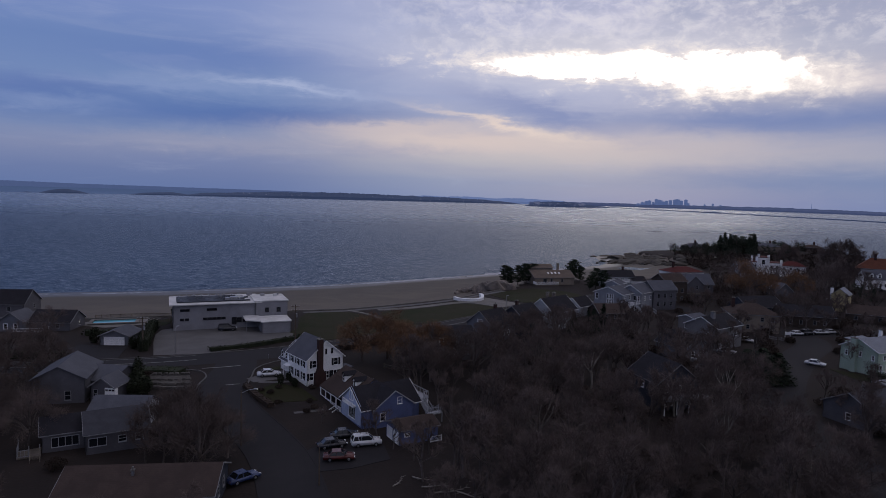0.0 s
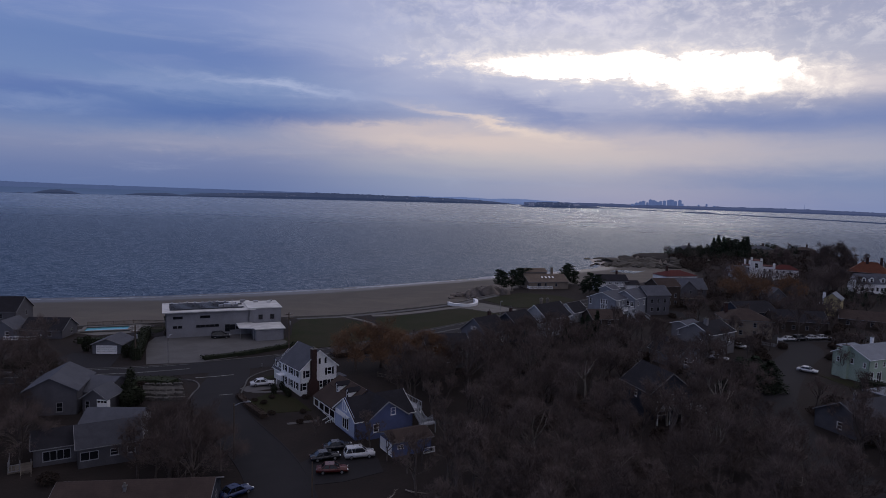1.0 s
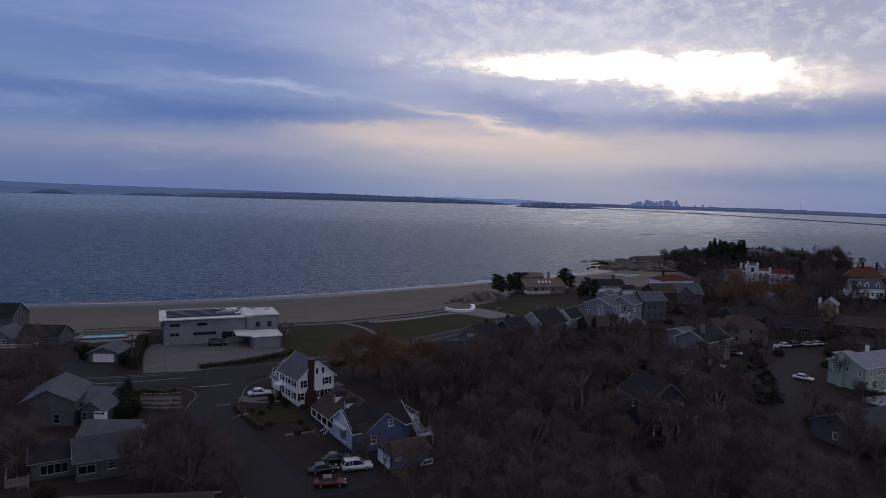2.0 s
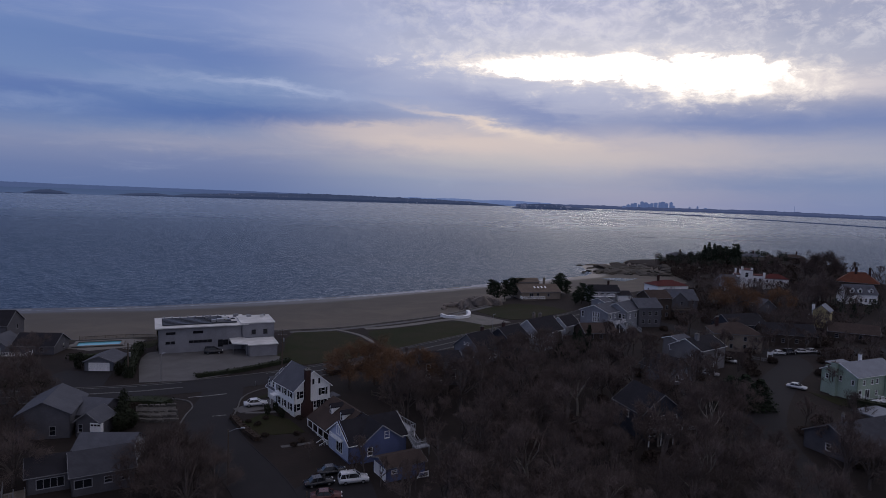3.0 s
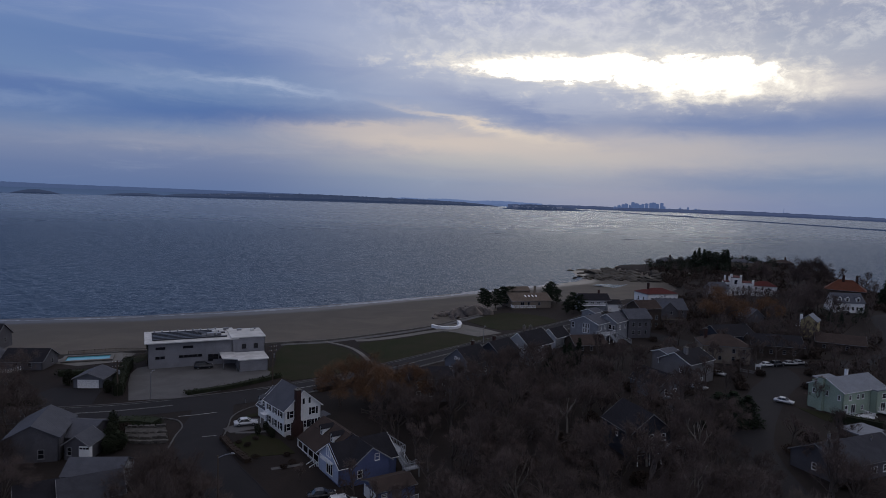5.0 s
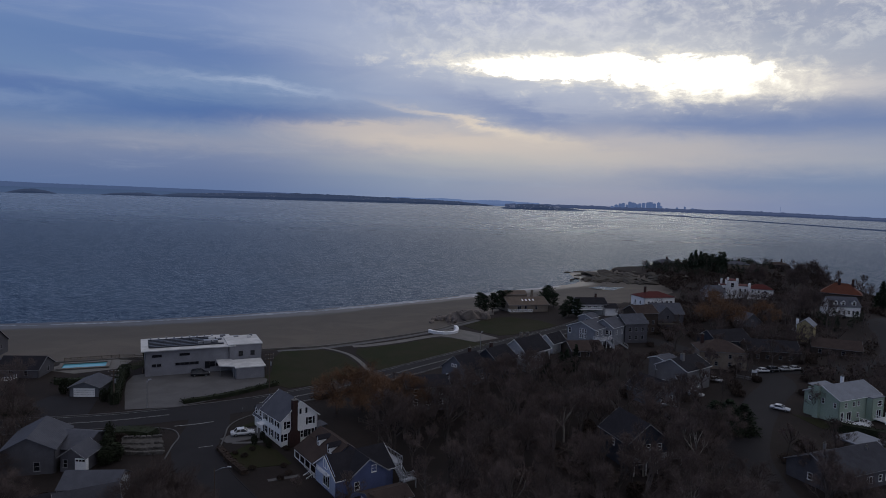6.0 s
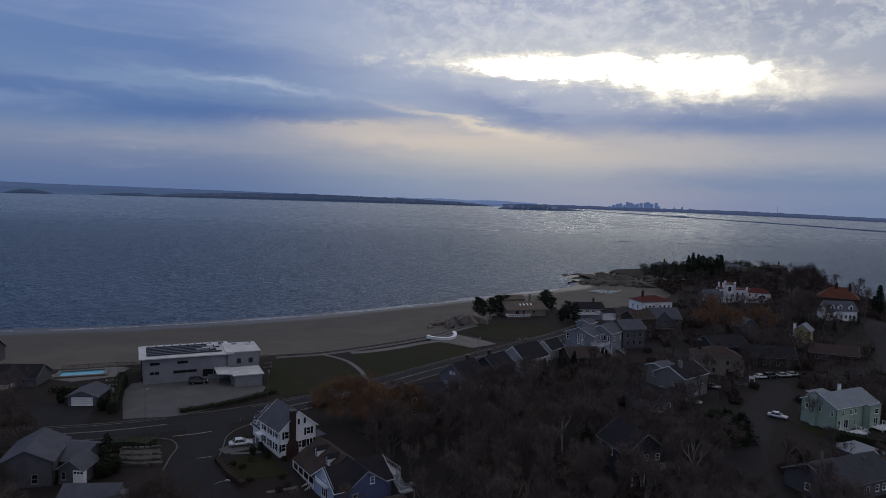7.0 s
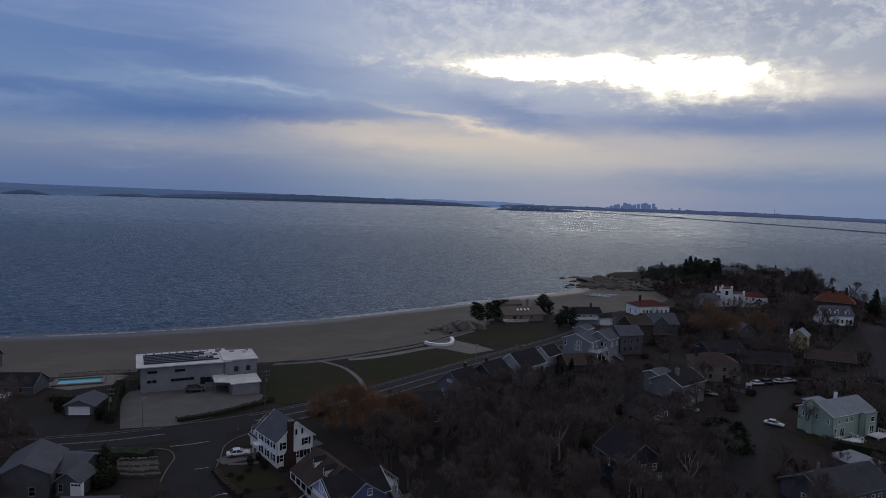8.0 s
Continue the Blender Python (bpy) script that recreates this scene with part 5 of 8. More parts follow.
railing(h4, [(-0.9, -5.4), (-0.9, -8.7), (1.4, -8.7)], 3.0, 1.0, 0.3)
railing(h4, [(3.2, -8.7), (5.6, -8.7)], 3.0, 1.0, 0.3)
outside_stair(h4, (2.3, -8.8, 2.95), (1.2, -13.2, 0.0), 1.5, PALE_GREY)
outside_stair(h4, (6.5, -8.8, 2.95), (8.6, -13.2, 0.0), 1.5, PALE_GREY)
h4b = house("garage", "low garage with a broad brown roof before the grey-blue house", 38.0, 206.0, 14.0, category="garage")
block(h4b, 10.5, 9.0, 2.6, 2.2, BROWN_SIDING, ROOF_BROWN, wins=[("f", -3, 1, 0.9, 1.2), ("f", 0, 1, 0.9, 1.2), ("r", 0, 0, 2.6, 2.0, "garage")])

# --- the tan house on the beach
tan = house("house", "tan cedar-shingled beach house with skylights and a white deck", 26.5, 286.5, 20.0)
block(tan, 18.5, 11.0, 3.1, 2.6, TAN_SIDING, ROOF_TAN, (-0.2, 1.0), wins=[("f", -4.5, 0.9, 1.6, 1.7, "wide"), ("f", -1.5, 0.9, 0.9, 1.7), ("f", 3.5, 1.2, 0.9, 1.2), ("r", 0, 1.2, 0.9, 1.3), ("r", 0, 4.2, 0.9, 1.0), ("l", 0, 1.2, 1.4, 1.3)])
block(tan, 11.0, 6.0, 6.6, 1.3, TAN_SIDING, ROOF_TAN, (-3.6, 5.6), wins=[("l", 0, 3.6, 0.9, 1.0)])
for i in range(4):
    bm = bmesh.new()
    y0 = -2.4
    roof_slab(bm, [(-2.6 + i * 1.7, y0, 4.62), (-1.9 + i * 1.7, y0, 4.62), (-1.9 + i * 1.7, y0 + 1.1, 5.22), (-2.6 + i * 1.7, y0 + 1.1, 5.22)], 0.1)
    part("skylight", bm, WHITE_TRIM, tan)
bm = bmesh.new()
box(bm, -10.2, 0.4, -7.6, -4.6, -0.4, 0.6)
part("deck", bm, WOOD, tan)
railing(tan, [(-10.1, -4.6), (-10.1, -7.5), (0.3, -7.5)], 0.6, 1.1, 0.16)
chimney(tan, 4.2, 2.4, 5.0, 8.4, 0.9, 0.7, TAN_SIDING)

h5 = house("house", "low white-trimmed beach house with a dark shed roof", 54.0, 284.0, 12.0)
block(h5, 13.0, 8.0, 4.8, 2.2, PALE_GREY, ROOF_DARK, wins=[("f", -4, 3.2, 1.6, 1.0, "wide"), ("f", -1.5, 3.2, 1.6, 1.0, "wide"), ("f", 1.2, 3.2, 1.6, 1.0, "wide"), ("f", 4.2, 3.2, 1.2, 1.0)])
block(h5, 6.0, 6.0, 3.4, 1.4, WHITE, ROOF_DARK, (8.0, -2.5), wins=[("f", 0, 0.8, 3.0, 1.6, "garage")])
bm = bmesh.new()
box(bm, -6.4, 3.8, -6.0, -4.1, 2.6, 2.75)
part("deck", bm, WHITE_TRIM, h5)
railing(h5, [(-6.4, -4.2), (-6.4, -5.9), (3.7, -5.9), (3.7, -4.2)], 2.75)
chimney(h5, 3.2, 1.0, 6.0, 8.6, 0.7, 0.7)
red = house("house", "white house with a low red tile roof", 89.6, 314.0, 20.0)
block(red, 16.5, 11.0, 4.6, 2.2, WHITE, ROOF_RED, roof_kind="hip", wins=rows("f", (-6, -4, -2, 1.5, 4, 6.4), (1.2,), 1.1, 1.6) + rows("l", (-2, 2), (1.2,), 1.0, 1.5))
chimney(red, -4.0, 0.8, 5.6, 9.0, 0.9, 0.8)
h6 = house("house", "grey gabled house with many small windows and a deck", 81.0, 266.0, 12.0)
block(h6, 12.0, 9.0, 5.0, 3.6, GREY_SIDING, ROOF_GREY, (0, 0), wins=rows("f", (-3.5, 0.5, 4), (1.0, 3.4), 0.9, 1.2))
block(h6, 7.0, 6.5, 5.4, 2.9, GREY_SIDING, ROOF_GREY, (-3.0, -3.2), 90, wins=[("l", -1.0, 1.0, 0.9, 1.2), ("l", 1.0, 3.4, 0.9, 1.2)])
bm = bmesh.new()
box(bm, -6.6, 2.0, -9.2, -6.8, 1.6, 1.75)
part("deck", bm, WOOD, h6)
railing(h6, [(-6.5, -6.9), (-6.5, -9.1), (1.9, -9.1)], 1.75, 1.0, 0.35, WOOD)
h7 = house("house", "tall brown shingled house among trees", 66.5, 247.0, 20.0)
block(h7, 9.0, 9.0, 8.0, 2.4, BROWN_SIDING, ROOF_BROWN, wins=rows("f", (-2.5, 0, 2.5), (1.2, 4.0), 0.9, 1.3))
h7b = house("house", "grey house with white windows behind decks", 59.0, 232.0, 20.0)
block(h7b, 9.0, 8.0, 6.8, 2.6, GREY_SIDING, ROOF_GREY, wins=rows("f", (-2.5, 0, 2.5), (1.2, 4.0), 0.9, 1.3) + rows("r", (-2, 1), (4.0,), 0.9, 1.3))
cast = house("villa", "white stucco villa with stepped gables and red roofs", 143.0, 349.0, -14.0)
block(cast, 14.0, 9.0, 7.0, 0, STUCCO, ROOF_RED, (-1.5, 0), roof_kind="flat", over=0.1, wins=rows("f", (-5, -2.5, 2.5, 5), (1.0, 4.2), 0.9, 1.5))
block(cast, 5.0, 10.0, 9.6, 0, STUCCO, ROOF_RED, (-3.0, -0.9), roof_kind="flat", over=0.05, wins=[("f", 0, 6.2, 1.5, 2.3), ("f", -1.2, 1, 0.8, 1.5), ("f", 1.2, 1, 0.8, 1.5)])
for px_, top_ in ((-5.3, 11.4), (-0.7, 11.0), (5.2, 8.8)):
    bm = bmesh.new()
    box(bm, px_ - 0.5, px_ + 0.5, -5.9, -4.7, 6.0, top_)
    part("turret", bm, STUCCO, cast)
block(cast, 12.0, 8.0, 5.6, 2.2, STUCCO, ROOF_RED, (11.5, 3.0), roof_kind="hip", wins=rows("f", (-4, -1, 2), (1.0, 3.6), 0.9, 1.3))
chimney(cast, -7.6, 1.0, 6.5, 10.0, 0.9, 0.9, STUCCO)
bw = house("house", "white house with three dormers under a grey roof", 168.0, 297.5, 2.0)
block(bw, 13.0, 8.5, 4.4, 3.6, WHITE, ROOF_GREY, (0, 0), wins=rows("f", (-5, -2.8, -0.6, 1.5, 3.4, 5.2), (1.0,), 1.0, 1.5))
for dx in (-4.4, -1.0, 3.8):
    dormer(bw, dx, -3.8, 4.7, 1.8, 1.7, 2.8, 0, WHITE, ROOF_GREY)
rr = house("house", "large brown house under an orange-red roof with two chimneys", 184.0, 326.0, -30.0)
block(rr, 17.0, 11.0, 8.2, 4.6, BROWN_SIDING, ROOF_RUST, roof_kind="hip", wins=rows("f", (-5, -1.5, 2, 5), (4.4, 1.2), 1.0, 1.3))
for dx in (-1.0, 4.6):
    chimney(rr, dx, -0.8, 10.2, 15.0, 1.1, 0.9)
yf = house("house", "cream-yellow gabled house with a white side deck", 131.5, 254.0, -36.0)
block(yf, 7.4, 5.4, 6.2, 2.2, YELLOW_SIDING, ROOF_PALE, (0, 0), 90, wins=[("f", -1, 1, 0.9, 1.3)])
chimney(yf, -2.8, -2.2, 0, 8.4, 0.9, 0.7, WHITE)
railing(yf, [(-2.8, -3.6), (-4.6, -3.6), (-4.6, 1.0)], 3.0, 1.0)
bm = bmesh.new()
box(bm, -4.7, -2.6, -3.7, 1.1, 2.8, 3.0)
part("deck", bm, WHITE_TRIM, yf)
low = house("house", "low house with a rusty brown roof", 130.0, 231.0, -22.0)
block(low, 15.0, 9.0, 3.0, 2.4, BROWN_SIDING, ROOF_BROWN, wins=rows("f", (-5, -2, 2, 5), (1.0,), 1.0, 1.2))

# --- the houses round the eastern lane
yel = house("house", "pale green two-storey house with a light grey roof and white decks", 94.6, 163.2, 28.0)
block(yel, 15.6, 9.0, 5.7, 2.3, GREEN_SIDING, ROOF_PALE, (0, 0), 0, edge=WHITE_TRIM, wins=[("f", -6.6, 0.6, 1.0, 2.0), ("f", -4.0, 0.4, 1.6, 2.1, "wide"), ("f", -5.4, 3.7, 0.8, 1.1), ("f", -2.4, 3.7, 0.8, 1.1), ("f", -0.6, 0.9, 0.8, 1.1), ("f", -0.6, 3.7, 0.8, 1.1), ("f", 5.2, 3.6, 1.4, 1.2), ("f", 5.6, 0.4, 1.8, 2.1, "wide"),
      ("l", -3.0, 3.7, 0.6, 1.1), ("l", 0.4, 3.9, 0.6, 1.2), ("l", 3.4, 3.6, 0.6, 1.1)])
block(yel, 4.6, 1.6, 5.5, 0, GREEN_SIDING, ROOF_PALE, (4.6, -5.25), 0, roof_kind="flat", over=0.12, wins=[("f", 0.6, 3.5, 1.6, 1.2), ("f", 0.4, 0.4, 1.8, 2.1, "wide")])
block(yel, 6.4, 5.0, 6.6, 0.7, GREEN_SIDING, ROOF_PALE, (-3.4, 1.9), 0, roof_kind="shed", over=0.15)
chimney(yel, -8.25, 0.9, -0.5, 8.0, 0.9, 1.3, GREEN_SIDING)
chimney(yel, 0.8, 0.8, 7.4, 9.4, 0.6, 0.6, WHITE_TRIM)
for px_ in (-7.2, 3.0):
    bm = bmesh.new()
    box(bm, px_, px_ + 4.6, -9.0, -6.2, 0.4, 0.55)
    part("deck", bm, WHITE_TRIM, yel)
    bm = bmesh.new()
    box(bm, px_, px_ + 1.6, -6.2, -4.55, 0.4, 0.55)
    part("deck", bm, WHITE_TRIM, yel)
    deck_posts(yel, ((px_ + 0.1, -8.9), (px_ + 4.5, -8.9)), -0.8, 0.4)
    railing(yel, [(px_ + 0.1, -4.6), (px_ + 0.1, -8.9), (px_ + 4.5, -8.9), (px_ + 4.5, -6.3)], 0.55)
outside_stair(yel, (-2.6, -7.6, 0.5), (-0.6, -7.6, -0.7), 1.2)
brh = house("house", "grey house under a broad slate-grey roof with a low tan wing", 73.3, 124.1, 26.0)
block(brh, 18.0, 10.0, 3.2, 2.6, GREY_SIDING, ROOF_SLATE, (0, 0), trim=WHITE_TRIM, wins=[("f", -6.0, 1.0, 0.9, 1.2), ("f", 0.2, 1.0, 1.5, 1.2, "wide"), ("f", 3.2, 1.0, 0.9, 1.2), ("f", 5.2, 1.0, 0.9, 1.2), ("l", 0, 1, 0.9, 1.2)])
block(brh, 7.0, 6.4, 4.4, 0, TAN_SIDING, ROOF_PALE, (11.2, 4.0), roof_kind="flat", over=0.4, wins=[("l", -1.0, 1.2, 0.9, 1.2), ("f", -1.4, 0.8, 2.2, 1.8, "garage")])
chimney(brh, -4.2, 1.0, 5.0, 6.8, 0.4, 0.4, METAL)
chimney(brh, 4.6, -1.2, 4.8, 5.8, 0.25, 0.25, METAL)
h8 = house("house", "grey gabled house with white rake boards by the lane", 62.0, 183.0, 41.0)
block(h8, 12.0, 9.6, 6.0, 2.4, MID_GREY, ROOF_DARK, (0, 0), edge=WHITE_TRIM, wins=[("l", -2, 1, 0.9, 1.2), ("l", 2, 3.4, 0.7, 1.0), ("f", -3, 1.0, 0.9, 1.3), ("f", 3, 3.4, 0.9, 1.0), ("f", 0, 1, 0.9, 1.3)])
block(h8, 6.0, 5.0, 7.4, 0.8, MID_GREY, ROOF_GREY, (-2.9, 4.6), edge=WHITE_TRIM, wins=[("l", 0, 4.6, 0.7, 1.0)])
chimney(h8, -2.6, -1.2, 6.0, 9.6, 1.0, 0.9, MID_GREY)
h9 = house("house", "broad house with a brown roof and pale stone front", 81.6, 209.0, -6.0)
block(h9, 14.0, 11.0, 5.4, 2.8, TAN_SIDING, ROOF_BROWN, roof_kind="hip", wins=rows("f", (-5, -2, 2, 5), (1.0, 3.4), 0.9, 1.2))
chimney(h9, -5.0, 1.0, 5.6, 9.4, 0.9, 0.8)
h10 = house("house", "dark-roofed house with pale ridge trim", 103.0, 221.0, -8.0)
block(h10, 16.0, 10.0, 3.6, 2.8, BROWN_SIDING, ROOF_DARK, wins=rows("f", (-5, -2, 2, 5), (1.0,), 0.9, 1.2))
h11 = house("house", "dark house with a brown gable roof and white rakes", 92.0, 232.0, 22.0)
block(h11, 15.0, 10.0, 3.6, 3.0, DARK_SIDING, ROOF_DARK, wins=rows("f", (-4, 0, 4), (1.0,), 0.9, 1.2))
h12 = house("house", "small grey shingled house among bare trees", 113.0, 263.0, 10.0)
block(h12, 6.4, 7.0, 4.4, 3.0, GREY_SIDING, ROOF_GREY, (0, 0), 90, wins=[("l", 0, 1, 0.9, 1.3), ("l", 0, 4.4, 0.7, 0.9)])
dark = house("house", "dark slate house with white posts hidden in bare woods", 35.0, 129.0, 20.0)
block(dark, 10.0, 9.0, 5.2, 3.4, DARK_SIDING, ROOF_DARK, (0, 0), 90, trim=WHITE_TRIM, wins=[("l", -2.6, 3.4, 0.9, 1.2), ("l", 0, 3.4, 0.9, 1.2), ("l", 2.6, 3.4, 0.9, 1.2), ("l", -2.0, 0.8, 1.6, 1.7, "wide"), ("l", 2.0, 0.8, 1.6, 1.7, "wide"), ("b", 0, 3.2, 0.9, 1.2)])
bm = bmesh.new()
box(bm, -5.0, 5.6, -8.0, -5.1, 2.6, 2.78)
part("deck", bm, TRIM_GREY, dark)
deck_posts(dark, [(-4.88 + i * 2.6, -7.88) for i in range(5)], -0.6, 2.6, 0.075, WHITE_TRIM)
railing(dark, [(-4.9, -5.2), (-4.9, -7.9), (5.5, -7.9), (5.5, -5.2)], 2.78, 1.0, 0.5, WOOD)
wood_house = house("house", "grey-blue shingled house half hidden by bare trees", -8.5, 152.5, 18.0)
block(wood_house, 10.0, 9.0, 5.2, 1.5, MID_GREY, ROOF_DARK, (0, 0), wins=rows("f", (-3, 0, 3), (1.0, 3.4), 0.9, 1.3) + rows("r", (-2, 2), (1.0, 3.4), 0.9, 1.3))
h13 = house("house", "small house with a dark roof in the woods", 53.0, 170.0, 30.0)
block(h13, 10.0, 8.0, 3.4, 2.8, SLATE_BLUE, ROOF_DARK, (-4, 0), 90, wins=[("l", -1.5, 1, 1.0, 1.5), ("l", 1.5, 1, 1.0, 1.5)])

# ---------------------------------------------------------------- trees and shrubs


class Sprig:
    """Collects tubes and slivers as plain lists."""

    def __init__(self):
        self.v, self.f = [], []

    def limb(self, a, b, r0, r1, sides=5):
        m = (b - a).to_track_quat("Z", "Y").to_matrix()
        k = len(self.v)
        for c, r in ((a, r0), (b, r1)):
            for i in range(sides):
                t = i * math.tau / sides
                self.v.append(c + m @ Vector((r * math.cos(t), r * math.sin(t), 0)))
        for i in range(sides):
            j = (i + 1) % sides
            self.f.append((k + i, k + j, k + sides + j, k + sides + i))

    def sliver(self, a, b, w, side):
        k = len(self.v)
        self.v += [a - side * w, a + side * w, b]
        self.f.append((k, k + 1, k + 2))

    def leaf(self, c, u, v):
        k = len(self.v)
        self.v += [c - u, c + v, c + u, c - v]
        self.f.append((k, k + 1, k + 2, k + 3))

    def mesh(self, name):
        return mesh_of(name, self.v, self.f)


def wild(rng):
    while True:
        v = Vector((rng.uniform(-1, 1), rng.uniform(-1, 1), rng.uniform(-1, 1)))
        if 0.05 < v.length < 1:
            return v.normalized()


def bare_tree(seed, height, spread, twigs, lean=0.25, stems=1):
    """Trunk, forking limbs and a haze of twigs."""
    rng = random.Random(seed)
    wood, crown = Sprig(), Sprig()
    tips = []

    def grow(a, d, length, r, depth):
        n = 3 if depth < 2 else 2
        p = a
        for i in range(n):
            d = (d + wild(rng) * lean * (0.5 + 0.35 * depth) + Vector((0, 0, 0.06))).normalized()
            q = p + d * (length / n)
            if depth < 3:
                wood.limb(p, q, r * (1 - 0.25 * i / n), r * (1 - 0.25 * (i + 1) / n), 6 if depth == 0 else 4 if depth == 1 else 3)
            else:
                crown.sliver(p - d * 0.1, q + d * 0.25, r, d.cross(wild(rng)).normalized())
            p = q
            if depth >= 2:
                tips.append((p, d, length))
        if depth < 4:
            for _ in range(rng.choice((2, 3, 3)) if depth else rng.choice((3, 4, 5))):
                out = wild(rng)
                out.z = abs(out.z) * 0.5
                nd = (d * 0.62 + out * spread + Vector((0, 0, 0.12))).normalized()
                grow(p, nd, length * rng.uniform(0.55, 0.78), r * rng.uniform(0.45, 0.62), depth + 1)
            if depth == 0:
                for _ in range(2):
                    out = wild(rng)
                    out.z = 0.25
                    grow(a + (p - a) * rng.uniform(0.6, 0.9), (out * spread * 1.3 + Vector((0, 0, 0.35))).normalized(), length * 0.6, r * 0.4, 1)

    for s in range(stems):
        d0 = Vector((rng.uniform(-0.3, 0.3) * (stems > 1), rng.uniform(-0.3, 0.3) * (stems > 1), 1)).normalized()
        grow(Vector((0, 0, -0.3)), d0, height * 0.34, height * 0.017 + 0.05, 0)
    for _ in range(twigs):
        p, d, length = rng.choice(tips)
        t = (d * 0.7 + wild(rng) * 0.9 + Vector((0, 0, 0.15))).normalized()
        a = p - d * rng.uniform(0, length * 0.5)
        b = a + t * rng.uniform(0.5, 1.3) * height * 0.08
        crown.sliver(a, b, rng.uniform(0.011, 0.024), t.cross(wild(rng)).normalized())
    top = max(v.z for v in crown.v)
    s = height / top
    for me in (wood, crown):
        me.v = [v * s for v in me.v]
    return wood.mesh("trunk"), crown.mesh("crown")


def dome_tree(seed, height, radius, twigs, droop=0.0, wide=0.022):
    """An old spreading tree: short trunk, limbs that fan out, and a rounded crown of fine twigs, which hang where droop asks for it."""
    rng = random.Random(seed)
    wood, crown = Sprig(), Sprig()
    fork = Vector((rng.uniform(-0.3, 0.3), rng.uniform(-0.3, 0.3), height * 0.22))
    wood.limb(Vector((0, 0, -0.3)), fork, height * 0.03 + 0.05, height * 0.024 + 0.04, 7)
    clumps = []
    for i in range(9):
        t, lift = i * 2.4 + rng.uniform(-0.4, 0.4), rng.uniform(0.15, 1.0)
        end = Vector((math.cos(t) * radius * math.sqrt(1 - lift * lift * 0.9) * 0.8, math.sin(t) * radius * math.sqrt(1 - lift * lift * 0.9) * 0.8, height * (0.30 + 0.58 * lift)))
        mid = fork.lerp(end, 0.45) + Vector((0, 0, height * 0.07))
        wood.limb(fork, mid, height * 0.014 + 0.02, height * 0.009 + 0.02, 5)
        wood.limb(mid, end, height * 0.009 + 0.02, 0.03, 4)
        for _ in range(6):
            tip = end + Vector((wild(rng).x * radius * 0.34, wild(rng).y * radius * 0.34, wild(rng).z * height * 0.13))
            wood.limb(mid.lerp(end, rng.uniform(0.3, 1.0)), tip, 0.05, 0.02, 3)
            clumps.append(tip)
    for _ in range(twigs):
        c = rng.choice(clumps)
        p = c + wild(rng) * rng.uniform(0.15, 1.0) * radius * 0.26
        out = Vector((p.x, p.y, (p.z - height * 0.35) * 0.8)).normalized()
        d = (out * (1.0 - droop) + wild(rng) * 0.7 + Vector((0, 0, 0.25 - 1.5 * droop))).normalized()
        crown.sliver(p, p + d * rng.uniform(0.6, 1.4) * height * 0.075, rng.uniform(0.5, 1.0) * wide, d.cross(wild(rng)).normalized())
    return wood.mesh("trunk"), crown.mesh("crown"), None


def conifer(seed, height, radius, kind="spruce", dense=1.0):
    rng = random.Random(seed)
    wood, leaf = Sprig(), Sprig()
    top = Vector((rng.uniform(-0.2, 0.2), rng.uniform(-0.2, 0.2), height))
    wood.limb(Vector((0, 0, -0.3)), top * 0.96, height * 0.02 + 0.06, 0.04, 6)
    whorls = int(height * (2.6 if kind == "spruce" else 1.5))
    for i in range(whorls):
        u = (i + rng.uniform(0, 0.6)) / whorls
        z = height * (0.08 + 0.9 * u) if kind == "spruce" else height * (0.14 + 0.84 * u)
        r = radius * ((1 - u) ** 0.85 + 0.06) if kind == "spruce" else radius * (0.75 + 0.5 * math.sin(u * 3.0) - 0.55 * u * u) * rng.uniform(0.55, 1.1)
        for j in range(rng.randint(5, 7) if kind == "spruce" else rng.randint(4, 6)):
            t = rng.uniform(0, math.tau)
            out = Vector((math.cos(t), math.sin(t), rng.uniform(-0.25, 0.05) if kind == "spruce" else rng.uniform(0.0, 0.35)))
            a = Vector((top.x * z / height, top.y * z / height, z))
            b = a + out * r * rng.uniform(0.75, 1.1)
            wood.limb(a, b, 0.05, 0.015, 3)
            for _ in range(int(9 + r * 7) if kind == "spruce" else int((12 + r * 11) * dense)):
                s = rng.random() ** 0.6
                puff = wild(rng) * (0.20 + 0.14 * r)
                if kind == "pine":
                    puff = Vector((puff.x * 1.25, puff.y * 1.25, puff.z * 0.45))
                c = a.lerp(b, s) + puff
                d = (out * 0.6 + wild(rng)).normalized() * rng.uniform(0.14, 0.34)
                leaf.leaf(c, d, d.cross(wild(rng)).normalized() * d.length * 0.45)
    return wood.mesh("trunk"), leaf.mesh("crown"), None


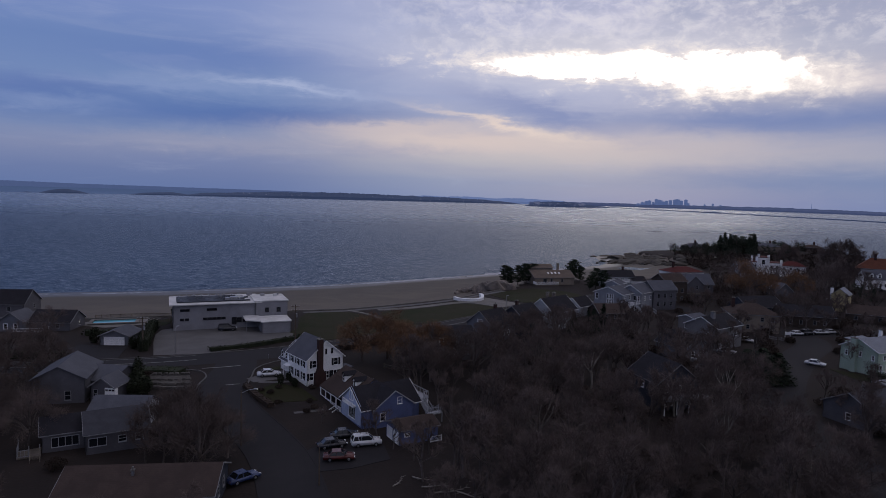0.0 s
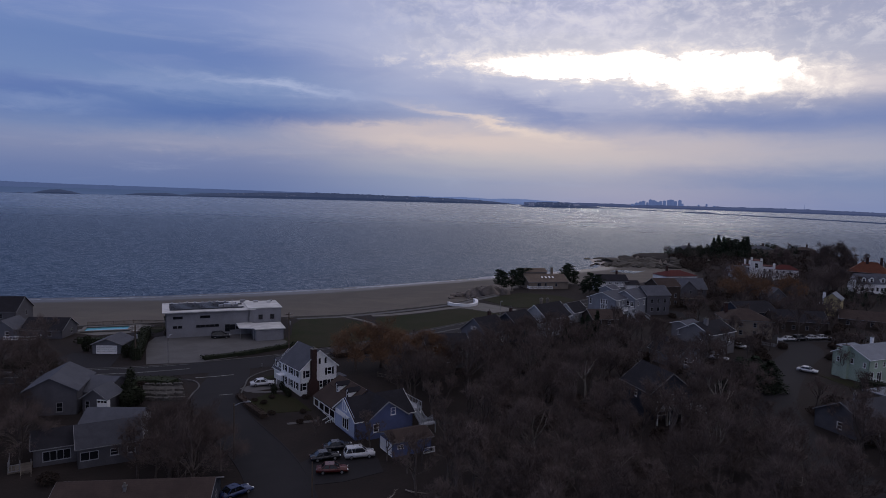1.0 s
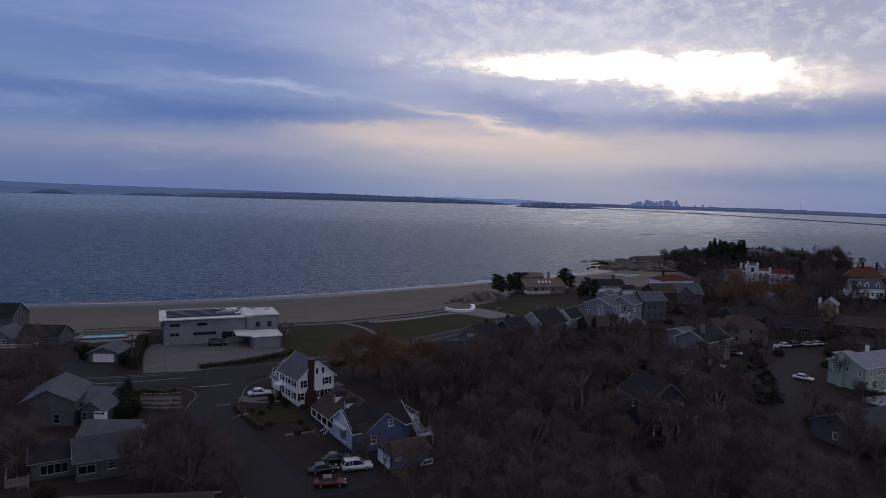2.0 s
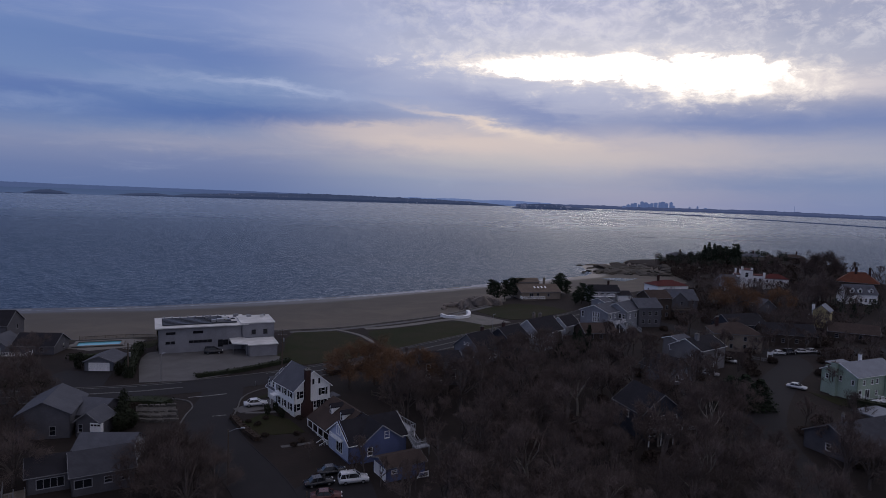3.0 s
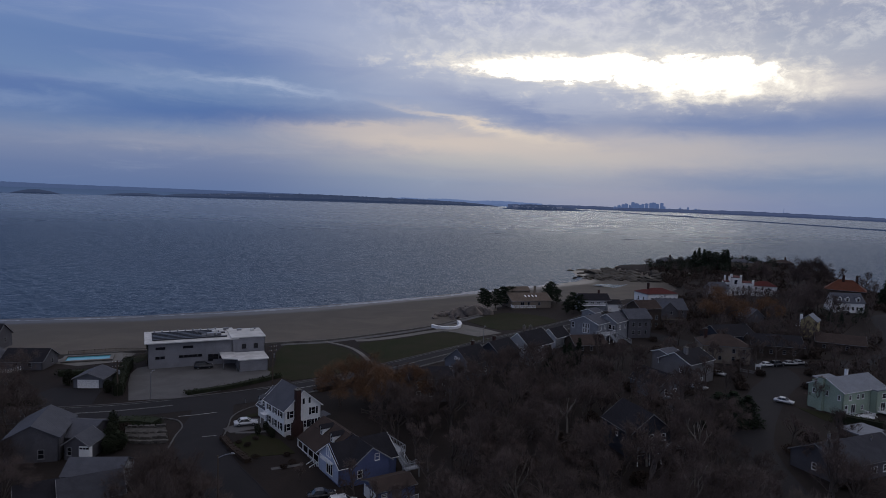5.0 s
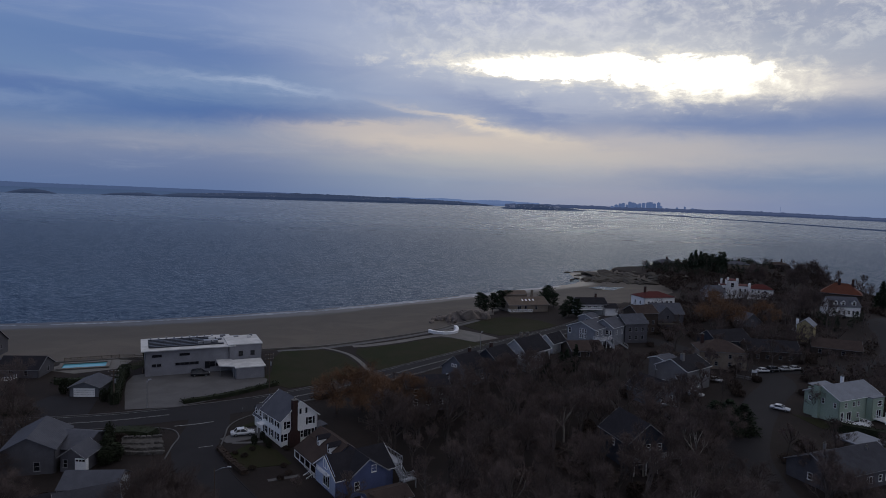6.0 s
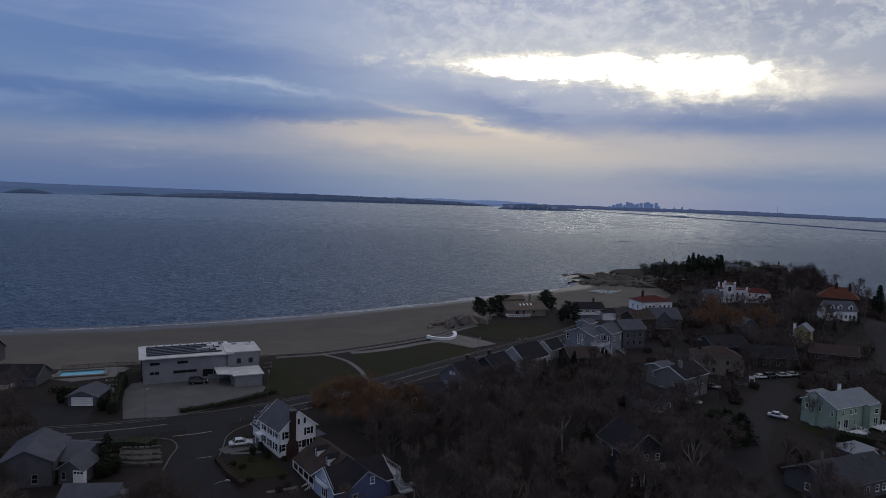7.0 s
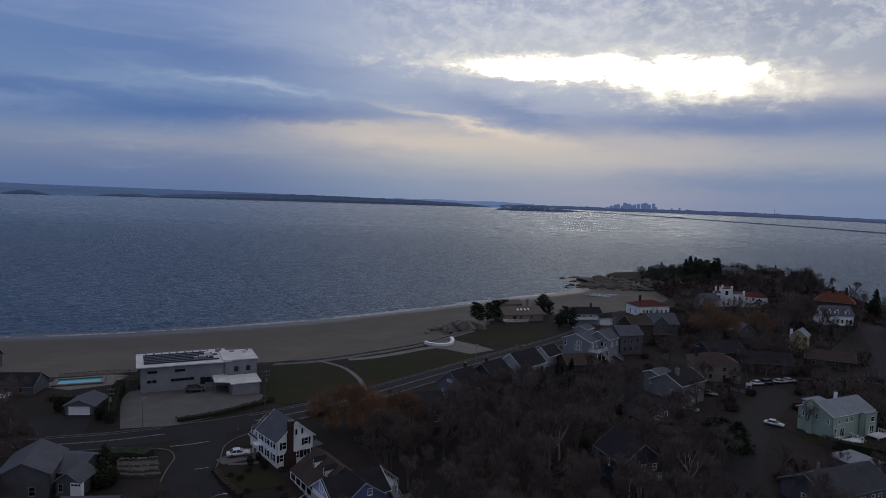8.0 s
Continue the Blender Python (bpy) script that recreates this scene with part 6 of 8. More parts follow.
def bush(seed, rx, ry, rz, count, size=0.16, boxy=False):
    """A shrub or clipped hedge of many small leaves over short stems."""
    rng = random.Random(seed)
    wood, leaf = Sprig(), Sprig()
    for _ in range(7):
        a = Vector((rng.uniform(-rx, rx) * 0.7, rng.uniform(-ry, ry) * 0.7, -0.2))
        wood.limb(a, a + Vector((rng.uniform(-0.3, 0.3), rng.uniform(-0.3, 0.3), rz * 1.3)), 0.05, 0.02, 3)
    for _ in range(count):
        if boxy:
            p = Vector([rng.uniform(-1, 1) for _ in range(3)])
            i = rng.choice((0, 1, 1, 2, 2))
            p[i] = math.copysign(rng.uniform(0.85, 1.05), p[i] if i < 2 else 1)
        else:
            p = wild(rng) * rng.uniform(0.7, 1.08)
            n = noise.noise(p * 1.7 + Vector((seed, 0, 0)))
            p *= 1 + 0.3 * n
        c = Vector((p.x * rx, p.y * ry, rz * (1 + p.z)))
        if c.z < 0.02:
            continue
        u = wild(rng) * size * rng.uniform(0.6, 1.4)
        leaf.leaf(c, u, u.cross(wild(rng)).normalized() * u.length * 0.7)
    return wood.mesh("stem"), leaf.mesh("foliage"), None


def plant(name, label, category, meshes, mats, m, names=("trunk", "crown", "foliage"), group=""):
    ob = thing(name, label, category, m, group)
    for me, mat, n in zip(meshes, mats, names):
        if me:
            linked(n, me, mat, ob)
    return ob


def spot(x, y, turn=0.0, s=1.0, sz=None):
    return pose(x, y, level(x, y), 0, 0, turn) @ Matrix.Diagonal((s, s, sz or s, 1))


rng = random.Random(5)
FAR = pose(0, -400, 0)
WOODS = "bare trees of the wood"
bare = [plant("tree", "leafless winter tree with fine brown twigs", "tree", bare_tree(s, h, sp, n), (BARK, TWIG), FAR, group=WOODS)
        for s, h, sp, n in ((1, 11, 0.62, 2500), (2, 12.5, 0.55, 2500), (3, 9.5, 0.7, 2500), (4, 13, 0.5, 2400), (6, 10.5, 0.66, 2600))]
pale = [plant("tree", "leafless tree with pale bark and slender limbs", "tree", bare_tree(s, h, sp, n), (PALE_BARK, TWIG), FAR, group=WOODS)
        for s, h, sp, n in ((11, 12.5, 0.42, 700), (12, 11, 0.5, 700))]
willows = [plant("tree", "spreading willow with a haze of orange-brown twigs", "tree", dome_tree(s, h, r, n, 0.35, 0.030), (BARK, WILLOW_TWIG), FAR, group="willow trees") for s, h, r, n in ((21, 11, 6.0, 12000), (22, 12.5, 7.5, 13000))]
domes = [plant("tree", "round-crowned bare tree with dense fine twigs", "tree", dome_tree(s, h, r, n), (BARK, TWIG), FAR, group=WOODS) for s, h, r, n in ((23, 10, 5.0, 6000), (24, 9, 4.4, 6000))]
grand = plant("tree", "tall old bare tree with a broad rounded crown", "tree", dome_tree(25, 18, 9.5, 9000, 0.0, 0.06), (BARK, TWIG), FAR, group=WOODS)
spruces = [plant("tree", "dark conical evergreen tree", "tree", conifer(s, h, r), (BARK, PINE_LEAF), FAR, group="evergreen trees") for s, h, r in ((31, 10, 2.3), (32, 8, 2.0))]
pines = [plant("tree", "dark wind-shaped pine with flat-topped clumps", "tree", conifer(s, h, r, "pine", 1.3), (BARK, PINE_LEAF), FAR, group="evergreen trees") for s, h, r in ((41, 9, 3.2), (42, 10.5, 3.0))]
shrubs = [plant("shrub", "low brown winter shrub", "shrub", bush(s, a, b, c, 900), (BARK, SHRUB_LEAF), FAR, ("stem", "foliage"), "garden shrubs") for s, a, b, c in ((51, 1.6, 1.4, 0.8), (52, 2.2, 1.7, 1.0))]
greens = [plant("shrub", "dark evergreen garden shrub", "shrub", bush(s, a, b, c, 1100, 0.14), (BARK, HEDGE_LEAF), FAR, ("stem", "foliage"), "evergreen shrubs") for s, a, b, c in ((61, 1.2, 1.2, 0.9), (62, 1.0, 1.0, 1.6))]
column = plant("shrub", "narrow dark columnar evergreen", "shrub", bush(63, 0.8, 0.8, 2.6, 1400, 0.14), (BARK, HEDGE_LEAF), FAR, ("stem", "foliage"), "evergreen shrubs")
# slighter growth for the far woods, joined
light_bare = [bare_tree(s, h, sp, n) for s, h, sp, n in ((71, 9, 0.66, 520), (72, 10, 0.6, 540), (73, 8, 0.72, 520))]
light_pine = [conifer(s, h, r, k, 0.32) for s, h, r, k in ((81, 8, 2.0, "spruce"), (82, 7, 3.0, "pine"), (83, 8, 2.6, "pine"))]
light_bush = [bush(s, a, b, c, 210, 0.32) for s, a, b, c in ((91, 2.0, 1.8, 1.1), (92, 2.6, 2.0, 1.2))]


def put(kinds, x, y, s=1.0, sz=None):
    src = rng.choice(kinds) if isinstance(kinds, list) else kinds
    return copy_thing(src, spot(x, y, rng.uniform(0, 360), s, sz))


# footprints that stay free of trees
CLEAR = [(-37, 128, 8), (-15, 108, 11), (-9, 101, 6), (-70, 111, 10), (-52, 91, 8), (-60, 91, 6), (-41, 76, 10), (-85, 148, 7), (35, 129, 4), (-8, 152, 5), (34, 194, 6), (33, 184, 3), (26, 206, 5), (62, 183, 8), (131, 254, 8), (126, 247, 5), (113, 262, 5), (110, 255, 4), (130, 231, 8), (54, 176, 5), (88, 150, 9), (98, 154, 8), (80, 142, 8), (76, 150, 7), (1, 172, 6), (10, 180, 6), (19, 191, 7),
         (45, 216, 11), (60, 189, 7), (79, 209, 8), (103, 221, 8), (92, 232, 8), (96, 167, 9), (73, 123, 9), (49, 170, 5), (66, 247, 6), (59, 232, 6), (81, 266, 7), (93, 262, 5), (91, 314, 11),
         (143, 349, 9), (155, 352, 8), (166, 297, 9), (184, 326, 9), (136, 264, 5), (150, 258, 9), (26, 286, 10), (54, 284, 9), (78, 160, 7), (100, 200, 6), (-20, 96, 8), (80, 216, 6), (150, 500, 6), (184, 457, 7), (240, 500, 8),
         (127, 338, 6), (-57, 99, 5), (54, 204, 6), (44, 198, 5), (62, 208, 4), (38, 205, 7), (47, 224, 9)]


def free(x, y, margin=2.0):
    if any(math.hypot(x - a, y - b) < r + margin for a, b, r in CLEAR):
        return False
    return all(min(math.hypot(x - p[0], y - p[1]) for p in line) > w for line, w in ((MAIN_ROAD, 8.5), (SIDE_ROAD, 6.0), (EAST_ROAD, 6.0), (EAST_BRANCH, 5.0)))


def spread(ring_, count, gap, margin=1.5):
    """Places at random inside a ring of corners, no closer than gap."""
    done = []
    xs, ys = [p[0] for p in ring_], [p[1] for p in ring_]
    for _ in range(count * 30):
        if len(done) >= count:
            break
        x, y = rng.uniform(min(xs), max(xs)), rng.uniform(min(ys), max(ys))
        hit = False
        for (ax, ay), (bx, by) in zip(ring_, ring_[1:] + ring_[:1]):
            if (ay > y) != (by > y) and x < (bx - ax) * (y - ay) / (by - ay) + ax:
                hit = not hit
        if hit and free(x, y, margin) and all(math.hypot(x - a, y - b) > gap for a, b in done):
            done.append((x, y))
    return done


def scatter(kinds, ring_, count, gap, s0, s1, margin=1.5):
    for x, y in spread(ring_, count, gap, margin):
        put(kinds, x, y, rng.uniform(s0, s1))


FAR_BITS = {"wood": [], "green": [], "brush": []}


def thicket(bits, kinds, ring_, count, gap, s0, s1, margin=1.0):
    """Far growth: gathered, to be joined into one mesh."""
    for x, y in spread(ring_, count, gap, margin):
        FAR_BITS[bits].append((rng.choice(kinds), spot(x, y, rng.uniform(0, 360), rng.uniform(s0, s1))))


def join_far(bits, name, label, mats):
    verts, faces, slots = [], [], []
    for meshes, m in FAR_BITS[bits]:
        for slot, me in enumerate(meshes[:2]):
            k = len(verts)
            verts += [tuple(m @ v.co) for v in me.vertices]
            faces += [tuple(k + i for i in p.vertices) for p in me.polygons]
            slots += [slot] * len(me.polygons)
    me = mesh_of(name, verts, faces)
    for mat in mats:
        me.materials.append(mat)
    me.polygons.foreach_set("material_index", slots)
    tagged(new(name, me), label, "wood", kind="stuff")


# the wood in the middle
scatter(bare, [(-4, 88), (2, 112), (-2, 126), (-3, 152), (2, 164), (14, 170), (24, 180), (40, 196), (52, 180), (54, 150), (54, 110), (48, 78), (20, 70), (0, 76)], 128, 3.0, 0.72, 1.02)
scatter(bare, [(6, 60), (52, 60), (52, 84), (6, 84)], 12, 4.5, 0.7, 0.95)
scatter(pale, [(2, 90), (14, 150), (40, 170), (50, 120), (46, 80)], 9, 7, 0.85, 1.05)
for x, y, s in ((197, 387, 1.0), (205, 392, 0.85), (190, 384, 0.75), (178, 405, 0.72), (152, 292, 0.62), (146, 288, 0.55)):
    put(grand, x, y, s)
put(pale, 42.4, 90.6, 0.95)
put(pale, 47.0, 93.5, 0.7)
scatter(bare, [(68, 88), (76, 108), (62, 112), (60, 92)], 5, 4, 0.7, 0.9)
for x, y, s in ((-27.0, 141.0, 0.88), (-22.0, 144.5, 0.85), (-17.5, 140.0, 0.88), (-11.5, 145.5, 0.8)):
    put(willows, x, y, s)
scatter(bare, [(-26, 136), (-18, 128), (-2, 128), (-1, 152), (-10, 160), (-24, 148)], 9, 4.2, 0.6, 0.82, 0)
scatter(bare, [(-55, 97), (-50, 100.5), (-44, 97), (-37, 90), (-46, 84)], 13, 2.6, 0.5, 0.72, -1.0)
scatter(bare, [(-20, 122), (-4, 116), (0, 136), (-16, 136)], 9, 3.4, 0.6, 0.85, -1)
scatter(bare, [(-64, 60), (-30, 56), (-26, 68), (-52, 68)], 7, 4, 0.6, 0.8)
scatter(bare, [(-4, 60), (8, 60), (6, 96), (-4, 94), (-10, 82)], 9, 4, 0.65, 0.9, 0)
scatter(bare, [(56, 150), (60, 168), (72, 184), (66, 196), (44, 198), (40, 190), (52, 180)], 14, 4.5, 0.55, 0.8)
for x, y, s in ((99.8, 258.5, 1.18), (122.5, 271, 0.98), (108, 268, 0.8)):
    put(willows, x, y, s)
for x, y, s in ((-38, 85.5, 1.0), (-42.5, 87.5, 0.95), (-44.5, 95.5, 0.9), (-40.5, 93.0, 0.95), (-47.5, 92.5, 0.8), (-83, 119, 0.85), (-80, 112.5, 0.7), (-75, 100.5, 0.7), (-69.5, 94, 0.75), (-65, 88, 0.8), (-90, 126, 0.9), (-72, 86, 0.8), (-36.5, 90.5, 0.72), (-44, 92, 0.75), (-95, 122, 1.0), (-89, 112, 0.9), (-74, 92, 0.75), (-80, 97, 0.85), (-104, 146, 0.8), (-98, 134, 0.8), (-66, 76, 0.8),
                (-12, 137.5, 0.75), (-5.5, 143, 0.9), (-1.5, 147, 0.9), (-11, 132, 0.8), (0.5, 160, 0.8), (6, 164, 0.85), (12, 171, 0.85), (19, 178, 0.85), (25, 181, 0.8), (14, 100, 0.95), (24, 112, 1.0), (12, 122, 0.95), (6, 134, 0.9), (20, 140, 1.0), (30, 150, 0.9), (16, 156, 0.85), (38, 104, 0.95), (28, 92, 0.9), (44, 140, 0.85), (8, 88, 0.8), (57, 139, 0.8), (32, 93, 0.9), (38, 97, 0.85), (46, 101, 0.9), (50, 92, 0.85), (45, 84, 0.8), (65.5, 113, 0.7), (69.5, 112.5, 0.65), (64.5, 106, 0.8), (70, 104, 0.8), (26, 84, 0.85), (20, 92, 0.9), (40, 114, 0.85), (48, 124, 0.8), (52, 112, 0.85), (14, 76, 0.8), (34, 74, 0.85)):
    put(domes, x, y, s)
for x, y, s in ((8.5, 276, 0.85), (12.0, 279, 0.95), (16.0, 284, 1.0), (19.0, 289, 0.95), (36, 294, 0.9), (41, 270, 0.6), (44, 274.5, 0.85), (47, 272, 0.8), (38, 300, 0.95), (40.5, 297, 0.8), (6.5, 282, 0.9)):
    put(pines, x, y, s)
for x, y, s in ((24, 182, 0.7), (28, 184, 0.85), (33, 189, 0.8), (206, 330, 1.6), (206, 334, 1.2)):
    put(spruces, x, y, s)
for x, y, s in ((70, 199, 0.75), (76, 199.5, 0.8), (83, 198, 0.7), (96, 213, 0.7), (88, 223, 0.75), (111, 214, 0.7), (62, 199, 0.75), (70, 226, 0.7), (84, 236, 0.75), (100, 238, 0.8), (66, 178, 0.7), (68, 170, 0.65), (46, 178, 0.8), (112, 228, 0.75), (74, 196, 0.7), (90, 203, 0.75), (98, 208, 0.8), (104, 209, 0.7), (66, 206, 0.7), (72, 222, 0.8), (80, 224, 0.75), (93, 218, 0.7), (118, 236, 0.8), (106, 234, 0.8), (122, 246, 0.8), (128, 252, 0.75), (140, 248, 0.8), (74, 128, 0.75), (66, 122, 0.8)):
    put(bare, x, y, s)
for x, y, s in ((216, 396, 1.1), (226, 404, 1.0), (236, 398, 1.0), (149, 293, 1.25), (144, 291, 1.2), (153, 290, 1.2), (151, 297, 1.3), (157, 286, 1.0), (141, 296, 1.1)):
    put(bare, x, y, s * 0.9)
for x, y, s, sz in ((-63.6, 114.6, 1.2, 1.05), (-62.4, 111.8, 1.5, 0.8), (-60.6, 111.4, 1.6, 0.6), (-61.4, 109.4, 1.5, 0.6)):
    put(column, x, y, s, sz)
for x, y, s, sz in ((30.5, 187.5, 0.95, 0.85), (60.4, 146.0, 2.2, 1.0), (64.2, 147.0, 1.9, 0.85), (56.8, 146.0, 1.8, 0.75)):
    put(spruces, x, y, s, sz)
scatter(bare, [(-102, 98), (-84, 98), (-82, 124), (-102, 126)], 9, 3.5, 0.6, 0.85, 0)
scatter(bare, [(66, 126), (84, 118), (118, 180), (130, 240), (104, 246), (88, 196), (72, 186)], 26, 4.0, 0.55, 0.8, 0)
for x, y, s in ((-16.4, 101.6, 0.55), (-13.2, 97.6, 0.42), (-7.6, 96.4, 0.45), (-17.8, 99.4, 0.4), (-1.5, 98, 0.7), (1.5, 103, 0.75), (-3.5, 92, 0.7), (-4.6, 106, 0.65), (-1.2, 111, 0.75), (-9.5, 93.6, 0.5), (-26.5, 105.8, 0.36), (-10.5, 134, 0.75), (-5.5, 135, 0.8), (-13.5, 137, 0.75), (-1.5, 137.5, 0.8), (-8, 131, 0.7), (31, 120.5, 0.75), (35.5, 119, 0.8), (40, 121.5, 0.75), (28.5, 125, 0.75)):
    put(bare, x, y, s)
# farther gardens, the wooded point and the slopes beyond the view
thicket("wood", light_bare, [(90, 240), (120, 230), (140, 246), (126, 256), (150, 286), (140, 338), (108, 336), (100, 290)], 95, 3.2, 0.75, 1.15, 0)
thicket("wood", light_bare, [(46, 234), (88, 240), (104, 290), (78, 304), (50, 262)], 30, 5, 0.5, 0.8)
thicket("wood", light_bare, [(150, 268), (200, 256), (236, 310), (236, 390), (196, 372), (164, 345), (146, 300)], 95, 3.8, 0.7, 1.15, 0)
thicket("wood", light_bare, [(106, 150), (170, 190), (215, 250), (160, 250), (118, 214)], 75, 4, 0.7, 1.0, 0)
thicket("wood", light_bare, [(122, 366), (134, 430), (116, 478), (146, 506), (200, 510), (234, 480), (240, 430), (232, 380), (180, 362), (140, 358)], 95, 5.5, 0.5, 0.9, 0)
thicket("wood", light_bare, [(-150, 96), (-90, 104), (-84, 120), (-100, 140), (-150, 150)], 30, 5, 0.5, 0.7)
thicket("wood", light_bare, [(-110, 56), (-64, 56), (-66, 82), (-80, 98), (-110, 100)], 34, 4.5, 0.5, 0.8)
thicket("green", light_pine[1:], [(124, 476), (150, 505), (196, 512), (222, 494), (210, 452), (180, 430), (150, 432), (128, 448)], 130, 3.4, 0.55, 0.95, -1)
thicket("green", light_pine, [(156, 448), (176, 448), (180, 472), (158, 474)], 22, 2.6, 1.3, 1.85, -8)
thicket("green", light_pine, [(150, 266), (176, 276), (172, 286), (150, 284)], 8, 4, 0.6, 0.8)
thicket("brush", light_bush, [(116, 366), (126, 470), (160, 510), (220, 496), (236, 440), (232, 340), (200, 300), (150, 350)], 230, 3.6, 0.9, 1.7, -1)
thicket("brush", light_bush, [(60, 236), (112, 232), (150, 250), (150, 340), (110, 340), (70, 304)], 130, 3.4, 0.7, 1.2, -1)
thicket("brush", light_bush, [(100, 140), (180, 190), (220, 260), (190, 280), (150, 246), (108, 214)], 110, 4, 0.8, 1.4, -1)
join_far("wood", "far_bare_wood", "leafless brown winter woods among the houses", (BARK, TWIG))
join_far("green", "far_evergreen_wood", "dark evergreen trees crowding the rocky point", (BARK, PINE_LEAF))
join_far("brush", "far_brush", "dull brown winter scrub", (BARK, SHRUB_LEAF))


def hedge(label, line, half, high, seed, mat=HEDGE_LEAF):
    """A clipped hedge along a line."""
    r = random.Random(seed)
    pts = along(line, 1.0)
    h = thing("hedge", label, "hedge", pose(pts[0][0], pts[0][1], level(*pts[0])))
    leaf, core = Sprig(), bmesh.new()
    o = Vector((pts[0][0], pts[0][1], level(*pts[0])))
    left, right = offset(pts, -half * 0.8), offset(pts, half * 0.8)
    for a, b, c, d in zip(left, left[1:], right, right[1:]):
        z = level(*a) - o.z
        vs = [core.verts.new((p[0] - o.x, p[1] - o.y, zz)) for zz in (z - 0.2, z + high * 0.86) for p in (a, b, d, c)]
        for f in ((0, 1, 5, 4), (1, 2, 6, 5), (2, 3, 7, 6), (3, 0, 4, 7), (4, 5, 6, 7)):
            core.faces.new([vs[i] for i in f])
    part("hedge_body", core, mat, h)
    for p in pts:
        for _ in range(int(70 * high)):
            dx, dy, dz = r.uniform(-0.8, 0.8), r.uniform(-0.8, 0.8), r.random()
            e = Vector((p[0] - o.x + dx * half * 1.3, p[1] - o.y + dy * half * 1.3, level(*p) - o.z + high * (0.1 + dz * (0.95 + 0.12 * noise.noise((p[0], p[1], 0))))))
            u = wild(r) * r.uniform(0.08, 0.2)
            leaf.leaf(e, u, u.cross(wild(r)).normalized() * u.length * 0.7)
    linked("foliage", leaf.mesh("foliage"), mat, h)


hedge("clipped dark hedge between car park and road", [(-62.5, 143.2), (-55, 149.6), (-49, 157), (-46.5, 160.5)], 0.8, 1.0, 1)
hedge("tall dark hedge beside the car park", [(-77, 140.5), (-80, 147), (-84.5, 157), (-86.5, 163)], 1.1, 3.0, 2)
hedge("clipped hedge on the roadside", [(-103, 129.5), (-95, 131), (-90, 132)], 1.0, 1.6, 3)
hedge("low dark hedge by the green lawn", [(86, 151), (100, 143.5), (112, 148)], 1.2, 2.4, 4)
hedge("low hedge before the white house", [(-44.6, 118.8), (-41.4, 114.8), (-37, 110.6)], 0.7, 0.8, 5, SHRUB_LEAF)
hedge("dark hedge at the traffic corner", [(-67.0, 122.6), (-63.4, 123.6), (-59.6, 123.0)], 1.9, 1.5, 6)
hedge("dark hedge behind the beach house", [(-99, 153.5), (-94, 154.5), (-91, 157)], 1.0, 1.5, 7)
hedge("roadside bushes below the lawn", [(-34, 150.5), (-29, 155), (-25, 160)], 1.2, 1.3, 8, SHRUB_LEAF)
for x, y, s in ((-38.3, 124.6, 0.55), (-36.9, 123.0, 0.6), (-36.0, 121.4, 0.5), (-39.2, 122.4, 0.6), (-92.5, 146.6, 1.1), (-79.8, 145, 1.0), (-80.6, 142.5, 0.9), (-87, 176, 1.4), (-84.8, 178, 1.2)):
    put(greens, x, y, s)
scatter(shrubs, [(-44, 112), (-30, 106), (-28, 118), (-36, 124), (-44, 122)], 9, 2.0, 0.3, 0.5, -14)
scatter(shrubs, [(4, 80), (50, 80), (54, 150), (40, 186), (0, 150)], 40, 5, 0.8, 1.4, 0)
scatter(shrubs, [(60, 110), (110, 130), (124, 214), (90, 250), (60, 240), (50, 180)], 40, 5, 0.7, 1.2, 0)
scatter(shrubs, [(-110, 60), (-30, 60), (-52, 104), (-60, 120), (-110, 125)], 34, 4, 0.6, 1.1, -3)
for src in bare + pale + willows + domes + spruces + pines + shrubs + greens + [column, grand]:
    for o in src.children_recursive:
        bpy.data.objects.remove(o)
    bpy.data.objects.remove(src)

# ---------------------------------------------------------------- cars


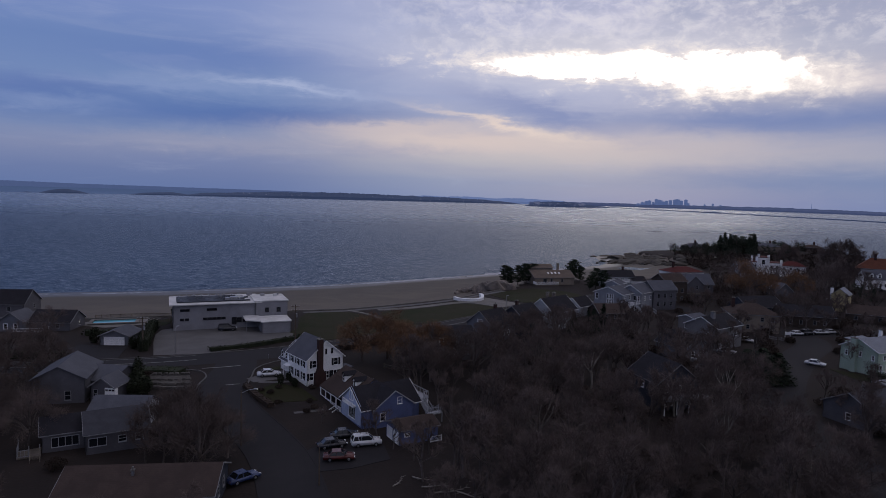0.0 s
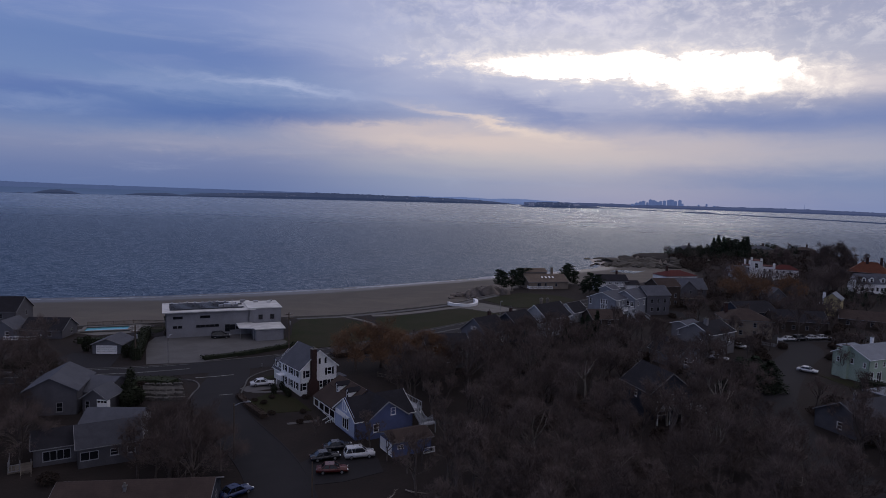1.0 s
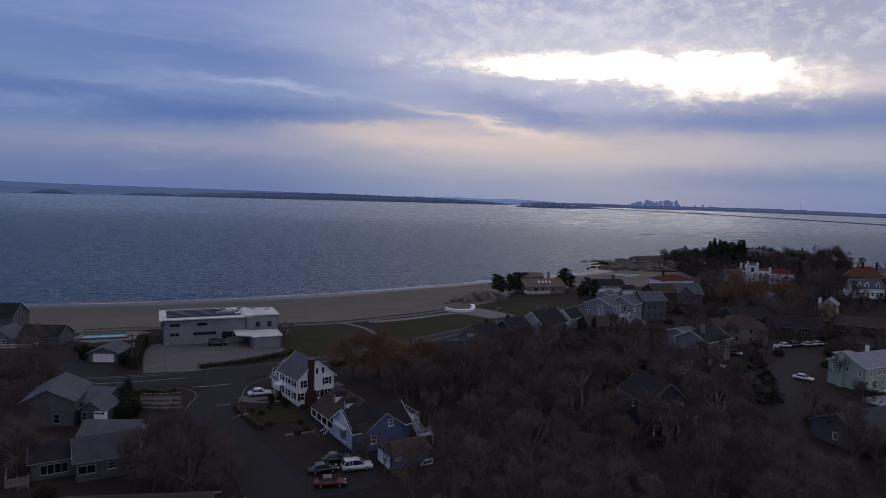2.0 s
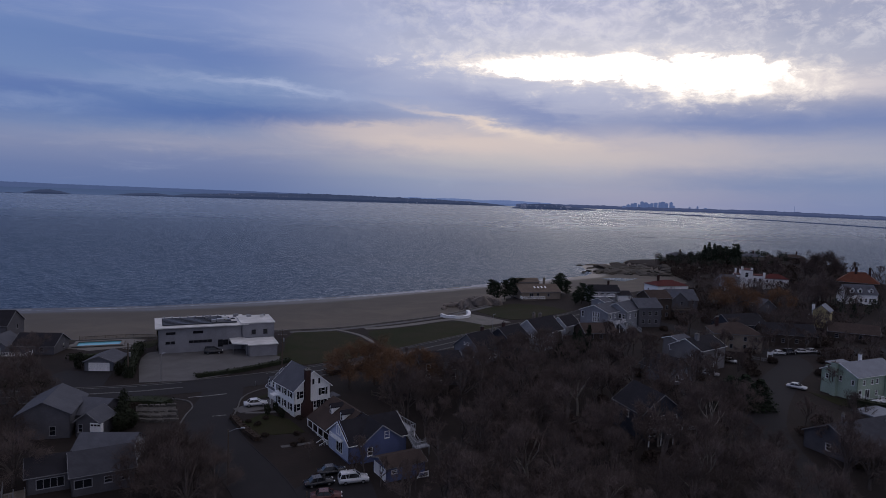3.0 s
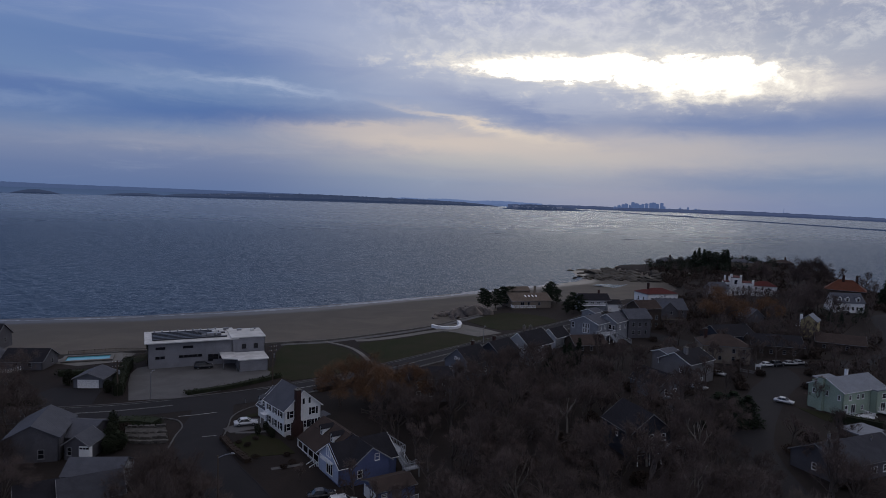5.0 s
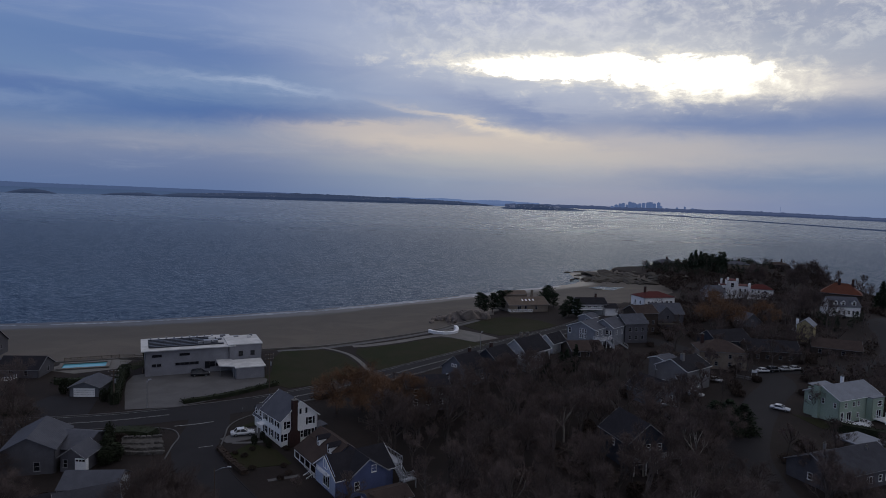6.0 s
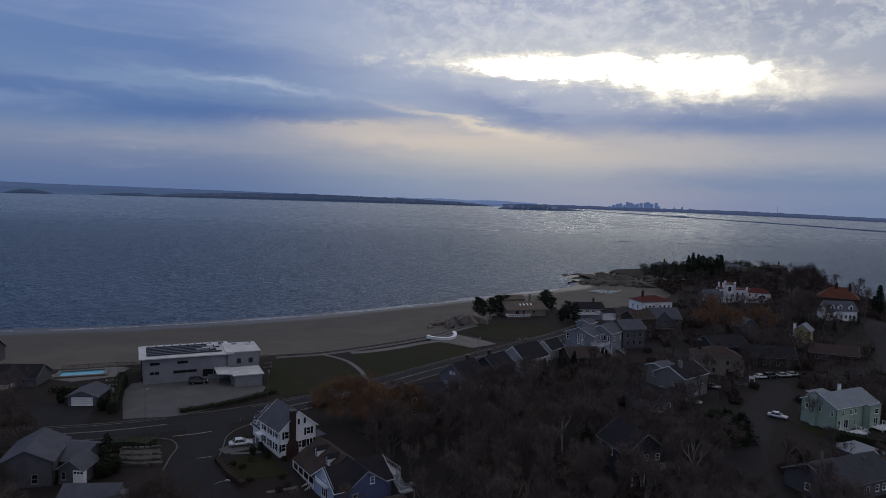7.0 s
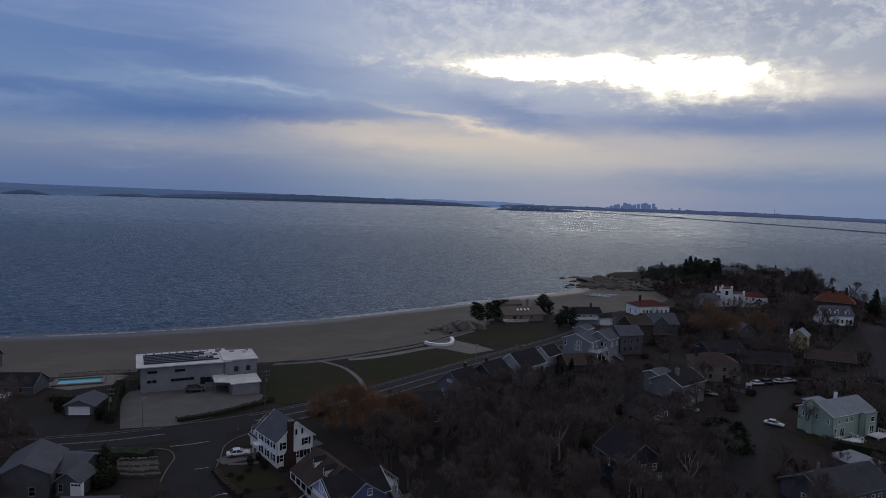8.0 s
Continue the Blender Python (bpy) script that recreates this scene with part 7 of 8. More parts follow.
def car(name, label, x, y, turn, paint, kind="sedan", group=""):
    """A parked car; own axes: x forwards."""
    L, W, H = {"sedan": (4.6, 1.78, 1.42), "suv": (4.7, 1.86, 1.74), "van": (4.9, 1.9, 1.85)}[kind]
    c = thing(name, label, "car", pose(x, y, level(x, y) + 0.06, 0, 0, turn), group)
    belt, sill = H * 0.62, 0.3
    if kind == "sedan":
        cabin = [(-1.55, belt), (-1.0, H - 0.03), (0.25, H), (1.05, belt)]
    else:
        cabin = [(-L / 2 + 0.12, belt), (-L / 2 + 0.42, H - 0.04), (0.35, H), (1.15, belt)]
    bm = bmesh.new()
    nose = [(-L / 2, sill + 0.12), (-L / 2 + 0.08, sill), (L / 2 - 0.1, sill), (L / 2, sill + 0.15), (L / 2 - 0.02, belt - 0.28), (L / 2 - 0.3, belt - 0.14), (1.05, belt), (cabin[0][0], belt), (-L / 2 + 0.05, belt - 0.06), (-L / 2, belt - 0.25)]
    prism(bm, nose, -W / 2, W / 2)
    bmesh.ops.recalc_face_normals(bm, faces=bm.faces[:])
    bmesh.ops.bevel(bm, geom=bm.edges[:], offset=0.06, segments=2, affect="EDGES")
    body = part("body", bm, paint, c, smooth=True)
    bm = bmesh.new()
    a = [bm.verts.new((px, -W / 2 + (0.06 if pz == belt else 0.22), pz)) for px, pz in cabin]
    b = [bm.verts.new((px, W / 2 - (0.06 if pz == belt else 0.22), pz)) for px, pz in cabin]
    bm.faces.new(a)
    bm.faces.new(b[::-1])
    for i in range(3):
        bm.faces.new((a[i], b[i], b[i + 1], a[i + 1]))
    part("cabin_glass", bm, CAR_GLASS, c)
    bm = bmesh.new()
    (x0, z0), (x1, z1), (x2, z2), (x3, z3) = cabin
    roof_slab(bm, [(x1 - 0.04, -W / 2 + 0.2, z1 + 0.03), (x2 + 0.04, -W / 2 + 0.2, z2 + 0.03), (x2 + 0.04, W / 2 - 0.2, z2 + 0.03), (x1 - 0.04, W / 2 - 0.2, z1 + 0.03)], 0.06)
    part("roof", bm, paint, c)
    xm = (x1 + x2) / 2
    for s in (-1, 1):
        posts = [("pillar", (x0, s * (W / 2 - 0.07), z0), (x1, s * (W / 2 - 0.22), z1), 0.1),
                 ("pillar", (x3, s * (W / 2 - 0.07), z3), (x2, s * (W / 2 - 0.22), z2), 0.07),
                 ("pillar", (xm - 0.05, s * (W / 2 - 0.05), belt), (xm, s * (W / 2 - 0.21), z2), 0.07)]
        if kind != "sedan":
            posts.append(("pillar", (x1 + 0.7, s * (W / 2 - 0.05), belt), (x1 + 0.6, s * (W / 2 - 0.21), z1), 0.08))
            posts.append(("roof_rail", (x1, s * (W / 2 - 0.3), H + 0.06), (x2, s * (W / 2 - 0.3), H + 0.08), 0.05))
        for piece, lo, hi, thick in posts:
            bm = bmesh.new()
            beam(bm, lo, hi, thick)
            part(piece, bm, paint, c)
    for px in (-L * 0.29, L * 0.30):
        for s in (-1, 1):
            bm = bmesh.new()
            tube(bm, (px, s * (W / 2 - 0.2), 0.32), (px, s * (W / 2 + 0.015), 0.32), 0.33, 0.32, 16)
            wheel = part("wheel", bm, RUBBER, c)
            bm = bmesh.new()
            tube(bm, (px, s * (W / 2 + 0.005), 0.32), (px, s * (W / 2 + 0.03), 0.32), 0.2, 0.18, 10)
            part("rim", bm, METAL, wheel)
    for s in (-1, 1):
        bm = bmesh.new()
        box(bm, L / 2 - 0.14, L / 2 + 0.01, s * W * 0.36 - 0.18, s * W * 0.36 + 0.18, belt - 0.32, belt - 0.2)
        part("headlight", bm, WHITE_TRIM, c)
        bm = bmesh.new()
        box(bm, -L / 2 - 0.01, -L / 2 + 0.1, s * W * 0.38 - 0.15, s * W * 0.38 + 0.15, belt - 0.26, belt - 0.1)
        part("tail_light", bm, CAR_RED, c)
        bm = bmesh.new()
        box(bm, 0.75, 0.9, min(s * W / 2, s * (W / 2 + 0.18)), max(s * W / 2, s * (W / 2 + 0.18)), belt + 0.02, belt + 0.16)
        part("wing_mirror", bm, paint, c)
    return c


car("car", "white saloon car parked in the drive", -42.9, 126.2, 24, CAR_WHITE)
car("car", "white estate car with roof rails parked by the garage", -17.6, 98.4, 22, CAR_WHITE, "suv")
car("car", "dark saloon car parked in the drive", -22.6, 96.8, 28, CAR_DARK)
car("car", "dark red car parked in the drive", -20.4, 92.4, 14, CAR_RED)
car("car", "dark car parked behind the white one", -21.6, 101.0, 22, CAR_DARK)
car("car", "dark car parked before the beach club", -68.0, 165.4, 25, CAR_DARK, "suv")
car("car", "white car parked on the lane", 80.4, 164.4, -35, CAR_WHITE)
car("car", "white car parked outside the brown house", 92.8, 202.0, 12, CAR_WHITE)
car("car", "dark car parked beside the white one", 96.4, 203.2, 25, CAR_DARK, "suv")
car("car", "silver car parked in the row", 101.0, 205.0, 12, CAR_SILVER)
car("car", "silver car parked in the row", 104.6, 206.4, 12, CAR_SILVER)
car("car", "silver car parked under the trees", 73.3, 188.9, -30, CAR_SILVER)
car("car", "silver car parked by the grey house", 62.5, 173.6, -30, CAR_SILVER)
car("car", "silver car parked in the wood drive", 52.2, 163.4, -25, CAR_SILVER)
car("car", "dark car parked in the wood drive", 50.8, 154.6, 10, CAR_DARK)
car("car", "blue car parked on the side street", -31.4, 83.6, 52, CAR_BLUE)
car("car", "dark car parked by the white house on the point", 165.0, 290.0, 10, CAR_DARK)

# ---------------------------------------------------------------- rocks


def boulder_mesh(seed, planes=15, flat=0.0):
    """Broken rock: a ball cut by many tilted planes, then roughened."""
    r = random.Random(seed)
    bm = bmesh.new()
    bmesh.ops.create_icosphere(bm, subdivisions=3, radius=1.0)
    o = Vector((seed * 3.7, seed * 1.3, 0))
    cuts = [(wild(r), r.uniform(0.55, 0.95)) for _ in range(planes)] + [(Vector((r.uniform(-0.2, 0.2), r.uniform(-0.2, 0.2), 1)).normalized(), 0.62 - flat)]
    for v in bm.verts:
        n = v.co.normalized()
        d = min([1.05] + [k / n.dot(p) for p, k in cuts if n.dot(p) > 0.3])
        v.co = n * (d + 0.05 * noise.noise(n * 4.5 + o) + 0.10 * noise.noise(n * 1.6 + o))
        if v.co.z < -0.4:
            v.co.z = -0.4
    me = bpy.data.meshes.new("boulder")
    bm.to_mesh(me)
    bm.free()
    return me


ROCKS = [boulder_mesh(s) for s in range(1, 8)]
for me in ROCKS:
    me.materials.append(STONE)
LEDGE = [boulder_mesh(s, 11, 0.1) for s in range(11, 17)]
for me in LEDGE:
    me.materials.append(WET_STONE)


def rock(meshes, x, y, z, sx, sy, sz, turn, label, group):
    ob = new("boulder", rng.choice(meshes))
    ob.matrix_basis = pose(x, y, z, rng.uniform(-14, 14), rng.uniform(-14, 14), turn) @ Matrix.Diagonal((sx, sy, sz, 1))
    return tagged(ob, label, "rock", group)


OUTCROP = ("weathered brown-grey boulder of the beach outcrop", "boulders of the beach outcrop")
for x, y, z, sx, sy, sz in ((3.0, 263.5, 3.6, 5.2, 4.0, 3.6), (-1.2, 264.5, 3.2, 4.2, 3.6, 3.0), (5.8, 266.5, 3.8, 4.4, 4.0, 3.4), (1.2, 268.0, 3.6, 4.6, 3.6, 3.0), (-5.2, 266.5, 2.6, 3.6, 2.8, 2.2), (8.2, 263.0, 4.2, 3.2, 2.6, 2.4), (-3.0, 270.0, 2.8, 3.6, 3.0, 2.2)):
    rock(ROCKS, x, y, z + 0.9, sx, sy, sz * 1.6, rng.uniform(0, 180), *OUTCROP)
for _ in range(44):
    u, v = rng.random(), rng.gauss(0, 0.5)
    s = rng.uniform(0.6, 1.5)
    rock(ROCKS, -13 + 19 * u + v * 2.4, 270.5 - 7 * u + v * 7.0, 2.5 + 1.6 * u - 0.5 * abs(v), s * rng.uniform(0.9, 1.7), s, s * rng.uniform(0.8, 1.3), rng.uniform(0, 180), *OUTCROP)
POINT = ("dark sea-worn ledge rock of the point", "ledges of the point")
for i in range(46):
    u, v = (i + rng.random()) / 46, rng.random() ** 1.3
    s = rng.uniform(4.0, 6.8) * (0.75 + 0.4 * u)
    rock(LEDGE, 82 + 46 * u + v * (6 + 10 * u), 446 - 36 * u + v * 46, 0.0 + 2.4 * u + 1.4 * v * (1 - v) * 4, s * rng.uniform(1.2, 1.9), s, s * rng.uniform(0.5, 0.75), rng.uniform(-60, -25), *POINT)
for _ in range(40):
    u = rng.random()
    s = rng.uniform(1.0, 2.2)
    rock(LEDGE, 80 + 48 * u + rng.uniform(-3, 3), 442 - 38 * u + rng.uniform(-2, 6), 0.3 + 2.0 * u, s * rng.uniform(1.1, 1.8), s, s * rng.uniform(0.6, 0.9), rng.uniform(0, 180), *POINT)
for _ in range(26):
    x, y = rng.uniform(80, 122), rng.uniform(404, 446)
    s = rng.uniform(0.5, 1.7)
    rock(LEDGE, x, y, 0.4 + max(0, (x - 90) * 0.03), s * rng.uniform(1.2, 2.6), s, s * 0.45, rng.uniform(-30, 20), "low dark rock on the tidal sand", "low tidal rocks")
for x, y in ((80, 470), (76, 452), (72, 446), (79, 440), (70, 438), (84, 494), (75, 489)):
    s = rng.uniform(1.0, 2.6)
    rock(LEDGE, x, y, 0.1, s * 1.8, s, s * 0.6, rng.uniform(0, 90), "dark rock awash off the point", "rocks awash")

bm = bmesh.new()
edge = along([(74, 396), (86, 388), (98, 391), (111, 402), (112, 410), (100, 408), (92, 402), (82, 404), (74, 396)], 3.0)[:-1]
ds_, _ = measure_off(edge, SHORE)
du_, _ = measure_off(edge, SHELF)
top_ = max(0.25 + 2.9 * (a_ / (a_ + b_)) ** 1.15 for a_, b_ in zip(ds_, du_))
f = bm.faces.new([bm.verts.new((x, y, top_ * 0.62 + 0.08)) for x, y in edge])
tagged(part("tide_pool", bm, SEA), "shallow tide pool shining on wet sand", "water", kind="structure")

# ---------------------------------------------------------------- by the road and the park


def bench_wall():
    """The low curved white seat wall on the plaza."""
    w = thing("seat_wall", "low curved white-painted seat wall on the plaza", "wall", pose(-7, 231, level(-7, 231) + 0.08))
    line = [(x + 7, y - 231) for x, y in along([(-12.2, 231.2), (-10.2, 229.9), (-6.4, 228.9), (-3.6, 230.4), (-2.2, 234.0), (-3.0, 237.6)], 0.5)]
    bm = bmesh.new()
    n = len(line)
    l, r = offset(line, -0.45), offset(line, 0.45)
    rows_ = []
    for i in range(n):
        h = 0.75 + 0.75 * ease(0.62, 0.9, i / n) + 0.25 * ease(0.12, 0.0, i / n)
        rows_.append([bm.verts.new((p[0], p[1], z)) for p, z in ((l[i], -0.3), (l[i], h), (r[i], h), (r[i], -0.3))])
    for a_, b_ in zip(rows_, rows_[1:]):
        for j in range(3):
            bm.faces.new((a_[j], b_[j], b_[j + 1], a_[j + 1]))
    bm.faces.new(rows_[0])
    bm.faces.new(rows_[-1][::-1])
    part("wall", bm, WHITE_TRIM, w)
    bm = bmesh.new()
    cl, cr = offset(line, -0.56), offset(line, 0.56)
    prev = None
    for i in range(n):
        h = 0.75 + 0.75 * ease(0.62, 0.9, i / n) + 0.25 * ease(0.12, 0.0, i / n)
        row = [bm.verts.new((p[0], p[1], z)) for p, z in ((cl[i], h + 0.01), (cl[i], h + 0.13), (cr[i], h + 0.13), (cr[i], h + 0.01))]
        if prev:
            for j in range(4):
                bm.faces.new((prev[j], row[j], row[(j + 1) % 4], prev[(j + 1) % 4]))
        prev = row
    part("coping", bm, WHITE_TRIM, w)


bench_wall()


def street_lamp(x, y, h, arm, turn, label, wooden=False, head=True):
    p = thing("street_lamp", label, "street lamp", pose(x, y, level(x, y), 0, 0, turn))
    bm = bmesh.new()
    tube(bm, (0, 0, -0.3), (0, 0, h), 0.13 if wooden else 0.09, 0.09 if wooden else 0.06, 8)
    part("pole", bm, POLE_WOOD if wooden else METAL, p)
    if arm:
        bm = bmesh.new()
        pts = [Vector((arm * t, 0, h - 0.4 + 0.7 * math.sin(t * 1.5))) for t in (0, 0.3, 0.6, 1.0)]
        for a_, b_ in zip(pts, pts[1:]):
            tube(bm, a_, b_, 0.04, 0.04, 6)
        part("arm", bm, METAL, p)
    if head:
        bm = bmesh.new()
        prism(bm, [(arm - 0.15, h + 0.22), (arm + 0.6, h + 0.26), (arm + 0.5, h + 0.4), (arm, h + 0.42)], -0.14, 0.14)
        part("lamp_head", bm, METAL, p)
    return p


street_lamp(-36.1, 94.8, 8.6, 1.9, 5, "tall street lamp with a curved arm beside the side street", True)
street_lamp(-21.0, 83.7, 5.2, 0.0, 0, "dark wooden post beside the drive", True, False)
street_lamp(-68.9, 139.2, 6.0, 0.5, 60, "slender lamp post at the car park entrance")
street_lamp(5.8, 209.1, 5.2, 0.3, 40, "slender lamp post by the shore road")
street_lamp(-47.6, 139.4, 0.9, 0.0, 0, "short metal marker post at the road corner", False, False)


def utility_pole(x, y, h, turn):
    p = thing("utility_pole", "weathered wooden utility pole with crossarms", "utility pole", pose(x, y, level(x, y), 0, 0, turn), "utility poles")
    bm = bmesh.new()
    tube(bm, (0, 0, -0.4), (0, 0, h), 0.20, 0.14, 8)
    part("pole", bm, POLE_WOOD, p)
    for z in (h - 0.5, h - 1.5):
        bm = bmesh.new()
        box(bm, -1.1, 1.1, -0.06, 0.06, z, z + 0.13)
        part("crossarm", bm, POLE_WOOD, p)
        for i in range(4):
            bm = bmesh.new()
            tube(bm, (-0.95 + i * 0.63, 0, z + 0.13), (-0.95 + i * 0.63, 0, z + 0.32), 0.05, 0.035, 6)
            part("insulator", bm, WHITE_TRIM, p)
    bm = bmesh.new()
    tube(bm, (0.3, 0, h - 3.1), (0.3, 0, h - 2.2), 0.22, 0.22, 10)
    part("transformer", bm, METAL, p)


utility_pole(-46.3, 154.5, 9.6, 40)
utility_pole(-77.2, 140.6, 8.0, 20)
utility_pole(101, 244, 9.0, 10)

pool = thing("swimming_pool", "small turquoise swimming pool in a pale surround", "swimming pool", pose(-101.6, 169.9, level(-101.6, 169.9), 0, 0, 24))
bm = bmesh.new()
ring(bm, -6.2, 6.2, -3.4, 3.4, 0.9, 0.0, 0.22)
ob = part("coping", bm, CONCRETE, pool)
ob.matrix_basis = pose(0, 0, 0.22, 90) @ pose(0, 0, 0)
bm = bmesh.new()
box(bm, -5.4, 5.4, -2.6, 2.6, 0.02, 0.14)
part("water_surface", bm, POOL_WATER, pool, "turquoise pool water")
sheet("terrace_1", [(-109.5, 164.5), (-100, 162.5), (-91.5, 169), (-92.5, 177.5), (-97, 178), (-108, 171.5)], CONCRETE, 0.05, "pale paved terrace round the pool", "terrace")


def picket_fence(label, line, h=1.2, gap=0.18, mat=WHITE_TRIM):
    pts = along(line, 2.2)
    f_ = thing("fence", label, "fence", pose(pts[0][0], pts[0][1], 0))
    o = Vector((pts[0][0], pts[0][1], 0))
    for a_, b_ in zip(pts, pts[1:]):
        za, zb = level(*a_), level(*b_)
        A, B = Vector((*a_, za)) - o, Vector((*b_, zb)) - o
        bm = bmesh.new()
        box(bm, A.x - 0.06, A.x + 0.06, A.y - 0.06, A.y + 0.06, A.z - 0.3, A.z + h + 0.1)
        part("post", bm, mat, f_)
        for k in (0.25, h - 0.15):
            bm = bmesh.new()
            beam(bm, A + Vector((0, 0, k)), B + Vector((0, 0, k)), 0.05, 0.09)
            part("rail", bm, mat, f_)
        bm = bmesh.new()
        n = int((B - A).length / gap)
        for i in range(1, n):
            q = A.lerp(B, i / n)
            beam(bm, q + Vector((0, 0, 0.08)), q + Vector((0, 0, h)), 0.02, 0.08)
        tagged(part("picket", bm, mat, f_), kind="stuff")


picket_fence("pale board fence round the pool terrace", [(-109, 172.8), (-97, 179.0), (-90.5, 179.5)], 1.2, 0.16, WOOD)
picket_fence("weathered fence beside the beach club", [(-83.6, 166), (-88, 176), (-90, 178.8)], 1.1, 0.18, WOOD)
picket_fence("broken pale fence under the willow", [(-21.5, 137.6), (-18.3, 136.4), (-15.2, 138.2)], 1.0, 0.3, WOOD)
picket_fence("grey fence on the lane", [(80, 196), (86, 191)], 1.0, 0.2, TRIM_GREY)


def stone_wall(label, line, h, seed):
    """A dry fieldstone wall; each stone lies in its course."""
    r = random.Random(seed)
    pts = along(line, 0.85)
    w = thing("stone_wall", label, "wall", pose(pts[0][0], pts[0][1], 0))
    bm = bmesh.new()
    bmesh.ops.create_cube(bm, size=1.0)
    bmesh.ops.bevel(bm, geom=bm.edges[:], offset=0.14, segments=1, affect="EDGES")
    for v in bm.verts:
        v.co += Vector((r.uniform(-0.05, 0.05), r.uniform(-0.05, 0.05), r.uniform(-0.05, 0.05)))
    me = bpy.data.meshes.new("stone")
    bm.to_mesh(me)
    bm.free()
    me.materials.append(STONE_WALL)
    courses = max(2, round(h / 0.36))
    for i, (p, q) in enumerate(zip(pts, pts[1:])):
        turn = math.degrees(math.atan2(q[1] - p[1], q[0] - p[0]))
        for c in range(courses):
            s = new("stone", me)
            s.parent = w
            k = 0.5 + (0.5 if c % 2 else 0) + r.uniform(-0.1, 0.1)
            s.matrix_basis = pose(p[0] - pts[0][0] + (q[0] - p[0]) * k, p[1] - pts[0][1] + (q[1] - p[1]) * k, level(*p) + 0.1 + 0.34 * c, r.uniform(-4, 4), r.uniform(-4, 4), turn + r.uniform(-6, 6)) @ Matrix.Diagonal((0.86 * r.uniform(0.85, 1.12), 0.6 * r.uniform(0.9, 1.2), 0.38 * r.uniform(0.85, 1.1), 1))


for step_, line_ in enumerate((((-61.0, 114.2), (-57.6, 114.3), (-54.0, 115.4)), ((-61.6, 115.3), (-58.0, 115.5), (-54.6, 116.6)), ((-62.2, 116.5), (-58.6, 116.9), (-55.4, 117.9)), ((-62.8, 117.7), (-59.2, 118.3), (-56.4, 119.2)))):
    stone_wall("rough fieldstone course of the bank at the street corner", line_, 0.75 + 0.42 * step_, 3 + step_)
stone_wall("low fieldstone wall at the street corner", [(-64.4, 119.6), (-60.5, 121.0), (-57.6, 120.4)], 0.6, 9)
bm = bmesh.new()
foot, head = along([(-61.2, 114.0), (-57.6, 114.1), (-53.8, 115.3)], 1.0), along([(-63.0, 118.0), (-59.3, 118.6), (-56.2, 119.6)], 1.0)
n_ = min(len(foot), len(head))
rows_ = [[bm.verts.new((p[0] + (q[0] - p[0]) * u, p[1] + (q[1] - p[1]) * u, level(*p) + 0.05 + 1.75 * u - 0.9 * max(0.0, u - 0.92) * 20)) for u in (0.0, 0.3, 0.6, 0.9, 1.0)] for p, q in zip(foot[:n_], head[:n_])]
for a_, b_ in zip(rows_, rows_[1:]):
    for j_ in range(4):
        bm.faces.new((a_[j_], b_[j_], b_[j_ + 1], a_[j_ + 1]))
tagged(part("stone_bank", bm, STONE_WALL), "rubble-faced earth bank at the street corner", "bank", kind="structure")
bm = bmesh.new()
ribbon(bm, along([(-32.4, 109.2), (-30.0, 110.6), (-27.6, 112.0)], 1.0), -0.42, 0.42, 0.05, 0.25)
tagged(part("path_4", bm, LOT), "pale concrete front walk of the blue house", "path", kind="structure")
bm = bmesh.new()
ribbon(bm, along([(-43.5, 122.2), (-40.6, 122.9), (-38.0, 124.0)], 1.0), -0.42, 0.42, 0.05, 0.25)
tagged(part("path_5", bm, LOT), "short pale front walk of the white house", "path", kind="structure")

sign = thing("sign_board", "small white sign board on two posts", "sign", pose(88.2, 197.6, level(88.2, 197.6), 0, 0, -15))
for px_ in (-0.7, 0.7):
    bm = bmesh.new()
    box(bm, px_ - 0.06, px_ + 0.06, -0.06, 0.06, -0.3, 1.9)
    part("post", bm, WHITE_TRIM, sign)
bm = bmesh.new()
box(bm, -0.64, 0.64, -0.03, 0.03, 0.9, 1.7)
part("board", bm, WHITE_TRIM, sign)

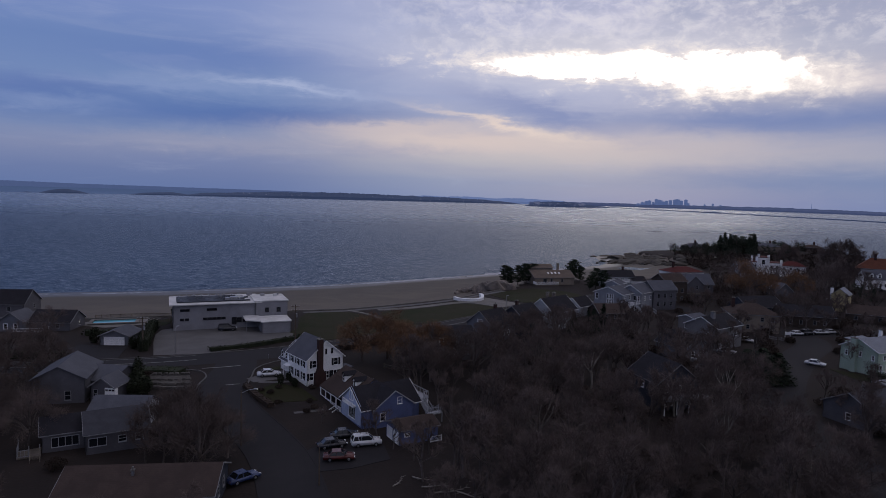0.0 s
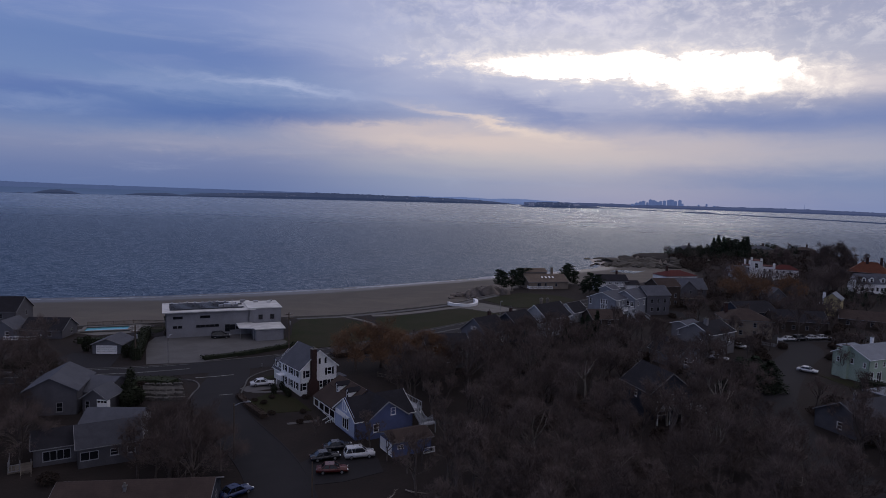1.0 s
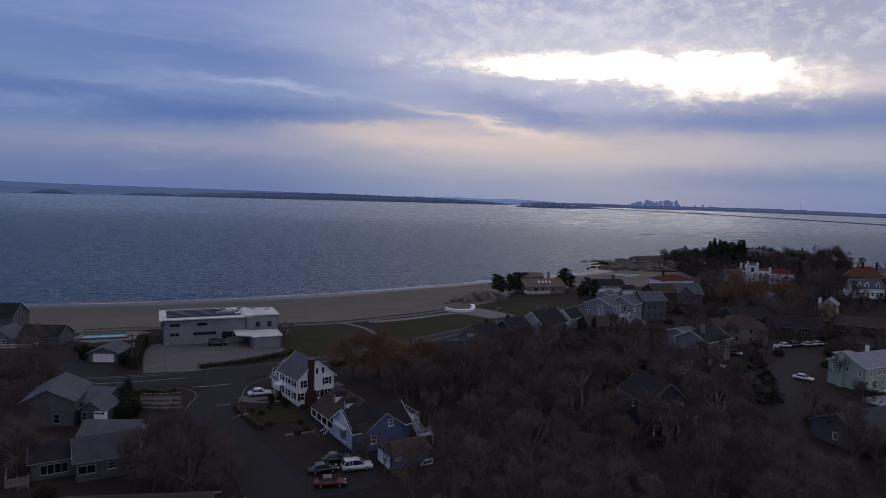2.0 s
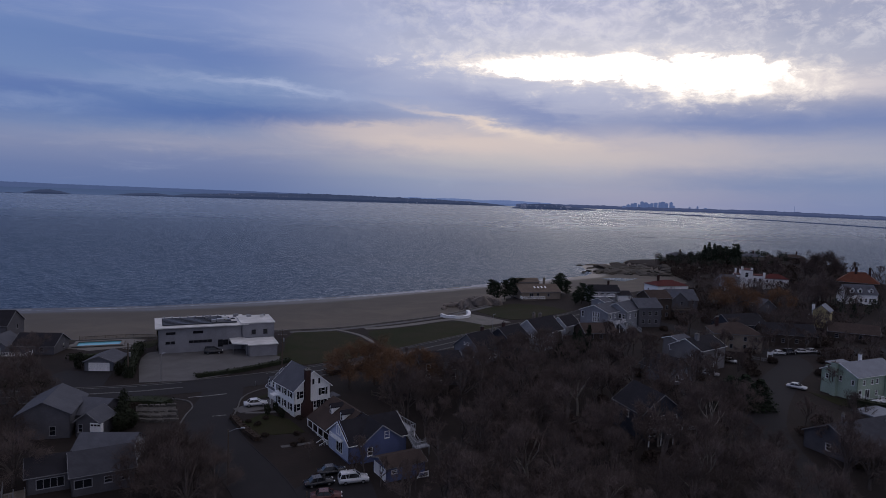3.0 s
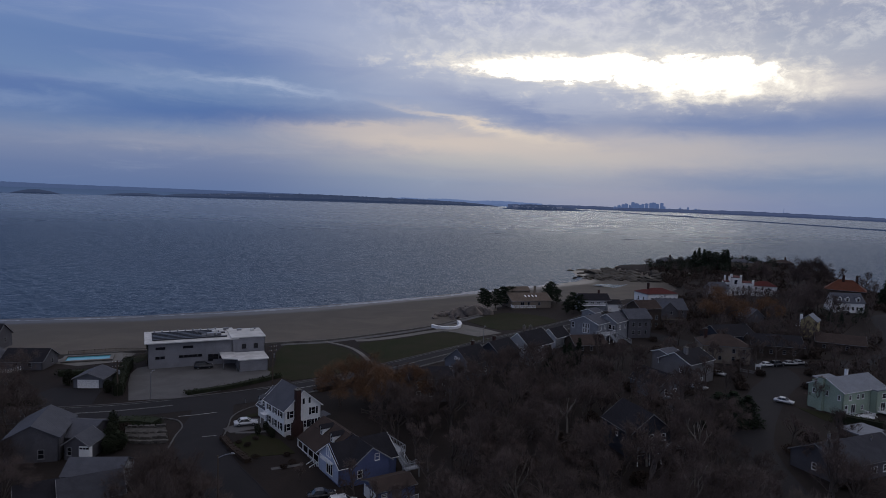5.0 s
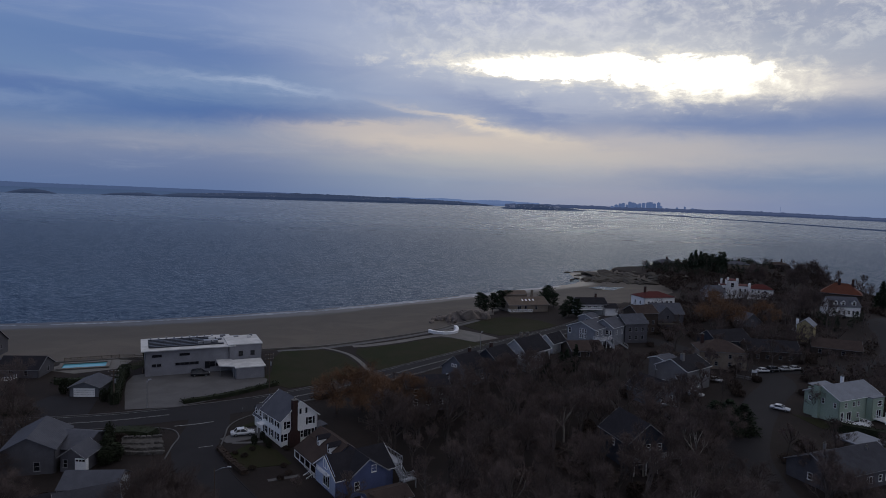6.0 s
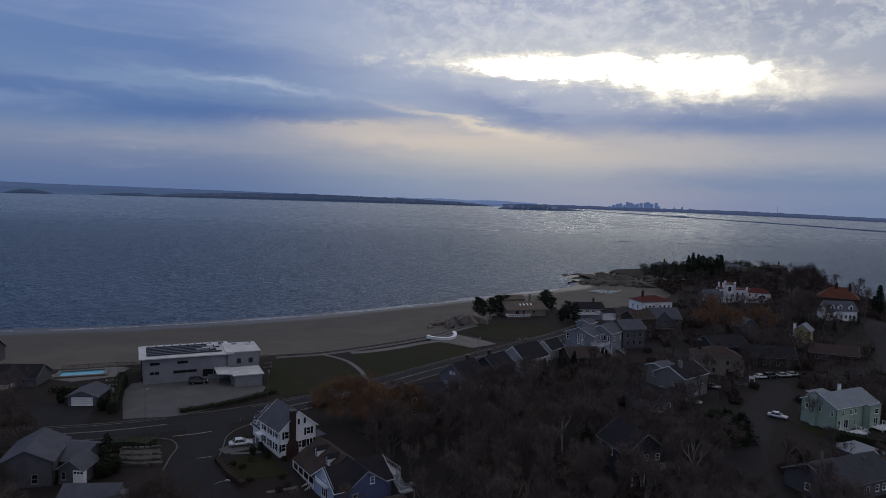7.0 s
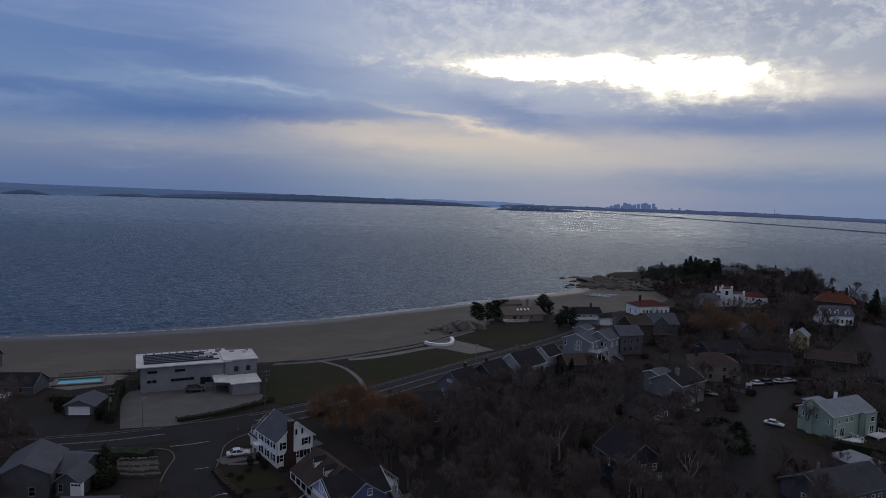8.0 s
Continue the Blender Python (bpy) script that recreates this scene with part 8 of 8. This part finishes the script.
# houses far out on the point
for x, y, turn, L, W, e_, r_, wall, roof, label in (
        (150, 502, 10, 14, 9, 3.2, 2.4, GREY_SIDING, ROOF_GREY, "grey house with a hipped roof on the rocky point"),
        (186, 458, 0, 15, 9, 4.6, 1.8, TAN_SIDING, ROOF_GREY, "pale house with a chimney on the wooded point"),
        (224, 478, -6, 13, 9, 3.4, 1.8, BROWN_SIDING, ROOF_BROWN, "brown house with a chimney on the point"),
        (127, 339, 20, 9, 8, 4.6, 3.0, PALE_GREY, ROOF_GREY, "grey gabled house beside the villa")):
    far_house = house("house", label, x, y, turn, "houses on the point")
    block(far_house, L, W, e_, r_, wall, roof, roof_kind="hip" if L > 10 else "gable", wins=rows("f", (-3, 0, 3), (1.4,), 1.0, 1.4))
    chimney(far_house, 2.0, 0.5, e_ + 1.0, e_ + r_ + 1.8, 0.9, 0.8)


def fallen_branch(x, y, turn, length, seed):
    """A broken bough with its side shoots, lying on the leaf litter."""
    r = random.Random(seed)
    sprig = Sprig()
    p, d = Vector((0, 0, 0.12)), Vector((1, 0, 0))
    for i in range(5):
        d = (d + Vector((0, r.uniform(-0.3, 0.3), r.uniform(-0.05, 0.08)))).normalized()
        q = p + d * length / 5
        sprig.limb(p, q, 0.11 - 0.018 * i, 0.095 - 0.018 * i, 5)
        for side in (-1, 1):
            e = q + Vector((r.uniform(0.3, 0.9), side * r.uniform(0.4, 1.1), r.uniform(0.05, 0.5))) * length * 0.16
            sprig.limb(q, e, 0.04, 0.015, 4)
        p = q
    ob = linked("fallen_branch", sprig.mesh("fallen_branch"), PALE_BARK)
    ob.matrix_basis = pose(x, y, level(x, y), 0, 0, turn)
    tagged(ob, "pale broken bough lying on brown leaf litter", "branch", "fallen boughs")


for i, (x, y, turn, length) in enumerate(((-9.0, 88.0, -40, 3.2), (-7.4, 85.0, 15, 4.0), (-4.8, 86.6, -60, 3.4), (-5.6, 83.4, 35, 4.4), (-2.6, 84.2, -20, 3.8), (-11.2, 84.6, 70, 2.6))):
    fallen_branch(x, y, turn, length, 40 + i)
